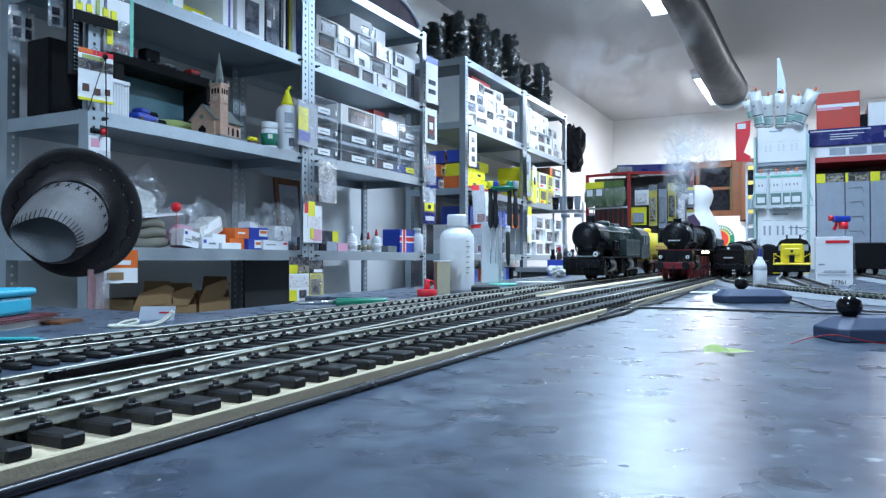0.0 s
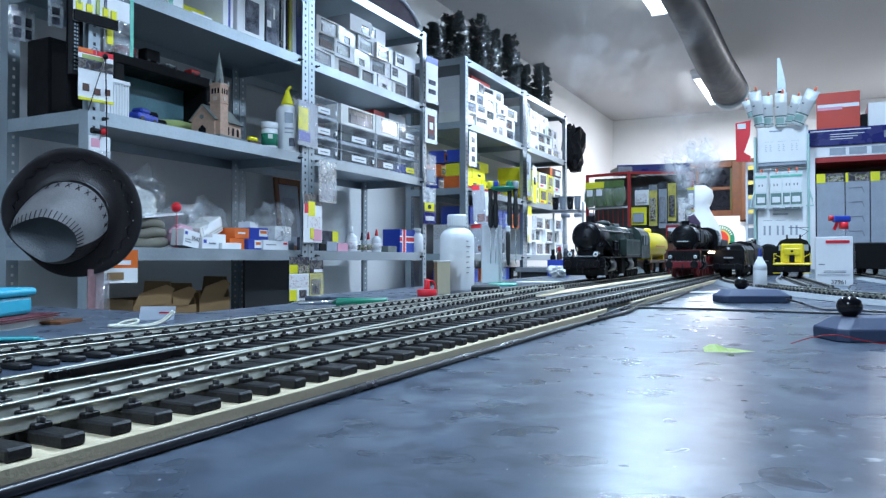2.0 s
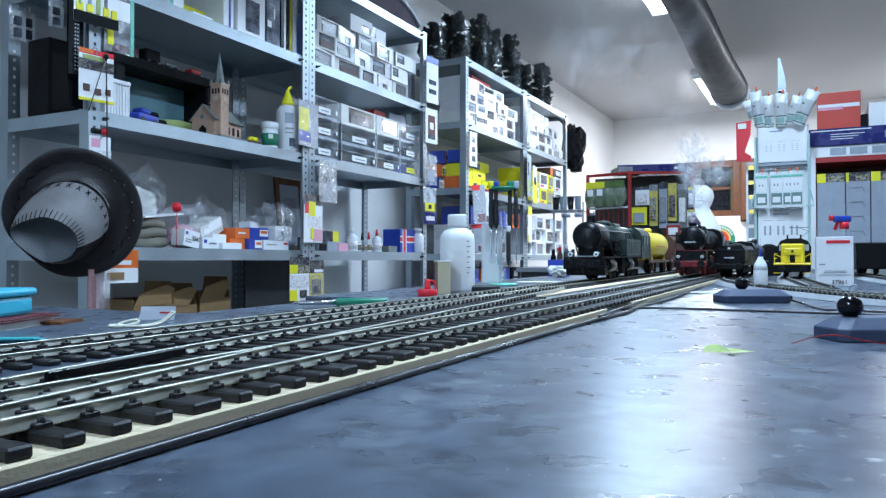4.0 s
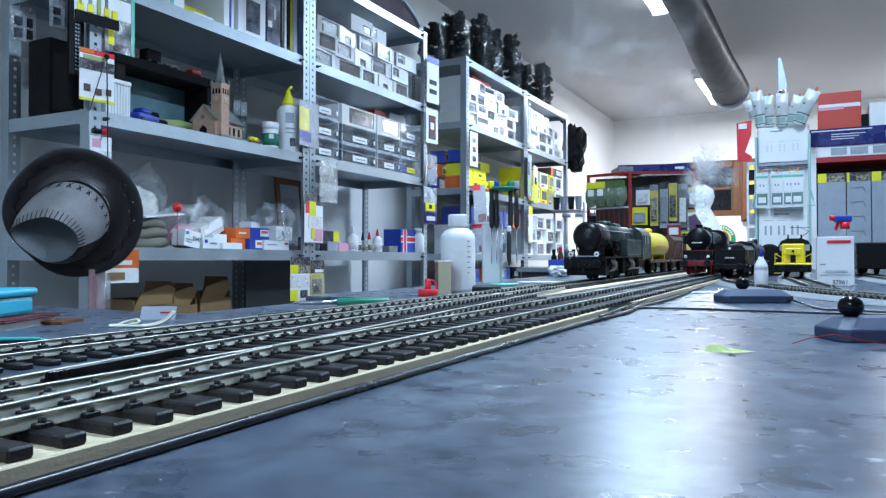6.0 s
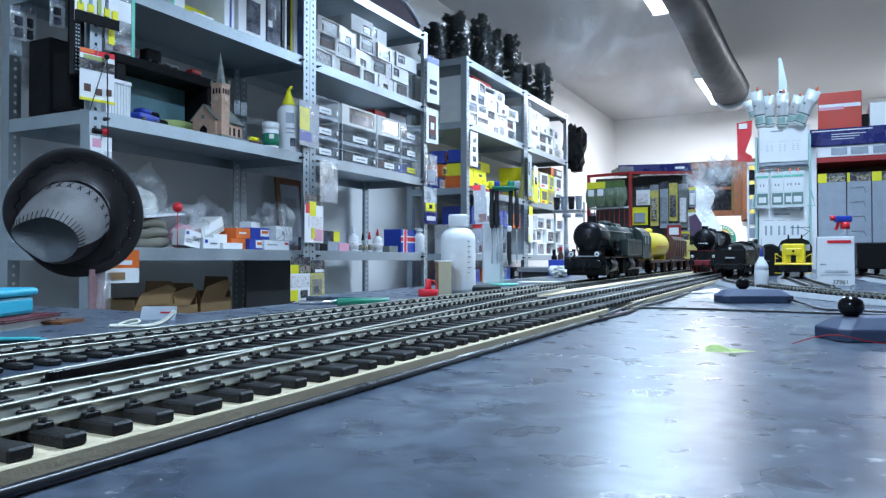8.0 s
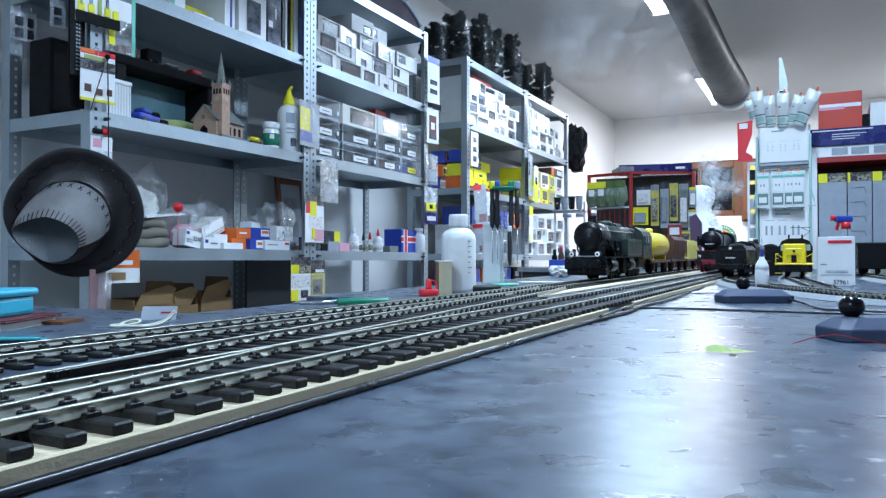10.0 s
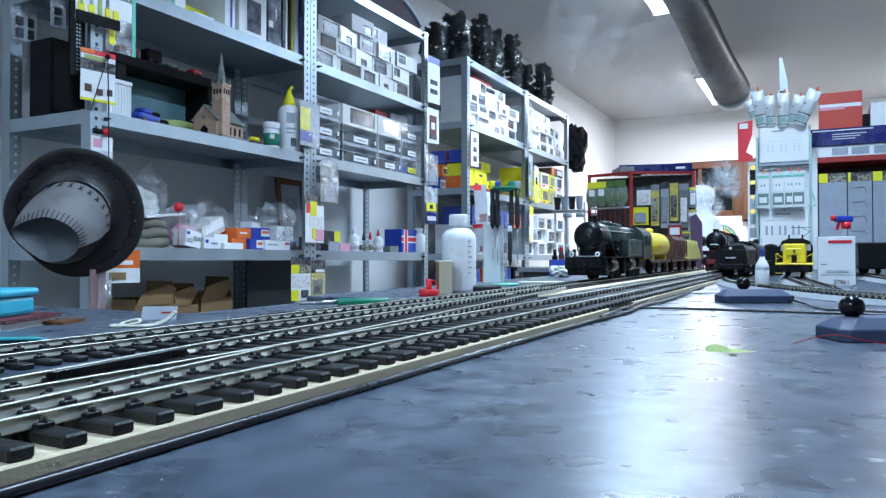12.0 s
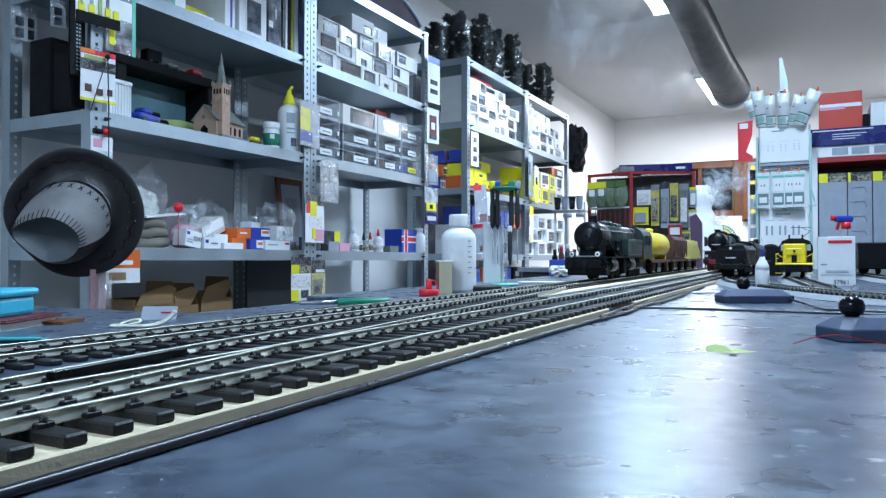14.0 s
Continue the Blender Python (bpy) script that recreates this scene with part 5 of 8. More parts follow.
def display_case(y0, y1, z0, z1, x=-1.83, mat="loco_green", tag="card"):
    """Clear display case with a model on a white base."""
    w, h = y1 - y0, z1 - z0
    t = thing("display_case", "clear plastic display case with a model inside", "display case", pose(x, (y0 + y1) / 2, z0), "stacked display cases")
    part("case", Shape().box(-0.11, 0, -w / 2, w / 2, h - 0.002, h).box(-0.11, -0.002, -w / 2, -w / 2 + 0.002, 0, h - 0.002).box(-0.11, -0.002, w / 2 - 0.002, w / 2, 0, h - 0.002).box(-0.002, 0, -w / 2, w / 2, 0, h - 0.002), M["crystal"], t)
    # pale rim puts the bright edge highlights into the colour
    part("edge_glint", Shape().box(-0.001, 0.001, -w / 2, w / 2, h - 0.003, h).box(-0.001, 0.001, -w / 2, w / 2, 0, 0.003).box(-0.001, 0.001, -w / 2, -w / 2 + 0.003, 0.003, h - 0.003).box(-0.001, 0.001, w / 2 - 0.003, w / 2, 0.003, h - 0.003), M["edge_glint"], t, "pale rim standing for glints on the edges")
    part("base", Shape().box(-0.108, -0.003, -w / 2 + 0.003, w / 2 - 0.003, 0, 0.012, 0.002), M["sage"], t)
    part("model", Shape().box(-0.075, -0.035, -w * 0.36, w * 0.34, 0.02, 0.02 + h * 0.42, 0.006).box(-0.07, -0.04, w * 0.1, w * 0.3, 0.02 + h * 0.4, 0.02 + h * 0.55, 0.003).box(-0.07, -0.04, -w * 0.3, w * 0.3, 0.012, 0.022).cyl(0.011, w * 0.4, (-0.052, -w * 0.12, 0.022 + h * 0.42), "y", 14), M[mat], t)
    part("backing", Shape().box(-0.105, -0.103, -w / 2 + 0.004, w / 2 - 0.004, 0.012, h - 0.004), M["sage" if int(y0 * 50) % 2 else "litho_white"], t)
    part("label_card", Shape().box(0.0004, 0.0012, -w * 0.2, w * 0.22, h * 0.22, h * 0.52), M[tag], t, "printed label")
    part("label_print", Shape().box(0.0012, 0.0017, -w * 0.12, w * 0.16, h * 0.33, h * 0.38), M["print"], t)
    part("price_dot", Shape().box(0.0004, 0.0012, w * 0.42, w * 0.47, h * 0.3, h * 0.5), M["card"], t)
    return t


def hang_card(label, y0, y1, z0, z1, panels, x=-1.775, base="card", turn=8, lean=0.0, name="blister_card"):
    """A card hanging from the shelf front; panels as shares of its face."""
    w, h = y1 - y0, z1 - z0
    t = thing(name, label, "card", pose(x, (y0 + y1) / 2, z1, lean, 0, turn), "hanging packs")
    part("card", Shape().box(-0.001, 0.0005, -w / 2, w / 2, -h, 0), M[base], t)
    for i, (pm, a, b, c, d) in enumerate(panels):
        part("panel", Shape().box(0, 0.0009 + 0.0005 * i, -w / 2 + a * w, -w / 2 + b * w, -h + c * h, -h + d * h), M[pm], t)
    part("hook", Shape().tube([(0, 0, -0.012), (0.004, 0, 0.004), (-0.012, 0, 0.012), (-0.024, 0, 0.006)], 0.0012, 6, up=(0, 1, 0)), M["chrome"], t)
    return t


def crumple(r, scale, rough, seed, seg=20):
    bm = bmesh.new()
    bmesh.ops.create_icosphere(bm, subdivisions=3, radius=r)
    for v in bm.verts:
        n = v.co.normalized()
        k = 1 + rough * noise.noise(n * 2.2 + Vector((seed, 0, 0))) + rough * 0.6 * noise.noise(n * 5 + Vector((0, seed, 0)))
        v.co = Vector((n.x * r * scale[0], n.y * r * scale[1], n.z * r * scale[2])) * k
    low = min(v.co.z for v in bm.verts)
    for v in bm.verts:
        v.co.z = max(v.co.z, low * 0.82) - low * 0.82
    s = Shape()
    s._take(bm)
    return s


def bag(label, x, y, z, r, scale, seed, content=None, hang=False):
    t = thing("plastic_bag", label, "bag", pose(x, y, z))
    part("film", crumple(r, scale, 0.55, seed), M["film"], t)
    if content:
        part("content", crumple(r * 0.62, scale, 0.3, seed + 4), M[content], t)
    return t


def hat():
    eye = Vector((1.7, -1.3, -0.13)).normalized()
    side = Vector((0, 0, 1)).cross(eye).normalized()
    up = eye.cross(side)
    axis = (eye - side * 0.06 - up * 0.12).normalized()
    x = (up.cross(axis)).normalized()
    yv = axis.cross(x)
    m = Matrix((x, yv, axis)).transposed().to_4x4() @ Matrix.Diagonal((0.875, 0.94, 0.92, 1))
    m.translation = Vector((-1.766, 1.301, 1.080))
    t = thing("leather_hat", "black leather western hat with grey laced crown hanging on the shelving", "hat", m)
    k = 72

    def rim(a):
        """Outline of the brim: pressed in low on one side."""
        d = (a - radians(222) + math.pi) % (2 * math.pi) - math.pi
        e = (a - radians(140) + math.pi) % (2 * math.pi) - math.pi
        return 1 - 0.10 * math.exp(-(d / 0.45) ** 2) - 0.04 * math.exp(-(e / 0.4) ** 2)

    def lift(a, r):
        curl = max(0, (r - 0.11) / 0.08) ** 1.6
        return curl * (0.020 * math.cos(2 * a) + 0.006 * math.cos(3 * a + 1))

    def brim_at(a, r, z):
        g = 1 + (rim(a) - 1) * min(1, max(0, (r - 0.11) / 0.08))
        return (r * g * math.cos(a), r * g * 0.97 * math.sin(a), z + lift(a, r))

    def skin(rings, smooth_=True):
        bm = bmesh.new()
        vs = [[bm.verts.new(p) for p in ring] for ring in rings]
        for p, q in zip(vs, vs[1:]):
            for i in range(k):
                bm.faces.new((p[i], p[(i + 1) % k], q[(i + 1) % k], q[i])).smooth = smooth_
        sh = Shape()
        sh._take(bm)
        return sh

    turn = [2 * math.pi * i / k for i in range(k)]
    prof = [(0.100, 0.012), (0.112, 0.002), (0.130, -0.002), (0.15, 0.000), (0.172, 0.006), (0.188, 0.016), (0.1905, 0.019), (0.188, 0.021), (0.172, 0.010), (0.15, 0.004), (0.130, 0.002), (0.112, 0.006), (0.098, 0.014)]
    part("brim", skin([[brim_at(a, r, z) for a in turn] for r, z in prof]), M["leather"], t)
    part("brim_edge", Shape().tube([brim_at(a, 0.1905, 0.0185) for a in turn], 0.0016, 6, closed=True), M["panel"], t, "worn brim edge")

    def base_at(a):
        return Vector((0.112 * math.cos(a) - 0.014, 0.108 * math.sin(a) - 0.014, 0.004))

    def top_at(a, q=1.0):
        """Edge of the crown's top: drawn out to a point on one side, flat above."""
        c, s_ = math.cos(a), math.sin(a)
        y = (0.056 if s_ > 0 else 0.066) * s_ * (1 - 0.38 * max(0, -c))
        return Vector((0.086 * c * q - 0.070, y * q - 0.052 - 0.012 * c * q, 0.122 - 0.010 * c * c * q))

    rings = []
    for f in range(11):
        q = f / 10
        rings.append([base_at(a).lerp(top_at(a), q) + Vector((0.010 * math.cos(a), 0.012 * math.sin(a), 0.006)) * math.sin(math.pi * q) for a in turn])
    def strip(i0, i1):
        bm = bmesh.new()
        vs = [[bm.verts.new(ring[i % k]) for i in range(i0, i1 + 1)] for ring in rings]
        for p, q in zip(vs, vs[1:]):
            for i in range(i1 - i0):
                bm.faces.new((p[i], p[i + 1], q[i + 1], q[i])).smooth = True
        sh = Shape()
        sh._take(bm)
        return sh

    part("crown", strip(-3, 43), M["suede"], t, "grey leather crown panel")
    # shade on the crown's low side is painted in with black leather
    part("crown_shade", strip(43, 69), M["leather"], t, "low side of the crown coloured black for shade")
    part("crown_top", skin([[top_at(a, q) + Vector((0, 0, -0.030 * (1 - q * q))) for a in turn] for q in (1.0, 0.93, 0.8, 0.6, 0.4, 0.2, 0.01)]), M["panel"], t, "dark leather top panel")
    part("hat_band", Shape().tube([base_at(a) + Vector((0, 0, 0.004)) for a in turn], 0.0028, 6, closed=True), M["leather"], t, "black cord round the crown")
    part("hat_band", Shape().tube([base_at(a).lerp(top_at(a), 0.05) + Vector((0.002 * math.cos(a), 0.002 * math.sin(a), 0.003)) for a in turn], 0.0016, 6, closed=True), M["leather"], t, "thin cord round the crown")
    st = Shape()
    for i in range(44):
        a = 2 * math.pi * i / 44
        if math.pi * 1.05 < a < math.pi * 1.75:
            continue
        p, q = base_at(a).lerp(top_at(a), 0.86) + Vector((0.006 * math.cos(a), 0.007 * math.sin(a), 0.004)), top_at(a, 0.985) + Vector((0, 0, 0.0015))
        st.tube([p, p.lerp(q, 0.6) + Vector((0, 0, 0.004)), q], 0.0011, 5, up=(0.3, 0.2, 1))
    tagged(part("lacing", st, M["black"], t, "black lacing round the crown"), kind="stuff")
    st = Shape()
    for i in range(26):
        a = 2 * math.pi * i / 26
        for w in (-0.05, 0.05):
            p, q = base_at(a - w).lerp(top_at(a - w), 0.16), base_at(a + w).lerp(top_at(a + w), 0.27)
            o = Vector((0.009 * math.cos(a), 0.010 * math.sin(a), 0.006))
            st.tube([p + o, p.lerp(q, 0.5) + o * 1.15, q + o], 0.0011, 5, up=(0.3, 0.2, 1))
    tagged(part("cross_stitch", st, M["black"], t, "black cross stitching"), kind="stuff")
    zz = [brim_at(i * math.pi / 24, 0.164 if i % 2 else 0.152, 0.0085) for i in range(48)]
    part("zigzag_seam", Shape().tube(zz, 0.0013, 5, closed=True), M["black"], t)
    for i in range(14):
        a = radians(-62 + i * 9.5)
        part("stud", Shape().ball(0.0019, brim_at(a, 0.150 if i % 2 else 0.166, 0.009), seg=8), M["chrome"], t)


M["canvas2"] = material("pale_stone", (0.50, 0.40, 0.30), 0.7, vary=0.15)


def church():
    m = pose(-1.885, 1.962, 1.338 + TOP, 0, 0, 6) @ Matrix.Diagonal((0.95, 0.95, 0.87, 1))
    t = thing("model_church", "brick model church with slate roof and pointed spire", "model building", m)
    part("nave", Shape().prism([(-0.05, 0), (0.05, 0), (0.05, 0.072), (0.0, 0.125), (-0.05, 0.072)], -0.10, 0.055, "y"), M["stone"], t)
    for sgn in (-1, 1):
        part("roof", Shape().prism([(sgn * 0.056, 0.066), (0, 0.127), (0, 0.132), (sgn * 0.060, 0.068)], -0.106, 0.06, "y"), M["slate"], t)
    tower = part("tower", Shape().box(0.023, 0.069, -0.090, -0.044, 0, 0.215, 0.001), M["stone"], t)
    part("string_course", Shape().box(0.021, 0.071, -0.092, -0.042, 0.135, 0.139), M["stone"], tower)
    part("string_course", Shape().box(0.021, 0.071, -0.092, -0.042, 0.206, 0.211), M["stone"], tower)
    bm = bmesh.new()
    bmesh.ops.create_cone(bm, cap_ends=True, segments=8, radius1=0.019, radius2=0.0006, depth=0.125)
    s = Shape()
    s._take(bm, Matrix.Translation((0.0455, -0.0675, 0.2785)))
    part("spire", s, M["slate"], tower, "pointed grey spire")
    for x in (0.034, 0.047, 0.060):
        arch = [(x - 0.0032, 0.172), (x + 0.0032, 0.172), (x + 0.0032, 0.190), (x, 0.195), (x - 0.0032, 0.190)]
        part("tower_window", Shape().prism(arch, -0.0912, -0.089, "y"), M["night"], tower)
        q = x - 0.114
        part("tower_window", Shape().prism([(q + u - x, v) for u, v in arch], 0.068, 0.0702, "x"), M["night"], tower)
    for x in (0.025, 0.067):
        for y in (-0.088, -0.046):
            part("pinnacle", Shape().box(x - 0.004, x + 0.004, y - 0.004, y + 0.004, 0.211, 0.222).cyl(0.005, 0.014, (x, y, 0.229), "z", 4, r2=0.0004), M["slate"], tower)
    part("clock", Shape().cyl(0.009, 0.002, (0.046, -0.0912, 0.153), "y", 16), M["canvas2"], tower)
    part("clock", Shape().cyl(0.009, 0.002, (0.0702, -0.067, 0.153), "x", 16), M["canvas2"], tower)
    part("portal", Shape().prism([(-0.018, 0), (0.014, 0), (0.014, 0.034), (-0.002, 0.05), (-0.018, 0.034)], -0.1015, -0.0995, "y"), M["night"], t)
    part("rose_window", Shape().cyl(0.009, 0.002, (-0.005, -0.1005, 0.082), "y", 16), M["slate"], t)
    for y in (-0.02, 0.008, 0.036):
        part("side_window", Shape().box(0.0495, 0.0512, y - 0.006, y + 0.006, 0.02, 0.052), M["night"], t)
    part("gable_trim", Shape().prism([(-0.056, 0.068), (0, 0.129), (0.056, 0.068), (0.050, 0.068), (0, 0.120), (-0.050, 0.068)], -0.104, -0.1, "y"), M["stone"], t)
    part("plinth", Shape().box(-0.054, 0.078, -0.104, 0.06, 0, 0.008), M["slate"], t)


def bottle_shape(r, h, neck):
    return Shape().lathe([(r * 0.94, 0), (r, 0.003), (r, h * 0.82), (r * 0.85, h * 0.92), (neck, h), (neck, h + 0.006)], seg=24)


def bay_one():
    z = 1.722 + TOP
    # upper shelf
    t = thing("plastic_bottle", "small clear bottle on the upper shelf", "bottle", pose(-1.84, 1.66, z))
    part("bottle", bottle_shape(0.03, 0.08, 0.012), M["crystal"], t)
    carton("parts_carton", "yellow and grey parts box on the upper shelf", "box", 1.80, 1.90, z, z + 0.06, "yellowc", x=-1.9)
    carton("parts_carton", "flat white box on the upper shelf", "box", 1.775, 1.865, z, z + 0.018, "card", x=-1.83)
    carton("parts_carton", "white and green box on the upper shelf", "box", 1.70, 1.765, z, z + 0.10, "card", x=-1.86, panels=(("mint", 0.05, 0.3, 0.1, 0.9),))
    carton("folder", "white file folder standing on the shelf", "folder", 1.915, 1.965, z, z + 0.25, "card", panels=(("blue", 0.5, 0.7, 0.0, 1.0),))
    carton("device_carton", "white and blue device box with dark print", "box", 1.985, 2.13, z, z + 0.20, "card", panels=(("blue", 0, 1, 0.82, 1.0), ("photo", 0.28, 0.78, 0.12, 0.7)))
    carton("magazine", "magazine with a dark cover standing upright", "magazine", 2.14, 2.215, z, z + 0.24, "photo", panels=(("card", 0.05, 0.35, 0.3, 0.4), ("paper", 0.5, 0.62, 0.45, 0.62)))
    for i, (mat, w) in enumerate((("black", 0.018), ("card", 0.012), ("black", 0.014), ("yellowc", 0.006), ("card", 0.022), ("blue", 0.008))):
        y = 2.222 + i * 0.0185
        carton("binder", "%s file binder standing upright" % {"black": "black", "card": "white", "yellowc": "thin yellow", "blue": "thin blue"}[mat], "binder", y, y + w, z, z + 0.24 + 0.01 * (i % 2), mat, group="row of binders")
    # middle shelf
    z = 1.338 + TOP
    t = thing("loudspeaker", "large black loudspeaker box on the shelf", "loudspeaker", pose(-1.97, 1.365, z))
    part("cabinet", Shape().box(-0.10, 0.0, -0.0, 0.115, 0, 0.225, 0.004), M["matt_black"], t)
    part("grille", Shape().box(0.0, 0.004, 0.005, 0.11, 0.01, 0.215, 0.002), M["matt_black"], t)
    t = thing("rack_strip", "black perforated rail hanging by the post", "rail", pose(-1.79, 1.33, 1.46))
    part("bar", Shape().box(-0.02, 0.0, -0.022, 0.0, 0, 0.22, 0.002), M["black"], t)
    for k in range(20):
        for yy in (-0.0165, -0.009):
            part("hole", Shape().box(0.0, 0.001, yy, yy + 0.004, 0.012 + k * 0.0102, 0.0165 + k * 0.0102), M["galv"], t)
    part("backplate", Shape().box(-0.029, -0.025, -0.020, 0.030, -0.085, 0.215, 0.001), M["matt_black"], t)
    t = thing("diorama", "black-framed model landscape with a painted sky", "diorama", pose(-1.955, 1.835, z))
    part("frame", Shape().box(-0.12, 0.0, -0.26, 0.225, 0.20, 0.235, 0.004).box(-0.12, 0.0, 0.13, 0.225, 0, 0.20, 0.004).box(-0.12, 0.0, -0.26, -0.22, 0, 0.2, 0.004), M["matt_black"], t)
    part("backdrop", Shape().box(-0.12, -0.114, -0.22, 0.13, 0, 0.20), M["skyprint"], t, "painted blue-green sky")
    part("meadow", Shape().prism([(-0.22, 0), (0.13, 0), (0.13, 0.062), (0.02, 0.066), (-0.1, 0.05), (-0.22, 0.04)], -0.113, -0.02, "x"), M["meadow"], t, "pale green meadow")
    for k, (y, w, h, mat) in enumerate(((-0.2, 0.07, 0.03, "maroon"), (-0.10, 0.06, 0.045, "matt_black"), (-0.02, 0.05, 0.016, "slate"), (0.09, 0.045, 0.022, "redframe"))):
        t = thing("model_vehicle", "small dark model vehicle on top of the diorama", "model car", pose(-1.985, 1.835 + y, z + 0.235))
        part("body", Shape().box(-0.02, 0.02, -w / 2, w / 2, 0.004, h, 0.004), M[mat], t)
        for yy in (-w * 0.3, w * 0.3):
            part("wheel", Shape().cyl(0.005, 0.044, (0, yy, 0.005), "x", 10), M["rubber"], t)
    t = thing("model_car", "blue model car beside dark track parts", "model car", pose(-1.86, 1.60, z, 0, 0, 12))
    part("body", Shape().box(-0.025, 0.025, -0.05, 0.05, 0.008, 0.03, 0.008, seg=2).box(-0.02, 0.02, -0.028, 0.02, 0.03, 0.046, 0.006), M["blue"], t)
    for yy in (-0.03, 0.03):
        part("wheel", Shape().cyl(0.009, 0.054, (0, yy, 0.009), "x", 12), M["rubber"], t)
    t = thing("model_car", "dark model car with chrome trim", "model car", pose(-1.92, 1.66, z, 0, 0, -8))
    part("body", Shape().box(-0.025, 0.025, -0.09, 0.07, 0.01, 0.036, 0.01, seg=2).box(-0.02, 0.02, -0.03, 0.045, 0.036, 0.056, 0.008), M["black"], t)
    for yy in (-0.05, 0.04):
        part("wheel", Shape().cyl(0.011, 0.054, (0, yy, 0.011), "x", 12), M["rubber"], t)
    t = thing("basket", "white lattice plastic basket on the shelf", "basket", pose(-1.86, 1.478, z))
    for k in range(9):
        a = -0.04 + 0.01 * k
        part("slat", Shape().box(0.036, 0.038, a - 0.002, a + 0.002, 0, 0.095, 0, m=Matrix.Rotation(radians(0), 4, "X")), M["white"], t)
    for k in range(6):
        part("slat", Shape().box(0.0345, 0.036, -0.042, 0.042, 0.008 + k * 0.016, 0.012 + k * 0.016), M["white"], t)
    part("tub", Shape().box(-0.04, 0.034, -0.042, 0.042, 0, 0.093, 0.003), M["white"], t)
    part("rim", Shape().box(-0.044, 0.041, -0.046, 0.046, 0.095, 0.108, 0.003), M["white"], t)
    church()
    t = thing("flower_pot", "small dark model planter with yellow flowers", "planter", pose(-1.86, 2.10, z))
    part("pot", Shape().box(-0.015, 0.015, -0.03, 0.03, 0, 0.018, 0.002), M["brown"], t)
    part("flowers", crumple(0.018, (0.7, 1.4, 0.5), 0.5, 3).move(Matrix.Translation((0, 0, 0.016))), M["yellowc"], t)
    t = thing("jar", "white jar with green label and screw lid", "jar", pose(-1.85, 2.183, z) @ Matrix.Diagonal((0.85, 0.85, 0.95, 1)))
    part("jar", Shape().lathe([(0.034, 0), (0.036, 0.002), (0.036, 0.075), (0.033, 0.08)], seg=28), M["white"], t)
    part("label", Shape().lathe([(0.0362, 0.012), (0.0366, 0.012), (0.0366, 0.06), (0.0362, 0.06)], seg=28), M["green"], t, "dark green label")
    part("label_patch", Shape().box(0.0355, 0.0372, -0.014, 0.006, 0.038, 0.056).move(Matrix.Rotation(radians(-38), 4, "Z")), M["paper"], t)
    part("lid", Shape().lathe([(0.037, 0.08), (0.038, 0.082), (0.038, 0.104), (0.036, 0.106)], seg=28), M["white"], t)
    t = thing("glue_bottle", "white glue bottle with yellow spout", "bottle", pose(-1.85, 2.288, z))
    part("bottle", Shape().lathe([(0.043, 0), (0.045, 0.003), (0.045, 0.15), (0.042, 0.166), (0.032, 0.18), (0.022, 0.186)], seg=32), M["white"], t)
    part("spout", Shape().lathe([(0.024, 0.186), (0.024, 0.196), (0.015, 0.22), (0.009, 0.236), (0.007, 0.246)], seg=20), M["yellowc"], t, "yellow conical spout")
    part("spout_tip", Shape().tube([(0, 0, 0.244), (0.004, 0.006, 0.255), (0.006, 0.012, 0.262)], 0.006, 10), M["yellowc"], t)
    for i, (a, b, c, d, mat) in enumerate(((-0.02, 0.012, 0.11, 0.15, "sage"), (-0.02, 0.014, 0.085, 0.092, "sage"), (-0.02, 0.01, 0.07, 0.075, "sage"), (-0.004, 0.018, 0.02, 0.052, "photo"))):
        part("label_print", Shape().box(0.043, 0.0455, a, b, c, d).move(Matrix.Rotation(radians(-38), 4, "Z")), M[mat], t)
    # lower shelf
    z = 0.955 + TOP
    t = thing("hose_coil", "coiled grey hose lying on the shelf", "hose", pose(-1.93, 1.64, z))
    for k in range(3):
        rr = 0.088 - 0.006 * k
        part("turn", Shape().tube([(rr * math.cos(a * math.pi / 14) * 0.8, rr * math.sin(a * math.pi / 14), 0.016 + 0.03 * k + 0.004 * math.sin(a * 0.4 + k)) for a in range(28)], 0.0165, 10, closed=True), M["hose"], t)
    solid("foam_board", Shape().box(-0.07, 0.07, -0.10, 0.10, 0, 0.006), M["white"], "white foam board lying on a carton", "board", pose(-1.93, 1.68, z + 0.102, 6, 0, 12))
    bag("clear plastic bag with white foam board inside", -1.99, 1.70, z + 0.10, 0.085, (0.8, 1.15, 0.95), 1.3, "paper")
    carton("parts_carton", "closed white carton under a plastic bag", "box", 1.60, 1.74, z, z + 0.10, "sage", x=-1.99, depth=0.15)
    bag("clear plastic bag with red parts inside", -1.93, 1.83, z, 0.075, (0.8, 1.25, 0.95), 6.1, "pink")
    bag("crumpled clear plastic bag at the back of the shelf", -2.06, 2.08, z, 0.085, (0.6, 1.0, 1.1), 9.7)
    bag("crumpled clear plastic bag between cartons", -1.96, 2.32, z, 0.08, (0.7, 1.1, 1.2), 14.2)
    t = thing("lollipop_sign", "small stick with a red ball head", "stick", pose(-1.84, 1.72, z))
    part("stick", Shape().cyl(0.0012, 0.12, (0, 0, 0.06), "z", 6), M["redc"], t)
    part("ball", Shape().ball(0.0165, (0, 0, 0.132), seg=14), M["redc"], t)
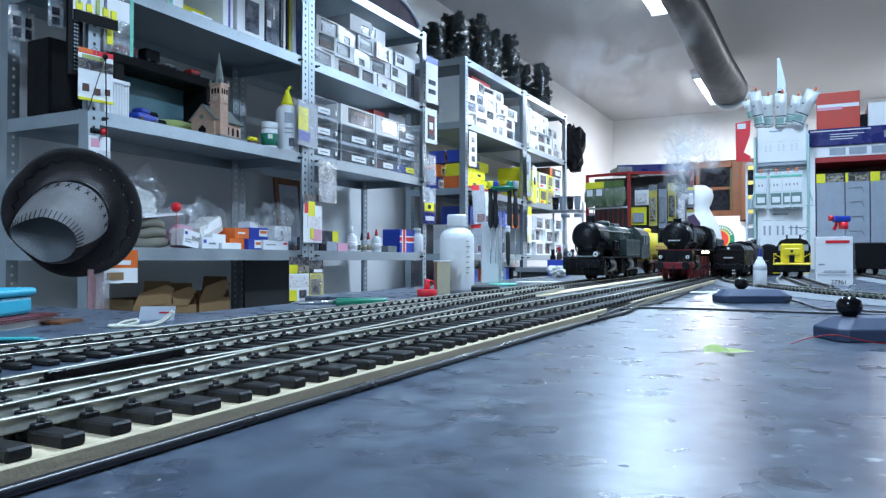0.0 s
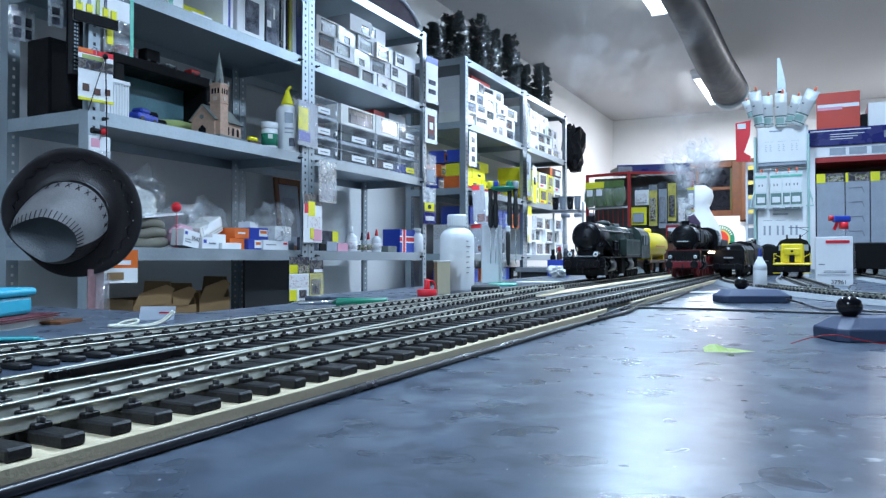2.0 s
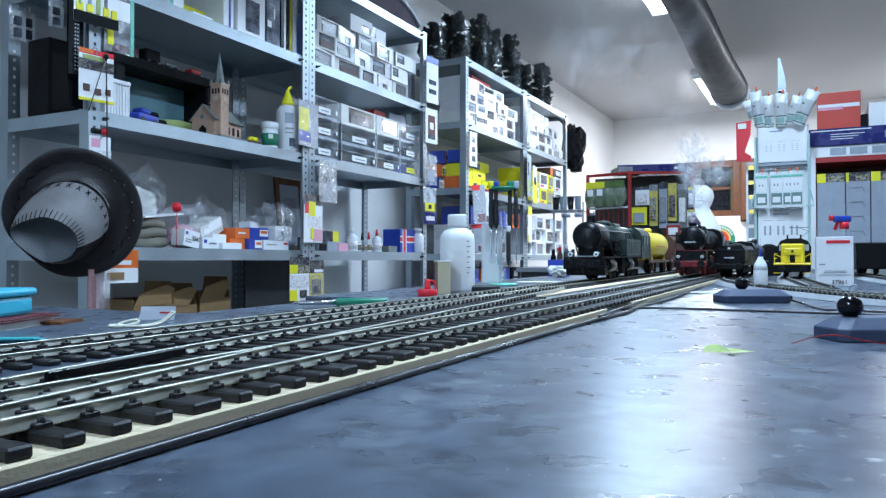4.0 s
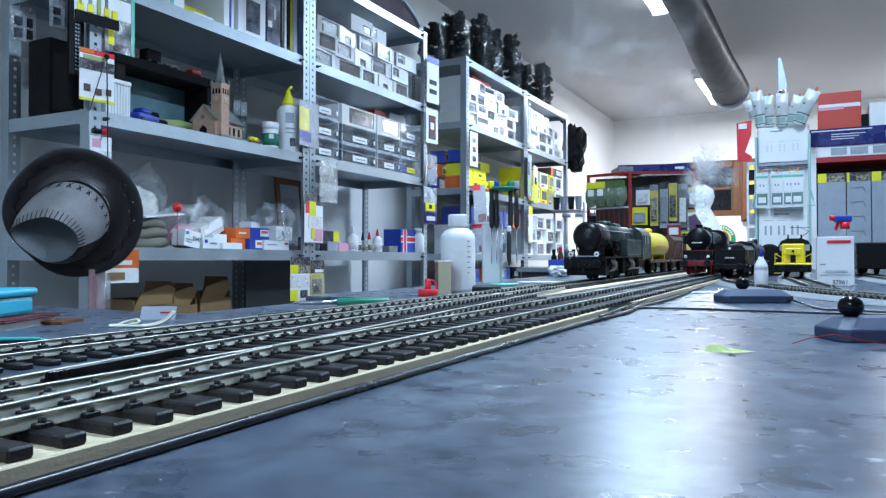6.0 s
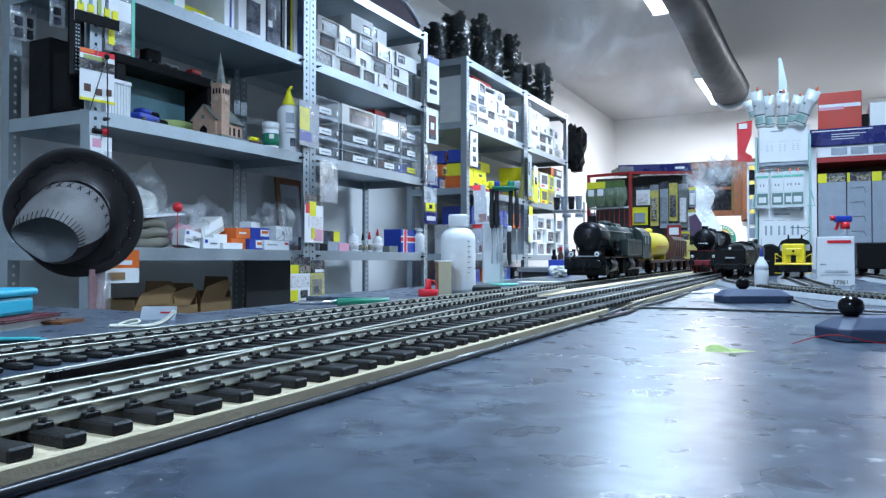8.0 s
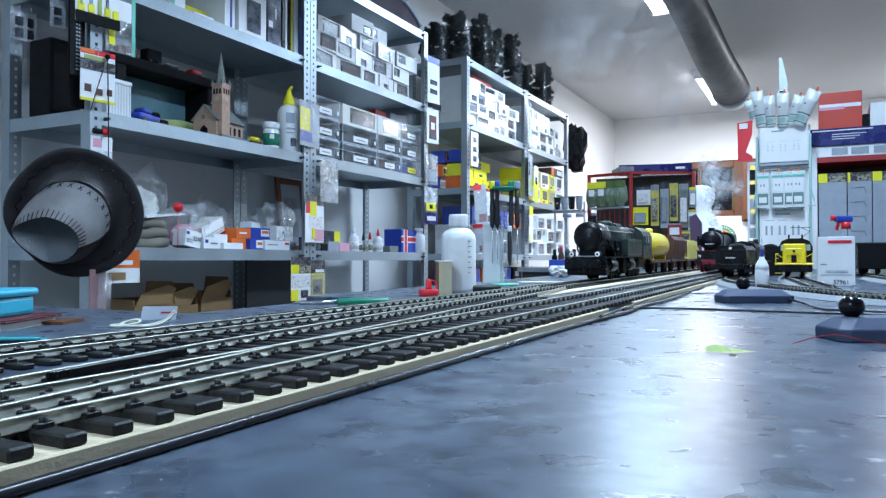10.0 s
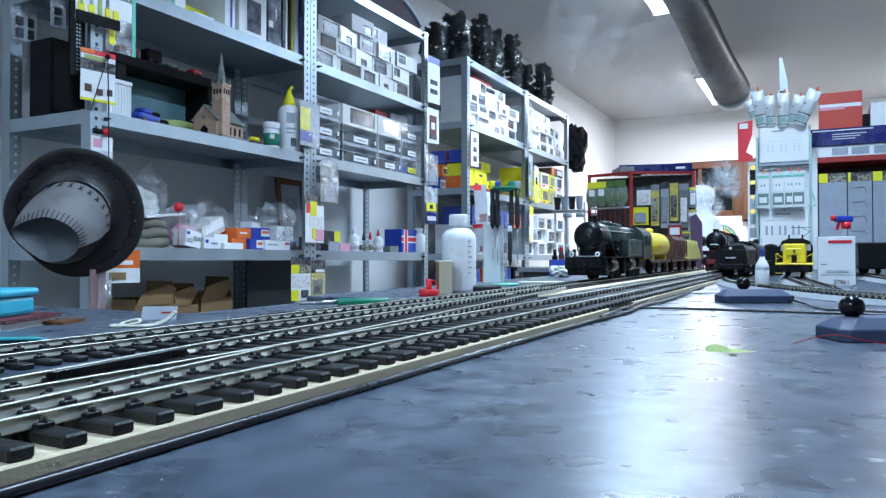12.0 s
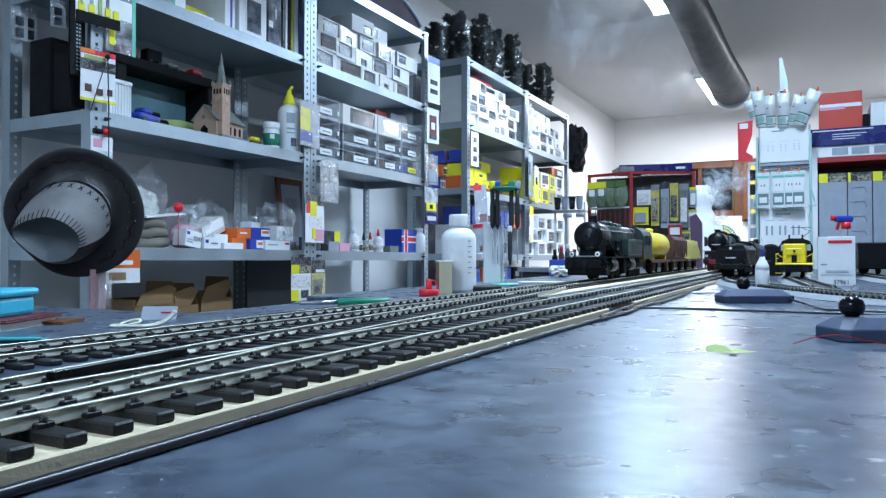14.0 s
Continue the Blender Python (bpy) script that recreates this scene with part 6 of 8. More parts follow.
    c = carton("parts_carton", "white carton number 5547 leaning on the shelf", "box", 1.725, 1.805, z + 0.008, z + 0.062, "card", turn=8, panels=(("blue", 0.06, 0.22, 0.7, 0.88), ("print", 0.1, 0.45, 0.25, 0.3), ("print", 0.1, 0.4, 0.4, 0.44)), depth=0.05)
    c.matrix_basis = pose(-1.822, 1.765, z + 0.004, -9, 0, 8)
    words("5547", 0.022, c, M["steel_dark"], pose(0.0022, 0.018, 0.022, 90, 0, 90))
    carton("parts_carton", "small white and blue carton on the shelf", "box", 1.815, 1.892, z, z + 0.038, "card", x=-1.822, depth=0.05, panels=(("blue", 0.08, 0.25, 0.5, 0.8), ("print", 0.4, 0.8, 0.4, 0.55)))
    carton("parts_carton", "white carton lying on another", "box", 1.90, 1.965, z, z + 0.052, "card", x=-1.86, depth=0.06)
    t = carton("parts_carton", "crushed white carton tilted on the heap", "box", 1.92, 2.06, z + 0.052, z + 0.105, "paper", x=-1.92, depth=0.08, panels=(("hose", 0.0, 1, 0.14, 0.17), ("hose", 0.0, 1, 0.3, 0.325), ("card", 0.1, 0.9, 0.45, 0.92)))
    t.matrix_basis = pose(-1.90, 1.945, z + 0.045, 20, 0, 12)
    carton("parts_carton", "flat white carton at the shelf edge", "box", 1.905, 2.0, z, z + 0.022, "card", x=-1.82, depth=0.05)
    carton("parts_carton", "orange carton lying on the shelf", "box", 2.01, 2.085, z + 0.040, z + 0.078, "orange", x=-1.86, depth=0.1, panels=(("card", 0.2, 0.7, 0.45, 0.6),))
    carton("parts_carton", "orange carton under another", "box", 1.985, 2.06, z, z + 0.0395, "orange", x=-1.86, depth=0.1)
    carton("parts_carton", "blue carton with white label", "box", 2.088, 2.19, z + 0.040, z + 0.082, "blue", x=-1.86, depth=0.12, panels=(("card", 0.5, 0.95, 0.25, 0.85), ("orange", 0.55, 0.9, 0.5, 0.75)))
    carton("parts_carton", "blue carton with white and orange label", "box", 2.064, 2.135, z, z + 0.0395, "blue", x=-1.845, depth=0.1, panels=(("card", 0.45, 0.98, 0.15, 0.9), ("orange", 0.55, 0.9, 0.45, 0.7)))
    carton("parts_carton", "long flat white carton on the shelf", "box", 2.14, 2.283, z, z + 0.036, "card", x=-1.84, depth=0.06, panels=(("print", 0.1, 0.5, 0.5, 0.6), ("redc", 0.8, 0.95, 0.6, 0.8)))
    carton("parts_carton", "white carton at the back", "box", 2.19, 2.26, z, z + 0.11, "card", x=-1.96, depth=0.05, turn=15)
    carton("parts_carton", "white carton with a small round mark", "box", 2.335, 2.44, z + 0.042, z + 0.10, "card", x=-1.95, depth=0.08, panels=(("print", 0.35, 0.5, 0.35, 0.65),))
    carton("parts_carton", "grey carton under a white one", "box", 2.30, 2.46, z, z + 0.0418, "sage", x=-1.95, depth=0.1)
    t = thing("picture_frame", "brown framed picture leaning on the wall", "picture", pose(-2.14, 2.70, z, 0, -6, 0))
    part("frame", Shape().box(-0.012, 0, -0.10, -0.07, 0, 0.34, 0.003).box(-0.012, 0, 0.07, 0.10, 0, 0.34, 0.003).box(-0.012, 0, -0.07, 0.07, 0.31, 0.34, 0.003).box(-0.012, 0, -0.07, 0.07, 0, 0.03, 0.003), M["wood"], t)
    part("print", Shape().box(-0.012, -0.006, -0.07, 0.07, 0.03, 0.31), M["sage"], t)
    part("mount", Shape().box(-0.006, -0.004, -0.04, 0.04, 0.07, 0.25), M["print"], t)
    # under the lower shelf
    z = 0.575 + TOP
    t = thing("grey_board", "dark grey board leaning at the back of the shelf", "board", pose(-2.05, 2.43, z))
    part("sheet", Shape().box(-0.012, 0.0, -0.155, 0.155, 0, 0.352, 0.001), M["charcoal"], t)
    for i, (y0, y1, h, turn) in enumerate(((1.63, 1.80, 0.215, 0), (1.74, 1.93, 0.205, 8), (1.955, 2.10, 0.225, -4))):
        t = thing("cardboard_box", "open brown cardboard box in the shade of the shelf", "box", pose(-1.93 - 0.02 * i, (y0 + y1) / 2, z, 0, 0, turn), "cardboard boxes")
        w = (y1 - y0) / 2
        part("box", Shape().box(-0.16, -0.156, -w, w, 0, h).box(-0.004, 0, -w, w, 0, h - 0.02).box(-0.156, -0.004, -w, -w + 0.004, 0, h).box(-0.156, -0.004, w - 0.004, w, 0, h).box(-0.156, -0.004, -w, w, 0, 0.004), M["brownc"], t)
        part("flap", Shape().prism([(-w, h - 0.02), (w * 0.5, h - 0.02), (w * 0.95, h + 0.03), (w * 0.55, h + 0.045), (-w * 0.7, h + 0.02)], 0.0005, 0.004, "x"), M["brownc"], t, "raised front flap")
        part("flap", Shape().prism([(-0.15, h), (-0.008, h), (-0.02, h + 0.055), (-0.14, h + 0.055)], 0, 0.004, "x").move(Matrix.Translation((0, w, 0)) @ Matrix.Rotation(radians(90), 4, "Z") @ Matrix.Translation((-0.004, 0, 0)) @ Matrix.Diagonal((1, -1, 1, 1))), M["brownc"], t, "raised side flap")
    # hanging packs on the posts
    hang_card("hanging pack with red and purple header and small figures", 1.305, 1.43, 1.605, 1.76, (("purple_card", 0, 1, 0.66, 1.0), ("card", 0.08, 0.3, 0.7, 0.86), ("card", 0.4, 0.62, 0.68, 0.86), ("yellowc", 0.74, 0.98, 0.68, 0.84), ("redc", 0, 1, 0.58, 0.66), ("yellowc", 0.05, 0.2, 0.2, 0.34), ("meadow", 0.09, 0.15, 0.3, 0.5), ("yellowc", 0.28, 0.42, 0.2, 0.34), ("sage", 0.31, 0.38, 0.34, 0.54), ("meadow", 0.5, 0.58, 0.2, 0.5), ("yellowc", 0.66, 0.78, 0.2, 0.36), ("photo", 0.69, 0.74, 0.34, 0.54), ("yellowc", 0.85, 0.97, 0.18, 0.34), ("matt_black", 0, 1, 0.0, 0.18)), turn=-8)
    hang_card("clear hanging bag with yellow strip", 1.405, 1.50, 1.55, 1.74, (("mint", 0.88, 1, 0, 1), ("yellowc", 0.1, 0.3, 0.1, 0.35), ("card", 0.3, 0.85, 0.5, 0.8)), x=-1.785, base="film", turn=-4)
    hang_card("hanging pack with red header, three brick samples and a yellow base", 1.318, 1.418, 1.392, 1.535, (("redc", 0, 1, 0.90, 1.0), ("orange", 0, 0.4, 0.92, 1.0), ("litho_dark", 0.0, 1, 0.60, 0.80), ("meadow", 0.1, 0.7, 0.80, 0.88), ("brown", 0.12, 0.3, 0.18, 0.32), ("brown", 0.45, 0.62, 0.14, 0.26), ("brown", 0.76, 0.9, 0.16, 0.28), ("yellowc", 0, 1, 0, 0.05)), x=-1.772, turn=-8)
    t = thing("cord", "black cord hung over a pack from the post", "cord", pose(-1.755, 1.385, 1.52))
    part("strand", Shape().tube([(0, 0, 0), (0.004, 0.001, -0.15), (0.003, 0.003, -0.30)], 0.0018, 6).tube([(0, 0, 0), (0.004, -0.03, -0.08), (0.003, -0.055, -0.16)], 0.0014, 6), M["black"], t)
    part("knot", Shape().ball(0.008, (0, 0, 0.0), seg=10), M["black"], t)
    t = hang_card("white pack with a red button on the post", 1.352, 1.415, 1.22, 1.30, (("pink", 0.1, 0.5, 0.6, 0.9), ("film", 0, 1, 0, 0.5)), turn=-8)
    part("button", Shape().ball(0.010, (0.012, 0.005, 0.012), seg=12), M["redc"], t)
    part("clip_body", Shape().cyl(0.008, 0.03, (0.006, -0.012, 0.012), "y", 10), M["black"], t)
    hang_card("clear hanging bag with small dark fittings", 1.347, 1.393, 1.614, 1.713, (("film", 0, 1, 0, 1), ("photo", 0.25, 0.75, 0.45, 0.72), ("photo", 0.25, 0.75, 0.08, 0.36), ("sage", 0.1, 0.9, 0.88, 1)), x=-2.125, base="white_film", turn=-12)
    hang_card("clear hanging bag with small dark fittings", 1.395, 1.43, 1.619, 1.719, (("film", 0, 1, 0, 1), ("photo", 0.25, 0.75, 0.45, 0.72), ("photo", 0.25, 0.75, 0.08, 0.36), ("sage", 0.1, 0.9, 0.88, 1)), x=-2.135, base="white_film", turn=-12)
    hang_card("clear hanging bag with small dark fittings", 1.316, 1.357, 1.61, 1.687, (("film", 0, 1, 0, 1), ("photo", 0.25, 0.75, 0.45, 0.72), ("photo", 0.25, 0.75, 0.08, 0.36), ("sage", 0.1, 0.9, 0.88, 1)), x=-1.9, base="white_film", turn=-12)
    hang_card("orange and white pack hanging below the shelf", 1.395, 1.51, 0.89, 0.985, (("orange", 0, 1, 0.45, 1), ("card", 0.2, 0.8, 0.55, 0.68), ("redc", 0.45, 0.65, 0.72, 0.92), ("brownc", 0.15, 0.6, 0.1, 0.32)), turn=-6)
    t = thing("clear_tube_pack", "clear tube pack with red backing hanging from the post", "pack", pose(-1.74, 1.36, 0.77))
    part("tube", Shape().cyl(0.018, 0.15, (0, 0.008, 0.075), "z", 18), M["film"], t)
    part("backing", Shape().box(-0.022, -0.019, -0.022, 0.028, -0.005, 0.16), M["dull_red"], t, "dull pink printed backing")
    hang_card("yellow and white pack with a wire ring", 2.215, 2.325, 0.80, 0.968, (("litho_dark", 0, 1, 0.8, 1), ("yellowc", 0, 0.4, 0.62, 0.82), ("litho", 0.4, 1, 0.62, 0.8), ("litho_white", 0.03, 0.97, 0.3, 0.58), ("yellowc", 0, 0.35, 0.0, 0.25), ("litho_dark", 0.5, 0.85, 0.06, 0.24)), turn=-4)
    hang_card("brown and yellow pack with black header", 2.332, 2.425, 0.805, 0.955, (("litho_dark", 0, 1, 0.66, 1), ("card", 0.3, 0.95, 0.68, 0.76), ("hose", 0.1, 0.8, 0.1, 0.5), ("litho_dark", 0.2, 0.6, 0.15, 0.32), ("film", 0, 1, 0, 0.62)), base="canvas", turn=2)
    hang_card("yellow and blue clear pack on the post", 2.255, 2.39, 1.40, 1.575, (("sage", 0, 1, 0, 1), ("yellowc", 0.0, 0.5, 0.35, 0.85), ("blue", 0, 0.6, 0.1, 0.32), ("film", 0, 1, 0, 1)), turn=4)
    hang_card("clear bag with grey parts on the post", 2.385, 2.52, 1.19, 1.36, (("sage", 0.2, 0.8, 0.05, 0.45), ("film", 0, 1, 0, 1), ("film", 0, 1, 0, 0.9)), base="film", turn=4)
    hang_card("pack with yellow and pink panels on the post", 2.285, 2.425, 1.025, 1.215, (("litho_dark", 0, 1, 0.78, 1), ("yellowc", 0.25, 0.6, 0.55, 0.85), ("redc", 0.05, 0.24, 0.6, 0.8), ("litho_white", 0.2, 0.9, 0.3, 0.55), ("pink", 0.5, 0.95, 0.04, 0.28), ("yellowc", 0.35, 0.5, 0.08, 0.3)), turn=6)


def bay_two():
    rnd = random.Random(5)
    z0 = 1.722 + TOP
    z = z0
    for row in range(4):
        y = 2.40 + 0.03 * row
        while y < (3.26 if row < 3 else 3.0):
            w = rnd.uniform(0.14, 0.21)
            h = 0.072
            if rnd.random() > (0.02 if row < 3 else 0.3) and y + w < 3.33:
                window_box(y, y + w - 0.004, z, z + h - 0.001, x=-1.83 + rnd.uniform(-0.012, 0.008), turn=rnd.uniform(-5, 4), look_=rnd.randrange(8))
            y += w
        z += h
    z = 1.338 + TOP
    mats = ["loco_green", "black", "brown", "blue", "maroon", "loco_green"]
    k = 0
    for row in range(3):
        for col, (a, b) in enumerate(((2.40, 2.60), (2.625, 2.90), (2.91, 3.12), (3.13, 3.325))):
            tag = "yellowc" if (row == 0 and col == 3) else "card"
            if row == 2 and col in (1, 2):
                window_box(a, b, z + 0.172, z + 0.258, look_=2, label="white-ended model carton on display cases")
            else:
                display_case(a, b, z + row * 0.086, z + row * 0.086 + 0.085, mat=mats[k % 6], tag=tag)
            k += 1
    for i, (a, b, h, mat) in enumerate(((3.0, 3.1, 0.05, "redframe"), (3.14, 3.3, 0.06, "sage"))):
        carton("parts_carton", "small %s carton on top of display cases" % ("red", "grey")[i], "box", a, b, z + 0.258, z + 0.258 + h, mat, x=-1.9, depth=0.08)
    # lower shelf
    z = 0.955 + TOP
    small = [(2.40, 2.47, 0.055, "photo"), (2.475, 2.52, 0.03, "matt_black"), (2.525, 2.60, 0.04, "sage"), (2.605, 2.68, 0.035, "pink")]
    for a, b, h, mat in small:
        carton("parts_carton", {"photo": "small dark printed carton on the shelf", "matt_black": "small black carton on the shelf", "sage": "small grey carton with a code label", "pink": "small pink plastic box with lid"}[mat], "box", a, b, z, z + h, mat, depth=0.06)
    carton("parts_carton", "black and yellow carton on a stack", "box", 2.50, 2.62, z + 0.041, z + 0.085, "photo", x=-1.84, depth=0.08, panels=(("yellowc", 0.65, 1, 0, 1),))
    for y, h, r, cap in ((2.74, 0.075, 0.024, "white"), (2.82, 0.05, 0.022, "photo"), (2.875, 0.055, 0.02, "paper"), (2.945, 0.07, 0.023, "white")):
        t = thing("small_bottle", "small bottle with a narrow spout", "bottle", pose(-1.85, y, z), "small bottles")
        part("bottle", bottle_shape(r, h, r * 0.4), M["white" if cap == "white" else "crystal"], t)
        part("spout", Shape().cyl(r * 0.38, 0.035, (0, 0, h + 0.02), "z", 10, r2=r * 0.15), M["redc" if y in (2.875, 2.945) else cap], t)
        part("label", Shape().lathe([(r + 0.0003, h * 0.15), (r + 0.0008, h * 0.15), (r + 0.0008, h * 0.6), (r + 0.0003, h * 0.6)], seg=20), M["litho_white" if cap == "white" else "litho"], t)
    carton("parts_carton", "flat dark tin on the shelf", "box", 3.02, 3.10, z, z + 0.03, "slate", depth=0.06)
    carton("parts_carton", "blue carton with white and red cross stripes", "box", 3.13, 3.29, z, z + 0.115, "blue", depth=0.1, panels=(("card", 0, 1, 0.42, 0.72), ("redc", 0, 1, 0.48, 0.66), ("card", 0.12, 0.36, 0, 1), ("redc", 0.17, 0.31, 0, 1)))
    t = thing("small_bottle", "white flask in front of a blue carton", "bottle", pose(-1.825, 3.30, z))
    part("bottle", bottle_shape(0.03, 0.10, 0.018), M["white"], t)
    part("cap", Shape().cyl(0.02, 0.022, (0, 0, 0.115), "z", 16), M["white"], t)
    # packs on the end post
    hang_card("blue and white pack hanging on the end post", 3.31, 3.42, 1.77, 2.01, (("blue", 0, 1, 0.86, 1), ("photo", 0.2, 0.8, 0.4, 0.5), ("photo", 0.2, 0.8, 0.2, 0.3)), turn=-6)
    hang_card("white pack with a round red and black print", 3.30, 3.41, 1.56, 1.74, (("maroon", 0.2, 0.8, 0.2, 0.8), ("card", 0.35, 0.65, 0.4, 0.6), ("photo", 0.2, 0.8, 0.12, 0.25)), turn=-6)
    hang_card("clear bag on the end post", 3.29, 3.40, 1.345, 1.50, (("film", 0, 1, 0, 1), ("sage", 0.2, 0.8, 0.1, 0.5)), base="film", turn=-6)
    hang_card("blue and yellow pack low on the end post", 3.28, 3.395, 1.14, 1.33, (("film", 0, 1, 0.58, 1), ("litho_dark", 0, 1, 0, 0.58), ("yellowc", 0.1, 0.85, 0.36, 0.58), ("photo", 0.35, 0.6, 0.42, 0.53), ("navy", 0, 1, 0.02, 0.32), ("litho_white", 0.15, 0.85, 0.1, 0.22)), base="white_film", turn=-6)
    t = thing("fabric_roll", "dark purple domed fabric bundle on top of the shelving", "bundle", pose(-1.93, 2.95, 2.131))
    part("cloth", Shape().prism([(-0.42, 0)] + [(-0.42 + 0.84 * k / 16, 0.17 * math.sin(math.pi * (k + 0.6) / 17.2) ** 0.5) for k in range(17)] + [(0.42, 0)], -0.2, 0.07, "x"), M["purple"], t)
    part("edge", Shape().tube([(0.072, -0.42 + 0.84 * k / 16, 0.17 * math.sin(math.pi * (k + 0.6) / 17.2) ** 0.5) for k in range(17)], 0.012, 8), M["sage"], t, "pale rolled edge")


M["purple"] = material("purple_cloth", (0.05, 0.03, 0.05), 0.8, vary=0.2, bump=0.4)


def model_tree(x, y, z, h, wide, seed, label):
    rnd = random.Random(seed)
    t = thing("model_tree", label, "model tree", pose(x, y, z), "bagged model trees")
    part("trunk", Shape().cyl(0.008, h * 0.97, (0, 0, h * 0.485), "z", 8, r2=0.002), M["brown"], t)
    verts, faces = [], []
    boughs = [(rnd.random() * 6.283, (i + rnd.random()) / 70, rnd.uniform(0.7, 1.1)) for i in range(70)]
    for a0, q, reach in boughs:
        spread = wide * reach * (0.85 + 0.6 * math.sin(math.pi * min(1, 0.2 + 0.78 * q)))
        for i in range(100):
            d = rnd.random() ** 0.5
            a = a0 + rnd.uniform(-0.6, 0.6)
            r = spread * d
            c = Vector((r * math.cos(a), r * math.sin(a), q * h * 0.92 + 0.06 * d * h * rnd.uniform(-0.3, 1.0)))
            n = Vector((math.cos(a), math.sin(a), rnd.uniform(-0.2, 1.2))).normalized() * rnd.uniform(0.010, 0.022)
            s = Vector((-math.sin(a), math.cos(a), rnd.uniform(-0.6, 0.6))) * 0.008
            k = len(verts)
            verts += [c - s, c + s, c + n]
            faces.append((k, k + 1, k + 2))
    me = bpy.data.meshes.new("crown")
    me.from_pydata([tuple(v) for v in verts], [], faces)
    me.materials.append(M["needle"])
    part("crown", me, None, t)
    # a tall bag with folds that run from top to bottom
    bm = bmesh.new()
    rings, m = [], 22
    for j in range(11):
        q = j / 10
        ring = []
        for i in range(m):
            a = 2 * math.pi * i / m
            fold = 1 + 0.22 * noise.noise(Vector((math.cos(a) * 2.4, math.sin(a) * 2.4, seed * 3.1 + q * 0.7)))
            r = wide * 1.4 * fold * (1.0 if q < 0.8 else 1.0 - 1.6 * (q - 0.8))
            ring.append(bm.verts.new((r * math.cos(a), r * math.sin(a), q * (h + 0.035))))
        rings.append(ring)
    for p, q in zip(rings, rings[1:]):
        for i in range(m):
            bm.faces.new((p[i], p[(i + 1) % m], q[(i + 1) % m], q[i])).smooth = True
    s = Shape()
    s._take(bm)
    part("bag", s, M["film_tall"], t, "clear plastic bag")


M["film_tall"] = bag_film("tall_bag_film", milk=0.02, crinkle=0.3, wave=6, gloss=0.018)


def unit_two():
    rnd = random.Random(11)
    for (ya, yb, rows, hh) in ((3.87, 4.74, 4, 0.071), (4.84, 5.70, 4, 0.071)):
        z = 1.722 + TOP
        for row in range(rows):
            y = ya
            while y < yb - 0.08:
                w = rnd.uniform(0.13, 0.2)
                if y + w <= yb + 0.02 and not (row == rows - 1 and y > yb - 0.35):
                    window_box(y, y + w - 0.005, z, z + hh - 0.001, x=-1.83 + rnd.uniform(-0.01, 0.01), turn=rnd.uniform(-5, 5), look_=rnd.randrange(8))
                y += w
            z += hh
    carton("parts_carton", "red striped carton lying on white cartons", "box", 4.02, 4.30, 2.046, 2.075, "redframe", x=-1.85)
    # yellow and red cartons
    z = 1.338 + TOP
    y = 4.05
    for k in range(5):
        carton("parts_carton", "flat red carton with yellow print", "box", y, y + 0.13, z, z + 0.05, "redframe", x=-1.95, depth=0.18, panels=(("yellowc", 0.2, 0.8, 0.35, 0.55),))
        y += 0.135
    for row, (a, b) in enumerate(((4.05, 4.73), (4.12, 4.73))):
        y = a
        while y + 0.2 < b:
            carton("parts_carton", "bright yellow carton with a dark mark", "box", y, y + 0.205, z + 0.05 + row * 0.062, z + 0.111 + row * 0.062, "yellowc", x=-1.99, depth=0.16, panels=(("photo", 0.4, 0.65, 0.3, 0.55),))
            y += 0.215
    carton("parts_carton", "yellow carton with a black label on top", "box", 4.32, 4.62, z + 0.174, z + 0.235, "yellowc", x=-2.0, depth=0.15, panels=(("photo", 0.0, 0.5, 0.1, 0.8),))
    for k, (mat, z1) in enumerate((("blue", 0.0), ("orange", 0.075), ("blue", 0.155))):
        carton("parts_carton", "%s model carton at the end of the shelf" % ("blue and orange", "orange and yellow", "blue and white")[k], "box", 3.865, 3.96, z + z1, z + z1 + 0.073, mat, x=-2.0 + 0.02 * k, depth=0.1,
               panels=((("card", "yellowc", "orange")[k], 0.1, 0.9, 0.15, 0.8), ("photo", 0.2, 0.8, 0.25, 0.65)))
        carton("parts_carton", "%s model carton at the end of the shelf" % ("blue and orange", "orange and yellow", "blue and white")[k], "box", 3.865, 3.96, z + z1, z + z1 + 0.073, ("orange", "yellowc", "blue")[k], x=-1.86 + 0.01 * k, depth=0.1,
               panels=((("card", "photo", "orange")[k], 0.1, 0.9, 0.15, 0.8),))
    # bay with yellow packs
    for k in range(5):
        yy = 4.88 + 0.17 * k
        for row in range(2):
            mat = ("yellowc", "card", "yellowc", "canvas", "card")[(k + row * 2) % 5]
            carton("parts_carton", "%s printed pack on the far shelf" % {"yellowc": "yellow", "card": "white", "canvas": "dull yellow", "orange": "orange"}[mat], "box", yy, yy + 0.15, z + row * 0.12, z + row * 0.12 + 0.118, mat, x=-1.84, turn=((k * 7 + row * 5) % 9) - 4, panels=(("litho" if k % 2 else "litho_dark", 0.12, 0.88, 0.3, 0.85), ("blue" if k % 2 else "redc", 0.1, 0.5, 0.1, 0.22)))
    carton("parts_carton", "dark carton with a white label", "box", 5.45, 5.72, z + 0.24, z + 0.30, "brown", x=-1.84, panels=(("card", 0.5, 0.95, 0.2, 0.8), ("orange", 0, 0.2, 0, 1)))
    # low shelf
    z = 0.955 + TOP
    for k in range(3):
        carton("parts_carton", "blue model carton with a window", "box", 4.0 + 0.26 * k, 4.24 + 0.26 * k, z + 0.18, z + 0.29, "blue", x=-1.85, panels=(("sage", 0.15, 0.75, 0.2, 0.8), ("photo", 0.25, 0.65, 0.3, 0.65)))
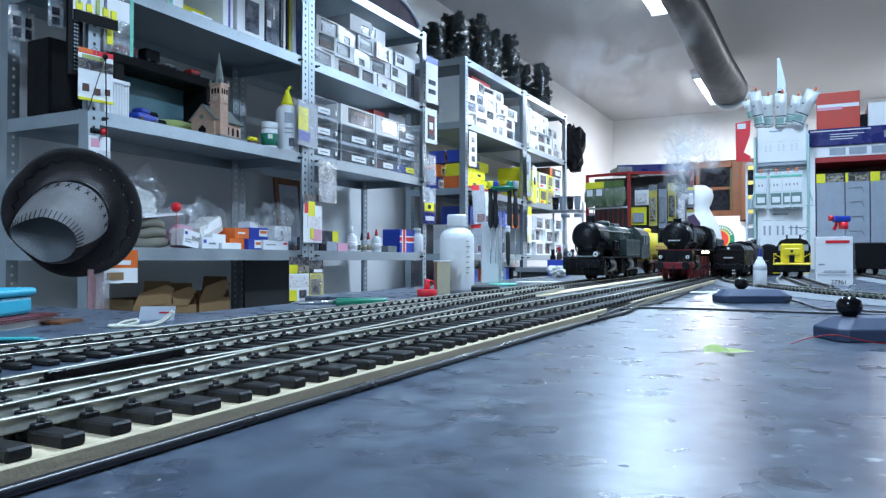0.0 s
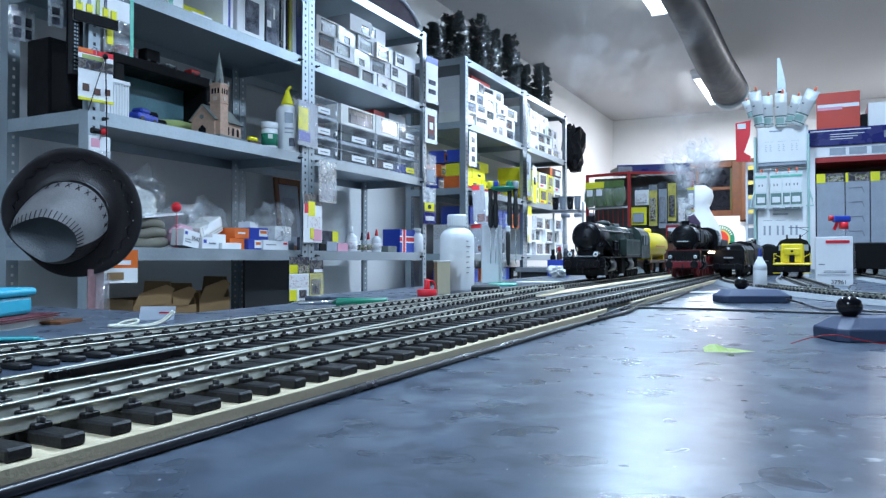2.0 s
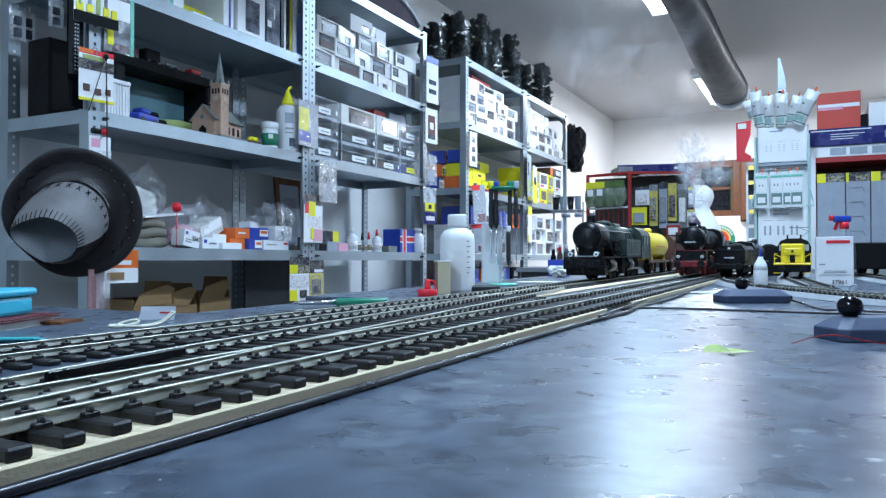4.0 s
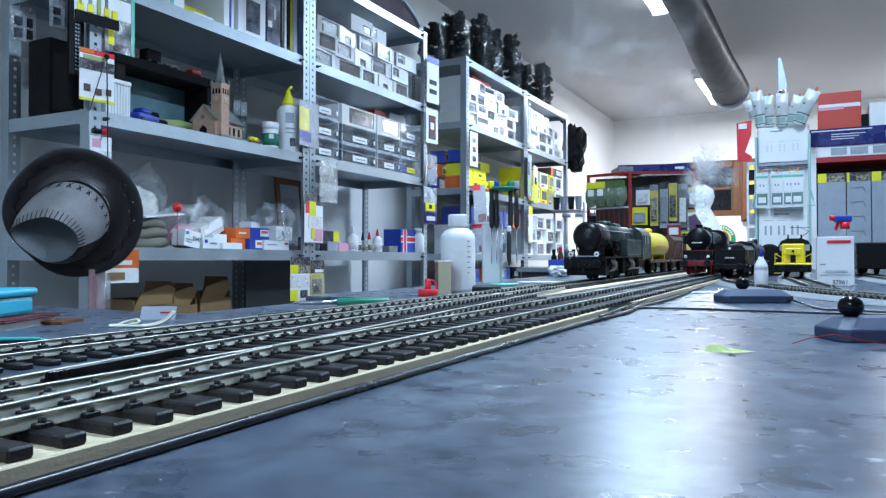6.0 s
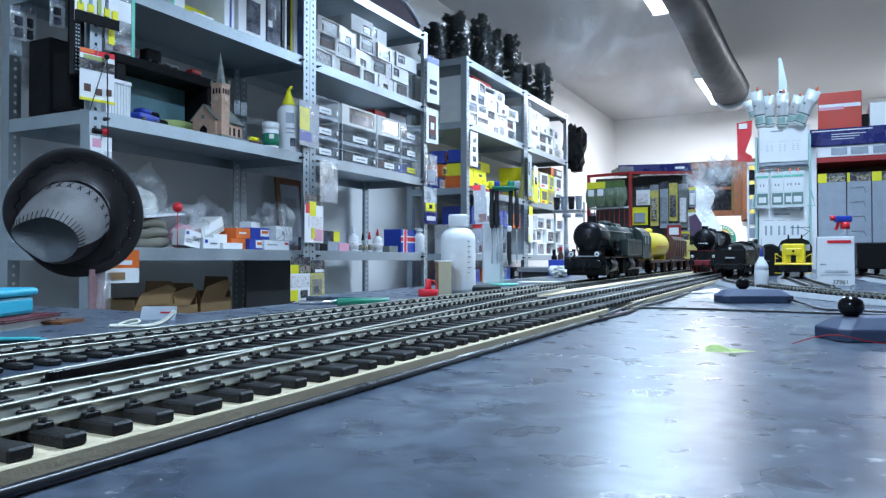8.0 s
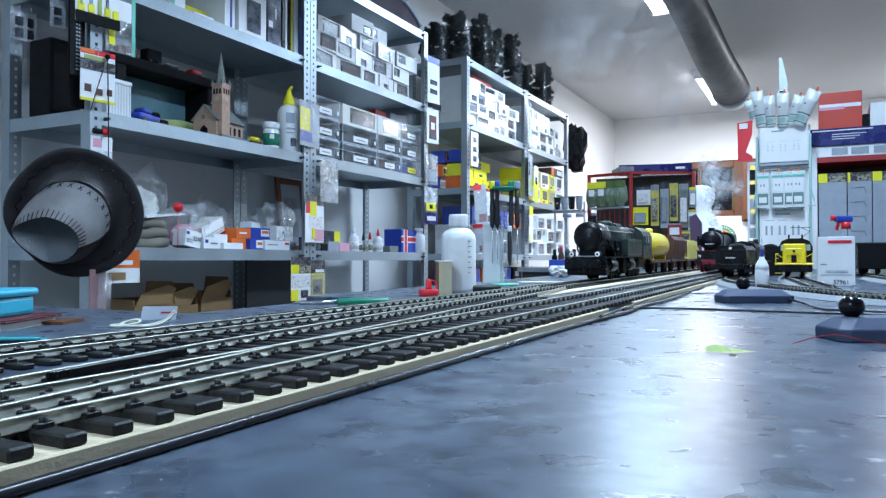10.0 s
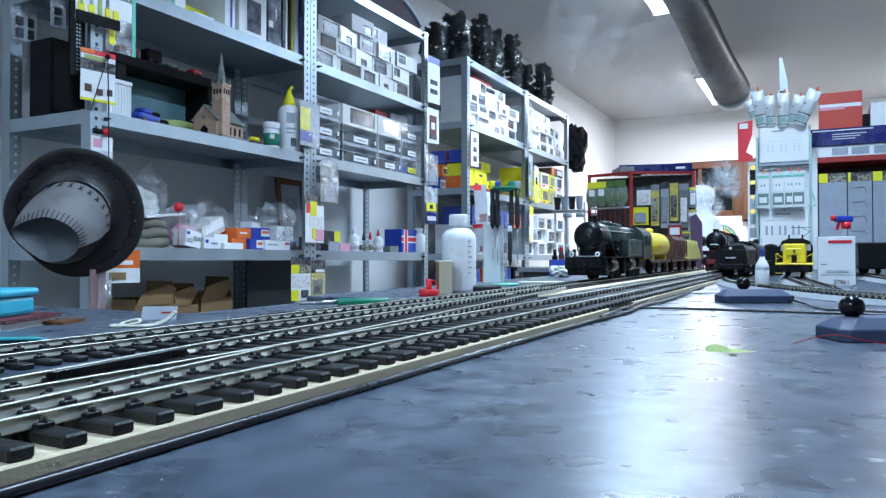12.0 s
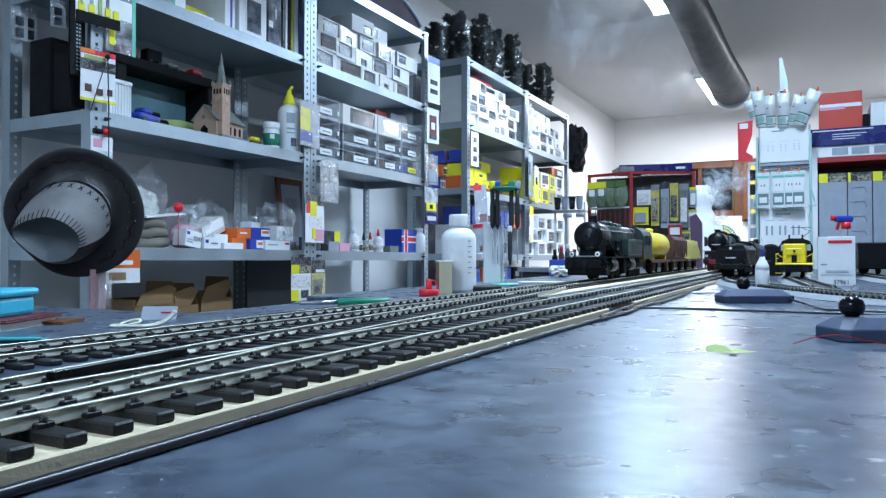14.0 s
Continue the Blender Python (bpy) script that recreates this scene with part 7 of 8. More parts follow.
        for row in range(2):
            window_box(4.0 + 0.26 * k, 4.24 + 0.26 * k, z + row * 0.09, z + row * 0.09 + 0.089, x=-1.93, look_=k + row)
    carton("parts_carton", "orange carton with a dark print", "box", 4.60, 4.73, z + 0.18, z + 0.27, "orange", x=-1.82, panels=(("photo", 0.1, 0.9, 0.2, 0.75),), depth=0.02)
    for col in range(4):
        for row in range(3):
            window_box(4.86 + 0.215 * col, 5.065 + 0.215 * col, z + row * 0.095, z + row * 0.095 + 0.094, x=-1.85 + 0.03 * ((col + row) % 2), look_=(col + row * 2) % 4)
    z = 0.575 + TOP
    for k in range(7):
        mat = ("blue", "orange", "blue", "matt_black", "blue", "card", "blue")[k]
        carton("parts_carton", "%s carton on the bottom shelf" % {"blue": "blue and white", "orange": "orange", "matt_black": "black", "card": "white"}[mat], "box", 3.92 + 0.255 * k, 4.14 + 0.255 * k, z, z + 0.29, mat, x=-1.86,
               panels=(("card", 0.2, 0.5, 0.6, 0.75), ("card", 0.2, 0.5, 0.8, 0.92), ("orange", 0.6, 0.9, 0.3, 0.5)))
    # packs on the posts
    hang_card("white pack with three round parts on the post", 3.83, 3.92, 1.50, 1.70, (("photo", 0.3, 0.75, 0.7, 0.85), ("photo", 0.3, 0.75, 0.42, 0.57), ("photo", 0.3, 0.75, 0.14, 0.3)), turn=-4)
    for k, (y, z0, z1, mat) in enumerate(((3.88, 1.17, 1.40, "sage"), (3.93, 1.17, 1.36, "card"), (3.90, 1.0, 1.17, "sage"))):
        hang_card("clear pack with red header hanging on the post", y, y + 0.13, z0, z1, (("redc", 0, 0.6, 0.86, 1), ("maroon", 0.3, 0.9, 0.05, 0.25), ("film", 0, 1, 0, 0.86)), base=mat, turn=-10 - 8 * k, lean=6)
    hang_card("tall grey pack on the middle post", 4.74, 4.87, 1.40, 1.69, (("meadow", 0.2, 0.8, 0.1, 0.4), ("photo", 0.1, 0.4, 0.5, 0.8)), base="sage")
    hang_card("yellow and white pack on the middle post", 4.86, 4.99, 1.36, 1.62, (("yellowc", 0.0, 1, 0.0, 0.6), ("photo", 0.2, 0.7, 0.5, 0.7)), base="card")
    hang_card("clear pack on the middle post", 4.75, 4.86, 1.74, 2.05, (("film", 0, 1, 0, 1), ("sage", 0.2, 0.8, 0.1, 0.7)), base="film")
    hang_card("white and yellow pack low on the middle post", 4.76, 4.88, 1.08, 1.33, (("yellowc", 0, 1, 0.75, 1), ("yellowc", 0, 0.3, 0, 0.2)), base="card")
    for k, (x, y, h, r) in enumerate(((-2.02, 3.833, 0.227, 0.057), (-1.95, 3.979, 0.338, 0.065), (-1.93, 4.293, 0.402, 0.058), (-1.98, 4.632, 0.421, 0.052), (-1.92, 4.826, 0.439, 0.052), (-1.97, 5.253, 0.327, 0.03), (-1.92, 5.471, 0.373, 0.058))):
        model_tree(x, y, 2.131, h, r, k + 1, "dark model fir tree in a clear plastic bag")
    t = thing("black_bag", "black bag hanging at the end of the shelving", "bag", pose(-1.82, 6.0, 1.70))
    part("bag", crumple(0.2, (0.45, 0.62, 1.0), 0.5, 21.0), M["matt_black"], t)
    part("strap", Shape().tube([(0, -0.1, 0.34), (-0.05, -0.2, 0.40), (-0.06, -0.24, 0.42)], 0.008, 6), M["matt_black"], t)
    part("flap", Shape().box(-0.02, 0.05, 0.08, 0.22, 0.22, 0.29, 0.012), M["brown"], t)


# ---- racks at the far end of the table ----
def pouch(x, y, z, w, h, rz=0.0, lean=0.0, cap="redc"):
    t = thing("glue_pouch", "white and green glue pouch with an orange tip", "pouch", pose(x, y, z, 0, lean, rz), "glue pouches")
    part("pouch", Shape().prism([(-w / 2, 0), (w / 2, 0), (w * 0.46, h * 0.55), (w * 0.5, h), (-w * 0.5, h), (-w * 0.46, h * 0.55)], -0.008, 0.004, "y"), M["pouchfilm"], t)
    part("label", Shape().box(-w * 0.4, w * 0.4, -0.0095, -0.008, h * 0.45, h * 0.8), M["card"], t, "white label")
    part("green_band", Shape().box(-w * 0.45, w * 0.45, -0.0098, -0.0081, h * 0.84, h * 0.9), M["mint"], t)
    part("green_box", Shape().box(-w * 0.42, w * 0.42, -0.0097, -0.0082, h * 0.08, h * 0.40), M["slategreen"], t)
    part("green_inlay", Shape().box(-w * 0.3, w * 0.3, -0.0108, -0.0097, h * 0.14, h * 0.30), M["card"], t)
    for k in range(2):
        part("print_dot", Shape().box(-w * 0.2 + k * w * 0.25, -w * 0.1 + k * w * 0.25, -0.0105, -0.0095, h * 0.6, h * 0.66), M["print"], t)
    part("tip", Shape().cyl(w * 0.16, h * 0.14, (w * 0.05, -0.002, h * 1.02), "z", 10, r2=w * 0.08), M["orangetip"], t)
    return t


def rolled_pouch(x, y, z, w, h, lean):
    """A full pouch, round below and pressed flat towards its crimped top."""
    t = thing("glue_pouch", "white and green rolled glue pouch with an orange tip", "pouch", pose(x, y, z, 0, lean, 0), "glue pouches")
    bm = bmesh.new()
    rings, n = [], 20
    for q, a, b in ((0.0, 0.40, 0.30), (0.05, 0.47, 0.36), (0.5, 0.50, 0.34), (0.8, 0.52, 0.20), (0.93, 0.53, 0.07), (1.0, 0.53, 0.06)):
        rings.append([bm.verts.new((w * a * math.cos(2 * math.pi * i / n), w * b * math.sin(2 * math.pi * i / n), q * h)) for i in range(n)])
    for p, q in zip(rings, rings[1:]):
        for i in range(n):
            bm.faces.new((p[i], p[(i + 1) % n], q[(i + 1) % n], q[i])).smooth = True
    bm.faces.new(rings[0][::-1])
    bm.faces.new(rings[-1])
    s = Shape()
    s._take(bm)
    part("pouch", s, M["pouchfilm"], t)

    def patch(name, a0, a1, z0, z1, mat, grow=0.51, label=""):
        pts = [radians(a0 + (a1 - a0) * i / 6) for i in range(7)]
        o = bmesh.new()
        lo = [o.verts.new((w * grow * math.cos(a), w * 0.375 * math.sin(a), z0 * h)) for a in pts]
        hi = [o.verts.new((w * (grow + 0.01) * math.cos(a), w * 0.365 * math.sin(a), z1 * h)) for a in pts]
        for i in range(6):
            o.faces.new((lo[i], lo[i + 1], hi[i + 1], hi[i]))
        bmesh.ops.solidify(o, geom=o.faces[:], thickness=0.0006)
        sh = Shape()
        sh._take(o)
        part(name, sh, M[mat], t, label)

    patch("label", 200, 340, 0.34, 0.72, "card", 0.505, "white label")
    patch("green_band", 195, 345, 0.30, 0.335, "slategreen")
    patch("green_band", 195, 345, 0.06, 0.09, "slategreen")
    patch("green_box", 215, 300, 0.11, 0.27, "palegreen")
    patch("print_dot", 225, 250, 0.56, 0.60, "print", 0.52)
    part("tip", Shape().cyl(w * 0.13, h * 0.12, (w * 0.12, 0, h * 1.04), "z", 10, r2=w * 0.08), M["orangetip"], t, "orange cap")


M["dark_fill"] = material("dark_fill_sheet", (0.055, 0.05, 0.045), 0.7, vary=0.4, scale=30)
M["pouchfilm"] = material("pouch_film", (0.74, 0.80, 0.80), 0.3, vary=0.08, scale=60)
M["slategreen"] = material("grey_green_print", (0.14, 0.24, 0.22), 0.45, vary=0.1)
M["orangetip"] = material("orange_cap", (0.75, 0.16, 0.08), 0.4)
M["palegreen"] = material("pale_green_plastic", (0.40, 0.62, 0.58), 0.35, vary=0.06)
M["orangered"] = material("orange_red_card", (0.58, 0.045, 0.02), 0.4, vary=0.06)


def display_stand():
    y = 3.0
    t = thing("display_stand", "white glue display stand with hanging pouches and printed sheets", "display stand", pose(-0.112, y, 0.9185))
    part("back_panel", Shape().box(-0.088, 0.088, 0.03, 0.036, 0, 0.54, 0.001), M["card"], t)
    part("header", Shape().box(-0.082, 0.082, -0.005, 0.001, 0.402, 0.532, 0.001), M["card"], t, "white printed header")
    part("header_line", Shape().box(-0.042, 0.0, -0.0062, -0.005, 0.515, 0.520), M["sage"], t)
    part("header_fold", Shape().box(-0.082, 0.082, -0.004, 0.025, 0.389, 0.400, 0.001), M["sage"], t)
    part("price_sheet", Shape().box(-0.084, 0.08, -0.004, 0.0, 0.085, 0.222, 0.0006), M["card"], t, "white price sheet with columns")
    part("sheet_line", Shape().box(-0.032, 0.02, -0.0052, -0.004, 0.205, 0.211), M["sage"], t)
    for k in range(3):
        x = -0.066 + 0.045 * k
        part("column_line", Shape().box(x, x + 0.032, -0.005, -0.004, 0.184, 0.1855), M["sage"], t)
        for dx in (0.002, 0.02):
            part("column_print", Shape().box(x + dx, x + dx + 0.007, -0.005, -0.004, 0.13, 0.165), M["sage"], t)
        hx = -0.058 + 0.044 * k
        part("header_column", Shape().box(hx, hx + 0.028, -0.0058, -0.005, 0.478, 0.4792), M["faint"], t, "faint line of print")
        for dx in (0.001, 0.017):
            for j in range(4):
                part("header_mark", Shape().box(hx + dx, hx + dx + 0.007 - 0.002 * (j % 2), -0.0058, -0.005, 0.443 + 0.007 * j, 0.4462 + 0.007 * j), M["faint"], t)
    for x in (-0.092, 0.088):
        part("side_rail", Shape().box(x - 0.004, x + 0.004, -0.01, 0.036, 0, 0.50, 0.001), M["palegreen"], t)
        part("arm", Shape().tube([(x, -0.01, 0.30), (x * 1.12, -0.02, 0.26), (x * 1.18, -0.02, 0.235), (x * 0.9, -0.02, 0.235)], 0.003, 6), M["palegreen"], t)
    part("peg_row", Shape().tube([(-0.085, -0.012, 0.375), (0.085, -0.012, 0.375)], 0.002, 6), M["chrome"], t)
    for k, x in enumerate((-0.182, -0.131, -0.090, -0.064)):
        pouch(x, y - 0.025 - 0.004 * k, 1.149, 0.043, 0.132)
        hang = thing("price_tag", "small grey price tag under a pouch", "tag", pose(x, y - 0.03 - 0.004 * k, 1.142), "price tags")
        part("tag", Shape().box(-0.012, 0.012, -0.001, 0.001, 0, 0.008), M["print"], hang)
    for k, (x, z, lean, h, w) in enumerate(((-0.2138, 1.4959, -18.7, 0.0709, 0.026), (-0.1859, 1.4563, -7.4, 0.141, 0.04), (-0.1554, 1.4538, -2.3, 0.1196, 0.034), (-0.1143, 1.4475, 0.4, 0.1295, 0.04), (-0.0864, 1.4564, 15.1, 0.1088, 0.034), (-0.0613, 1.4501, 24.3, 0.1356, 0.044))):
        rolled_pouch(x, y + 0.012 - 0.006 * k, z, w, h, lean)
    t = thing("spatula", "grey blade standing in the display stand", "spatula", pose(-0.1148, y + 0.03, 1.458))
    zt = 0.2591
    part("blade", Shape().prism([(-0.012, 0.135), (0.016, 0.135), (0.016, 0.165), (-0.003, zt), (-0.012, zt)], -0.0015, 0.0015, "y"), M["galv"], t)
    part("ferrule", Shape().box(-0.016, 0.016, -0.009, 0.009, 0.112, 0.137, 0.004, seg=2), M["white"], t)
    part("ferrule_window", Shape().box(-0.011, 0.010, -0.0105, -0.008, 0.121, 0.133, 0.0008), M["night"], t, "dark window in the cap")
    part("handle", Shape().box(-0.012, 0.012, -0.006, 0.006, 0.0, 0.112, 0.003), M["white"], t)
    t = thing("red_figure_sign", "red boot-shaped cardboard sign with white panel", "sign", pose(-0.222, y + 0.02, 1.333))
    part("sheet", Shape().prism([(-0.05, 0.0), (0.0, 0.0), (0.002, 0.018), (-0.022, 0.035), (0.0, 0.10), (0.002, 0.155), (-0.052, 0.148)], -0.002, 0.002, "y"), M["redc"], t)
    part("white_panel", Shape().box(-0.045, -0.015, -0.004, -0.002, 0.125, 0.145), M["card"], t)
    t = thing("wire_rack", "white slatted rack beside the display stand", "rack", pose(-0.225, y + 0.06, 0.9185))
    part("frame", Shape().box(-0.018, -0.010, 0, 0.02, 0, 0.415, 0.001).box(0.010, 0.018, 0, 0.02, 0, 0.415, 0.001).box(-0.010, 0.010, 0, 0.02, 0.405, 0.415), M["white"], t)
    for k in range(7):
        part("insert", Shape().box(-0.010, 0.010, 0.004, 0.014, 0.345 - k * 0.056, 0.385 - k * 0.056), M["night" if k < 2 else "sage"], t)


def right_shelf():
    y = 3.2
    u = thing("table_shelf", "low shelf of pale board on the far table", "shelf", pose(0, y, 0.92))
    part("board", Shape().box(-0.03, 0.9, 0.0, 0.24, 0.413, 0.433, 0.001), M["redframe"], u)
    part("board", Shape().box(-0.03, 0.9, 0.0, 0.24, 0.081, 0.101, 0.001), M["maroon"], u)
    part("side_panel", Shape().box(-0.05, -0.002, -0.006, 0.24, 0, 0.45, 0.001), M["card"], u)
    part("side_panel", Shape().box(0.9, 0.915, 0.0, 0.24, 0, 0.45, 0.001), M["card"], u)
    part("back_panel", Shape().box(-0.03, 0.9, 0.232, 0.24, 0.101, 0.413), M["brown"], u)

    def flat(name, label, x0, x1, z0, z1, mat, panels=(), depth=0.2, dy=0.0, cat="box"):
        t = thing(name, label, cat, pose(x0, y + dy, z0))
        w, h = x1 - x0, z1 - z0
        part("carton", Shape().box(0, w, 0, depth, 0, h, 0.0012), M[mat], t)
        for i, (pm, a, b, c, d) in enumerate(panels):
            part("panel", Shape().box(a * w, b * w, -0.0008 - 0.0005 * i, 0.001, c * h, d * h), M[pm], t)
        return t

    flat("device_carton", "long white carton with pale grey panels", -0.03, 0.36, 1.3535, 1.396, "card", (("sage", 0.2, 0.34, 0.15, 0.8), ("sage", 0.37, 0.52, 0.15, 0.8), ("sage", 0.56, 0.7, 0.15, 0.8)))
    flat("device_carton", "long dark blue carton with white lines of print", -0.027, 0.40, 1.3965, 1.462, "navy", (("card", 0.02, 0.5, 0.84, 0.9), ("card", 0.18, 0.45, 0.62, 0.66), ("card", 0.18, 0.4, 0.48, 0.52), ("card", 0.18, 0.36, 0.34, 0.38), ("print", 0.6, 0.8, 0.3, 0.7)), dy=-0.01)
    flat("parts_carton", "orange-red carton with a white swoosh band", 0.004, 0.152, 1.4625, 1.602, "orangered", (("card", 0.02, 0.98, 0.58, 0.68), ("pink", 0.02, 0.6, 0.52, 0.6)))
    flat("parts_carton", "white carton on the shelf top", 0.178, 0.32, 1.4625, 1.552, "card")
    flat("parts_carton", "black carton between others", 0.153, 0.176, 1.4625, 1.51, "matt_black")
    for k, (x0, x1) in enumerate(((0.002, 0.098), (0.101, 0.181), (0.184, 0.28), (0.283, 0.38), (0.384, 0.48))):
        t = flat("blister_pack", "tall grey blister pack with yellow and black header", x0, x1, 1.0215, 1.29, "sage", (("litho_dark", 0.0, 1.0, 0.875, 1.0), ("yellowc", 0.0, 0.32 if k % 2 == 0 else 0.12, 0.865, 1.0), ("litho", 0.4, 0.95, 0.88, 0.96)), depth=0.03, cat="pack")
        if k % 2:
            for j in range(4):
                part("slot_edge", Shape().tube([(0.012, -0.0008, 0.21 - j * 0.055), (0.055, -0.002, 0.212 - j * 0.055), (0.062, -0.002, 0.19 - j * 0.055)], 0.0018, 6), M["print"], t)
    for k in range(3):
        flat("blister_pack", "grey blister pack with yellow header under the shelf", 0.175 + 0.1 * k, 0.265 + 0.1 * k, 0.9215, 0.995, "sage", (("photo", 0, 1, 0.75, 1), ("yellowc", 0, 0.5, 0.6, 0.98)), depth=0.04, cat="pack")
    flat("parts_carton", "dark red carton under the shelf", 0.03, 0.16, 0.9215, 0.99, "maroon", (("card", 0.1, 0.4, 0.6, 0.8),))


def red_rack():
    y = 3.35
    t = thing("red_rack", "red metal rack hung with scatter bags and packs", "rack", pose(0, y, 0.922))
    for x, dy in ((-0.965, 0.06), (-0.755, 0.0), (-0.50, 0.12)):
        part("post", Shape().box(x - 0.007, x + 0.007, dy - 0.007, dy + 0.007, 0, 0.437, 0.001), M["redframe"], t)
    part("top_bar", Shape().sweep([(-0.006, -0.006), (0.006, -0.006), (0.006, 0.006), (-0.006, 0.006)], [(-0.965, 0.06, 0.43), (-0.755, 0.0, 0.43)]), M["redframe"], t)
    part("top_bar", Shape().sweep([(-0.006, -0.006), (0.006, -0.006), (0.006, 0.006), (-0.006, 0.006)], [(-0.755, 0.0, 0.43), (-0.50, 0.12, 0.43)]), M["redframe"], t)
    part("shelf_edge", Shape().sweep([(-0.006, -0.004), (0.006, -0.004), (0.006, 0.004), (-0.006, 0.004)], [(-0.965, 0.06, 0.275), (-0.755, 0.0, 0.275)]), M["card"], t)
    for k in range(9):
        a = k / 8
        part("wire", Shape().tube([(-0.96 + 0.2 * a, 0.06 - 0.06 * a, 0.27), (-0.96 + 0.2 * a, 0.06 - 0.06 * a, 0.08)], 0.0018, 5), M["redframe"], t)
    # plain dark sheet added to cover the white wall where clutter is missing
    part("back_panel", Shape().box(-0.955, -0.5, 0.15, 0.156, 0.0, 0.425), M["dark_fill"], t, "plain dark sheet added in place of clutter")
    for k in range(4):
        a = 0.1 + k * 0.24
        b = thing("scatter_bag", "clear bag of green scatter with yellow header", "bag", pose(-0.96 + 0.2 * a, y + 0.03 - 0.06 * a, 1.202, 0, 0, 5), "scatter bags")
        part("content", crumple(0.040, (0.72, 0.35, 1.35), 0.2, k * 3.3), M["olive"], b)
        part("header", Shape().box(-0.022, 0.022, -0.016, -0.013, 0.085, 0.115), M["yellowc" if k in (0, 1) else "olive"], b)
        part("label", Shape().box(-0.014, 0.012, -0.019, -0.016, 0.05, 0.08), M["card" if k < 2 else "crystal"], b)
        part("film", crumple(0.04, (0.8, 0.42, 1.5), 0.15, k * 5.1), M["film"], b)
    packs = [(-0.735, 0.062, 1.205, 1.285, "card", "print"), (-0.752, 0.07, 1.115, 1.195, "yellowc", "sage"), (-0.672, 0.036, 1.11, 1.295, "canvas", "sage"), (-0.632, 0.036, 1.10, 1.305, "sage", "print"),
             (-0.592, 0.036, 1.13, 1.30, "canvas", "sage"), (-0.552, 0.04, 1.10, 1.295, "slate", "olive"), (-0.51, 0.03, 1.19, 1.28, "sage", "card"), (-0.515, 0.036, 1.09, 1.18, "card", "sage"), (-0.60, 0.06, 1.06, 1.12, "redframe", "card"), (-0.55, 0.05, 1.04, 1.09, "yellowc", "photo")]
    for k, (x, w, z0, z1, mat, inner) in enumerate(packs):
        b = thing("blister_pack", "%s blister pack hanging on the red rack" % {"card": "white", "yellowc": "yellow", "canvas": "brown card", "sage": "grey", "slate": "dark", "redframe": "red"}[mat], "pack", pose(x, y + 0.02 + 0.3 * abs(x + 0.755) * 0.45 - 0.004 * (k % 3), z0), "packs on the rack")
        part("card", Shape().box(0, w, 0, 0.003, 0, z1 - z0), M[mat], b)
        part("blister", Shape().box(w * 0.15, w * 0.85, -0.012, 0, (z1 - z0) * 0.12, (z1 - z0) * 0.68, 0.003), M[("litho_white", inner, "litho", inner, "litho_dark")[k % 5]], b)
        part("header", Shape().box(0.0, w, -0.0012, 0, (z1 - z0) * 0.86, z1 - z0), M["yellowc" if k in (1, 6) else ("photo", "canvas", "print")[k % 3]], b)
        part("hook", Shape().tube([(w / 2, 0.06, z1 - z0), (w / 2, -0.01, z1 - z0)], 0.0015, 5), M["chrome"], b)
    t = thing("device_carton", "dark blue flat carton lying on the red rack", "box", pose(-0.815, y + 0.02, 1.3585, 0, 0, 14))
    part("carton", Shape().box(0, 0.32, 0, 0.16, 0, 0.034, 0.001), M["navy"], t)
    part("panel", Shape().box(0.25, 0.29, -0.001, 0, 0.01, 0.02), M["card"], t)
    t = thing("device_carton", "grey flat carton leaning on a blue one", "box", pose(-0.83, y + 0.05, 1.3585, 0, 0, 28))
    part("carton", Shape().box(0, 0.13, -0.05, 0.1, 0, 0.026, 0.001), M["print"], t)
    t = thing("side_counter", "plain grey counter carrying the red rack", "counter", pose(0, 0, 0))
    part("top", Shape().box(-1.25, -0.48, 3.2, 3.9, 0.90, 0.921, 0.002), M["print"], t)
    part("body", Shape().box(-1.23, -0.72, 3.22, 3.88, 0, 0.90), M["charcoal"], t)
    for k, (x, w, h, mat) in enumerate(((-1.05, 0.10, 0.09, "sage"), (-0.95, 0.10, 0.075, "brown"), (-0.84, 0.1, 0.11, "redframe"), (-0.73, 0.1, 0.1, "photo"), (-0.62, 0.1, 0.09, "matt_black"))):
        carton("parts_carton", "%s carton under the red rack" % {"sage": "grey", "brown": "brown", "redframe": "red", "photo": "dark", "matt_black": "black"}[mat], "box", 3.55, 3.65, 0.9215, 0.9215 + h + 0.05, mat, x=x + w, depth=w - 0.005)
    # wire shelf with cups beside the rack
    t = thing("wire_shelf", "small wire shelf beside the red rack", "shelf", pose(-1.055, y + 0.04, 0.922))
    part("tray", Shape().box(-0.075, 0.075, -0.06, 0.06, 0.262, 0.268, 0.001), M["print"], t)
    for k in range(9):
        part("wire", Shape().cyl(0.0015, 0.12, (-0.07 + 0.0175 * k, 0, 0.272), "y", 6), M["galv"], t)
    for x in (-0.072, 0.072):
        part("upright", Shape().box(x - 0.004, x + 0.004, -0.004, 0.004, 0, 0.31), M["paper"], t)
    for k in range(4):
        c = thing("cup", "grey-blue plastic cup on the wire shelf", "cup", pose(-1.11 + 0.036 * k, y + 0.02, 1.1955), "cups")
        part("bowl", Shape().lathe([(0.012, 0), (0.013, 0.002), (0.017, 0.06), (0.0165, 0.06), (0.012, 0.004)], seg=16), M["sage" if k % 2 else "night"], c)
        part("rim", Shape().lathe([(0.0165, 0.058), (0.0185, 0.058), (0.0185, 0.062), (0.0165, 0.062)], seg=16), M["galv"], c)
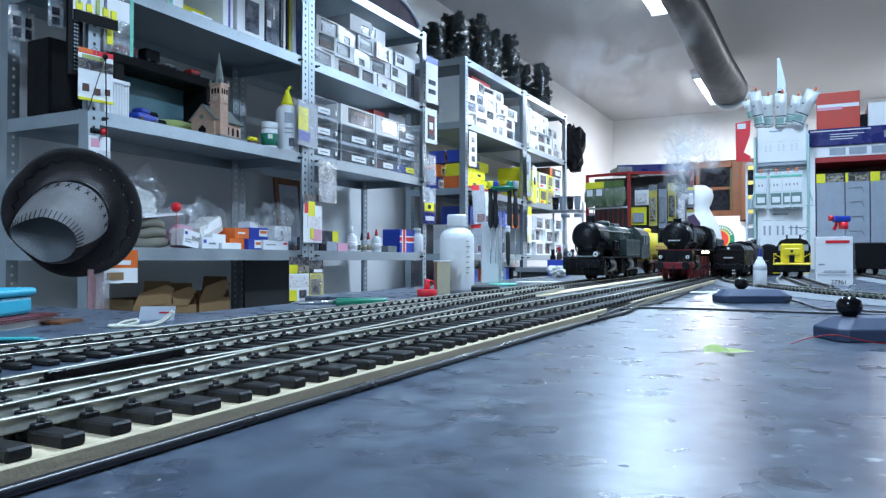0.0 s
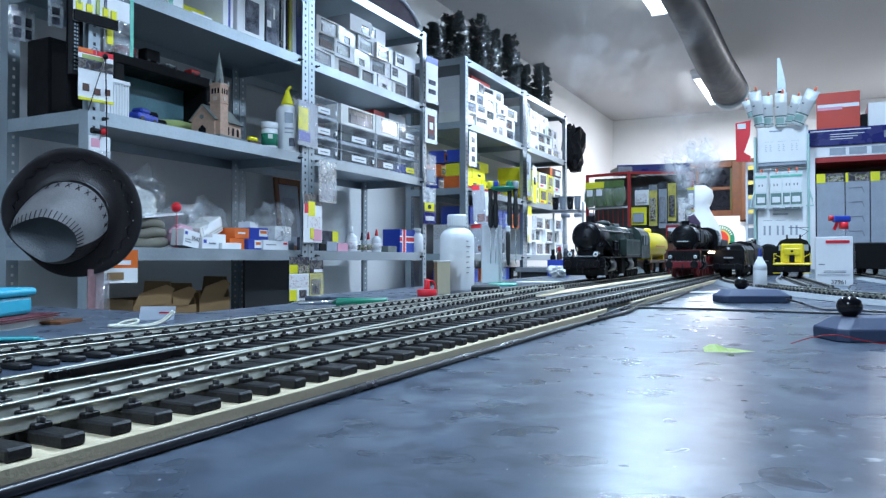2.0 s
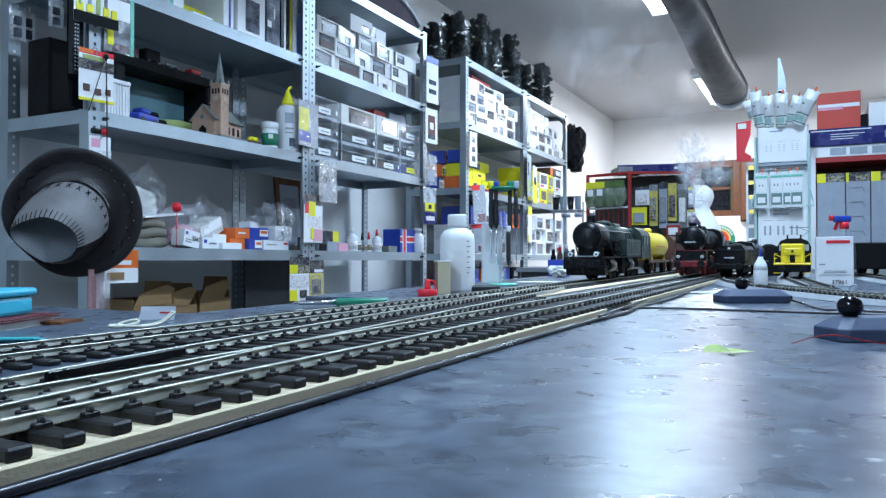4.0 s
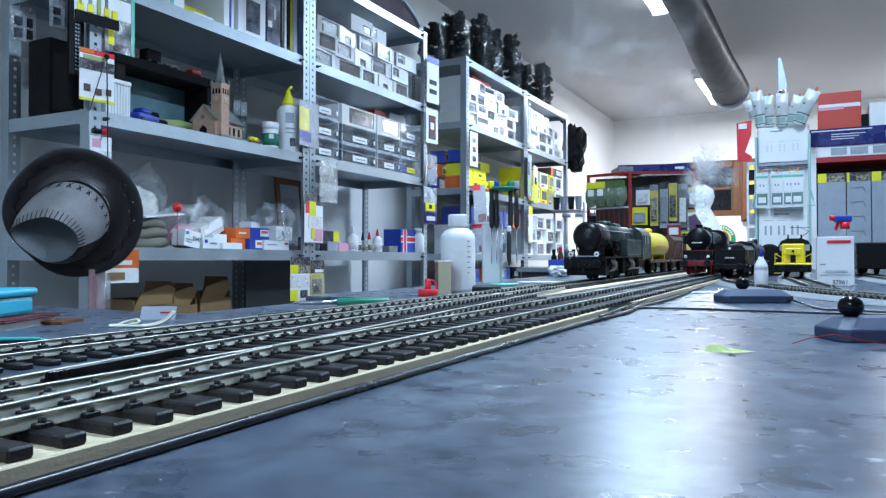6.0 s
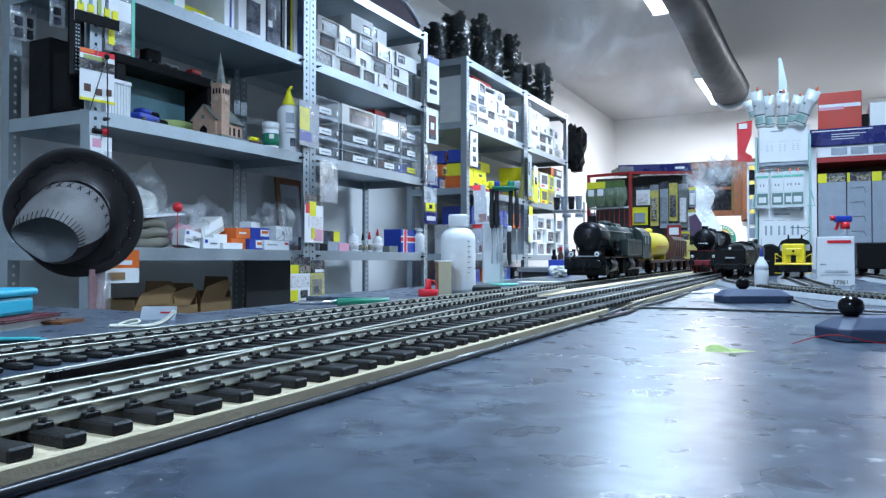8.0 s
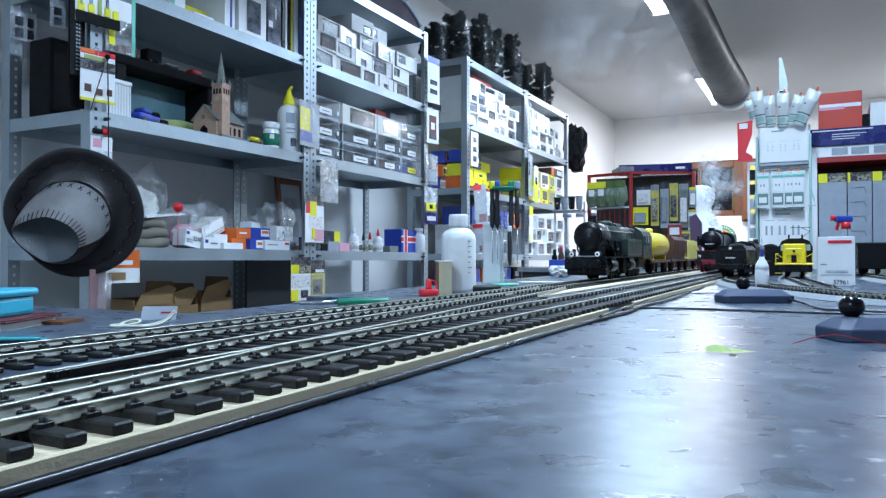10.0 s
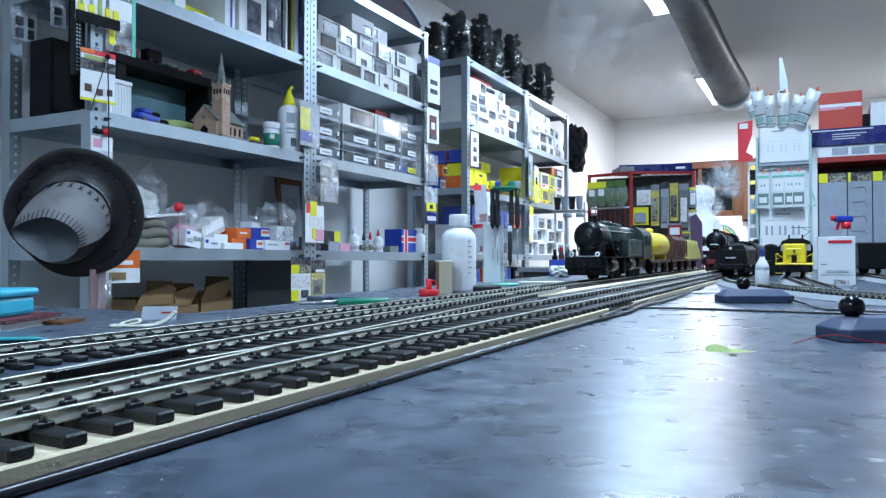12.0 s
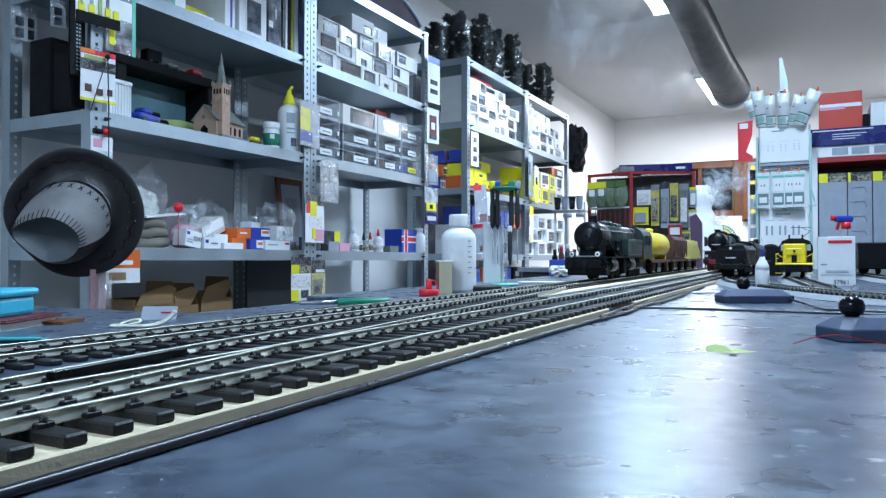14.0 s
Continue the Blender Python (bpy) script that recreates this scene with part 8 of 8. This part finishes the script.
    for k in range(5):
        c = thing("paint_bottle", "small dark paint bottle under the wire shelf", "bottle", pose(-1.12 + 0.032 * k, y + 0.01, 0.9215), "paint bottles")
        part("bottle", bottle_shape(0.013, 0.06 + 0.012 * (k % 3), 0.007), M[("matt_black", "brown", "photo", "maroon", "slate")[k]], c)
        part("cap", Shape().cyl(0.0085, 0.02, (0, 0, 0.075 + 0.012 * (k % 3)), "z", 12), M[("black", "redc", "white", "black", "yellowc")[k]], c)
    t = thing("parts_carton", "blue carton with white print by the table edge", "box", on_table(-0.672, 2.06, 0, 20))
    part("carton", Shape().box(-0.03, 0.03, -0.02, 0.02, 0, 0.046, 0.0006), M["blue"], t)
    part("panel", Shape().box(-0.022, 0.012, -0.0208, -0.0198, 0.016, 0.03), M["litho_white"], t)
    t = thing("paper_wad", "crumpled white paper by the table edge", "paper", on_table(-0.625, 1.93, 0))
    part("sheet", crumple(0.022, (1.3, 1.1, 0.7), 0.6, 31.0), M["paper"], t)
    t = thing("parts_carton", "purple folded card leaning behind the locomotives", "card", pose(-0.472, 3.17, 0.9207))
    part("card", Shape().prism([(0, 0), (0.045, 0), (0.045, 0.19), (0.022, 0.225), (0, 0.215)], 0, 0.02, "y"), M["purple_card"], t)
    # cups and jars beyond
    for k in range(3):
        t = thing("glass_jar", "clear jar on the counter", "jar", pose(-1.18 + 0.07 * k, 3.75, 0.9215), "clear jars")
        part("jar", Shape().lathe([(0.03, 0), (0.031, 0.005), (0.031, 0.24), (0.022, 0.26)], seg=18), M["crystal"], t)
        part("lid", Shape().cyl(0.024, 0.02, (0, 0, 0.27), "z", 16), M["sage"], t)
    # white plaster figure on a plinth
    bm = bmesh.new()
    prof = [(0.10, 0.0), (0.115, 0.08), (0.10, 0.2), (0.07, 0.3), (0.055, 0.36), (0.075, 0.40), (0.09, 0.45), (0.085, 0.50), (0.05, 0.535), (0.0, 0.54)]
    s = Shape().lathe([(r * 1.35, z) for r, z in prof], seg=24)
    for v in s.bm.verts:
        v.co.x += 0.02 * math.sin(v.co.z * 9)
        v.co.y *= 0.8
    solid("statue", s, M["plaster"], "plain white plaster bust on a plinth", "statue", pose(-0.81, 6.0, 1.0))
    t = thing("plinth", "white plinth at the far end of the room", "plinth", pose(-0.81, 6.0, 0))
    part("block", Shape().box(-0.2, 0.2, -0.2, 0.2, 0, 1.0, 0.005), M["plaster"], t)
    t = thing("round_sign", "round sign with green rim and red centre on the far wall", "sign", pose(-1.005, 9.085, 1.20))
    part("rim", Shape().cyl(0.165, 0.012, (0, 0, 0), "y", 40), M["green"], t, "green rim")
    part("disc", Shape().cyl(0.118, 0.004, (0, -0.008, 0), "y", 36), M["canvas"], t)
    part("centre", Shape().cyl(0.10, 0.004, (0, -0.012, 0), "y", 36), M["orangered"], t, "red centre")
    for k in range(14):
        a = radians(20 + k * 10.5)
        part("rim_mark", Shape().box(-0.006, 0.006, -0.009, -0.006, 0.128, 0.155).move(Matrix.Rotation(a - math.pi / 2, 4, "Y")), M["paper"], t)


# ---- steam from the chimney, in drifting pieces ----
def smoke_material(name, strength, scale=26, lo=0.36, hi=0.68):
    m = bpy.data.materials.new(name)
    m.use_nodes = True
    n, l = m.node_tree.nodes, m.node_tree.links
    n.remove(n["Principled BSDF"])
    uv = n.new("ShaderNodeUVMap")
    mp = n.new("ShaderNodeMapping")
    mp.inputs["Location"].default_value, mp.inputs["Scale"].default_value = (-1, -1, 0), (2, 2, 1)
    g = n.new("ShaderNodeTexGradient")
    g.gradient_type = "SPHERICAL"
    l.new(uv.outputs[0], mp.inputs[0])
    l.new(mp.outputs[0], g.inputs[0])
    tc, nz = n.new("ShaderNodeTexCoord"), n.new("ShaderNodeTexNoise")
    nz.inputs["Scale"].default_value, nz.inputs["Detail"].default_value, nz.inputs["Distortion"].default_value = scale, 5, 1.1
    l.new(tc.outputs["Object"], nz.inputs["Vector"])
    mr = n.new("ShaderNodeMapRange")
    mr.inputs[1].default_value, mr.inputs[2].default_value = lo, hi
    l.new(nz.outputs[0], mr.inputs[0])
    mu = n.new("ShaderNodeMath")
    mu.operation = "MULTIPLY"
    l.new(mr.outputs[0], mu.inputs[0])
    l.new(g.outputs[1], mu.inputs[1])
    m2 = n.new("ShaderNodeMath")
    m2.operation, m2.use_clamp = "MULTIPLY", True
    m2.inputs[1].default_value = strength
    l.new(mu.outputs[0], m2.inputs[0])
    d, tl, tr = n.new("ShaderNodeBsdfDiffuse"), n.new("ShaderNodeBsdfTranslucent"), n.new("ShaderNodeBsdfTransparent")
    for q in (d, tl):
        q.inputs[0].default_value = (0.88, 0.9, 0.93, 1)
    half = n.new("ShaderNodeMixShader")
    half.inputs[0].default_value = 0.5
    l.new(d.outputs[0], half.inputs[1])
    l.new(tl.outputs[0], half.inputs[2])
    mx = n.new("ShaderNodeMixShader")
    l.new(m2.outputs[0], mx.inputs[0])
    l.new(tr.outputs[0], mx.inputs[1])
    l.new(half.outputs[0], mx.inputs[2])
    l.new(mx.outputs[0], n["Material Output"].inputs[0])
    return m


M["smoke"] = smoke_material("steam", 1.15)
M["haze"] = smoke_material("thin_steam", 0.40, 6.0, 0.42, 0.80)
PUFFS = []


def puff(name, r, seed, mat, flakes=4):
    """A wisp of small curved flakes, soft at their rims."""
    rnd = random.Random(seed)
    bm = bmesh.new()
    lay = bm.loops.layers.uv.new("soft")
    for _ in range(flakes):
        c = Vector((rnd.uniform(-1, 1), rnd.uniform(-1, 1), rnd.uniform(-1, 1))) * r * 0.35
        n = Vector((rnd.uniform(-0.6, 0.6) + 0.15, -1, rnd.uniform(-0.5, 0.5))).normalized()
        u = n.orthogonal().normalized()
        v = n.cross(u)
        k = 10
        size = r * rnd.uniform(0.7, 1.1)
        if flakes == 1:
            c = Vector()
        grid = [[bm.verts.new(c + u * size * (2 * i / k - 1) + v * size * (2 * j / k - 1) * 1.25 + n * 0.18 * size * noise.noise(Vector((i, j, seed * 2.0)))) for j in range(k + 1)] for i in range(k + 1)]
        for i in range(k):
            for j in range(k):
                if (i + 0.5 - k / 2) ** 2 + (j + 0.5 - k / 2) ** 2 > (k / 2 + 0.4) ** 2:
                    continue
                f = bm.faces.new((grid[i][j], grid[i + 1][j], grid[i + 1][j + 1], grid[i][j + 1]))
                f.smooth = True
                for lp, (a, b) in zip(f.loops, ((i, j), (i + 1, j), (i + 1, j + 1), (i, j + 1))):
                    lp[lay].uv = (a / k, b / k)
    me = bpy.data.meshes.new(name)
    bm.to_mesh(me)
    bm.free()
    me.materials.append(M[mat])
    ob = new(name, me)
    return tagged(ob, "thin white steam drifting from the locomotive's chimney" if mat == "smoke" else "faint steam haze under the ceiling", "steam", "steam", "stuff")


def steam():
    # offsets from the chimney's mouth: rise, drift, size, seed
    for k, (dx, dy, dz, r) in enumerate(((0.0, 0.0, 0.022, 0.018), (0.002, 0.01, 0.05, 0.022), (-0.006, 0.02, 0.08, 0.03), (0.012, 0.02, 0.11, 0.04), (-0.02, 0.05, 0.125, 0.045), (0.03, 0.04, 0.145, 0.045), (0.0, 0.06, 0.165, 0.05), (0.045, 0.06, 0.12, 0.035))):
        PUFFS.append((puff("steam_puff", r, k + 1, "smoke", 1), dx, dy, dz, k))
    for k, (x, y, z, r) in enumerate(((-0.62, 2.7, 1.72, 0.30), (-0.92, 3.1, 1.85, 0.26), (-0.46, 2.9, 1.52, 0.20))):
        PUFFS.append((puff("steam_haze", r, 40 + k, "haze", 1), x, y, z, 100 + k))




# ---- build ----
room()
for bx_, by_ in BATTENS:
    batten(bx_, by_)
duct()
shelving("galvanised slotted-angle shelving with two bays of goods", (1.362, 2.355, 3.345), 2.135)
shelving("galvanised slotted-angle shelving further along the wall", (3.82, 4.79, 5.75), 2.135)
tables()
tracks()
side_tracks()
LOCO = black_loco()
green_loco()
wagons()
standing_tender()
yellow_diesel()
table_things()
hat()
bay_one()
bay_two()
unit_two()
display_stand()
right_shelf()
red_rack()
steam()

# distance of the locomotive's front along the near track
RUN = [(0.0, 1.397), (0.5, 1.428), (1.0, 1.456), (1.5, 1.483), (2.0, 1.509), (2.5, 1.534), (3.0, 1.559), (4.25, 1.625), (5.5, 1.688), (6.5, 1.738),
       (7.0, 1.763), (8.0, 1.823), (9.25, 1.907), (10.5, 1.987), (11.5, 2.042), (12.5, 2.078), (14.0, 2.105)]


def run_at(t):
    for (a, p), (b, q) in zip(RUN, RUN[1:]):
        if t <= b:
            return p + (q - p) * (t - a) / (b - a)
    return RUN[-1][1]


def motions():
    walk(LOCO, [(t, on_table(NEAR_X - 0.012 * max(0, y - 1.4) / 0.6, y, NEAR_TOP + RAIL_H)) for t, y in RUN])
    for w, x, y, r in WHEELS:
        rows = []
        for k in range(57):
            t = k * 0.25
            rows.append((t, pose(x, y, r) @ Matrix.Rotation(-(run_at(t) - RUN[0][1]) / r, 4, "X")))
        walk(w, rows)
    for ob, dx, dy, dz, k in PUFFS:
        rows = []
        for j in range(29):
            t = j * 0.5
            if k >= 100:
                rows.append((t, pose(dx - 0.006 * t + 0.02 * math.sin(t * 0.5 + k), dy + 0.01 * t, dz + 0.012 * t, 0, 6 * math.sin(t * 0.3 + k), 0)))
                continue
            y = run_at(t)
            base = on_table(NEAR_X - 0.012 * max(0, y - 1.4) / 0.6, y + 0.04, NEAR_TOP + RAIL_H + 0.112)
            w = 0.3 + 6 * dz
            rows.append((t, base @ pose(dx + 0.012 * w * math.sin(t * 1.3 + k * 1.9), dy + 0.03 * w, dz + 0.012 * w * math.sin(t * 1.0 + k * 2.7), 0, 16 * w * math.sin(t * 0.8 + k), 0)))
        walk(ob, rows)


motions()
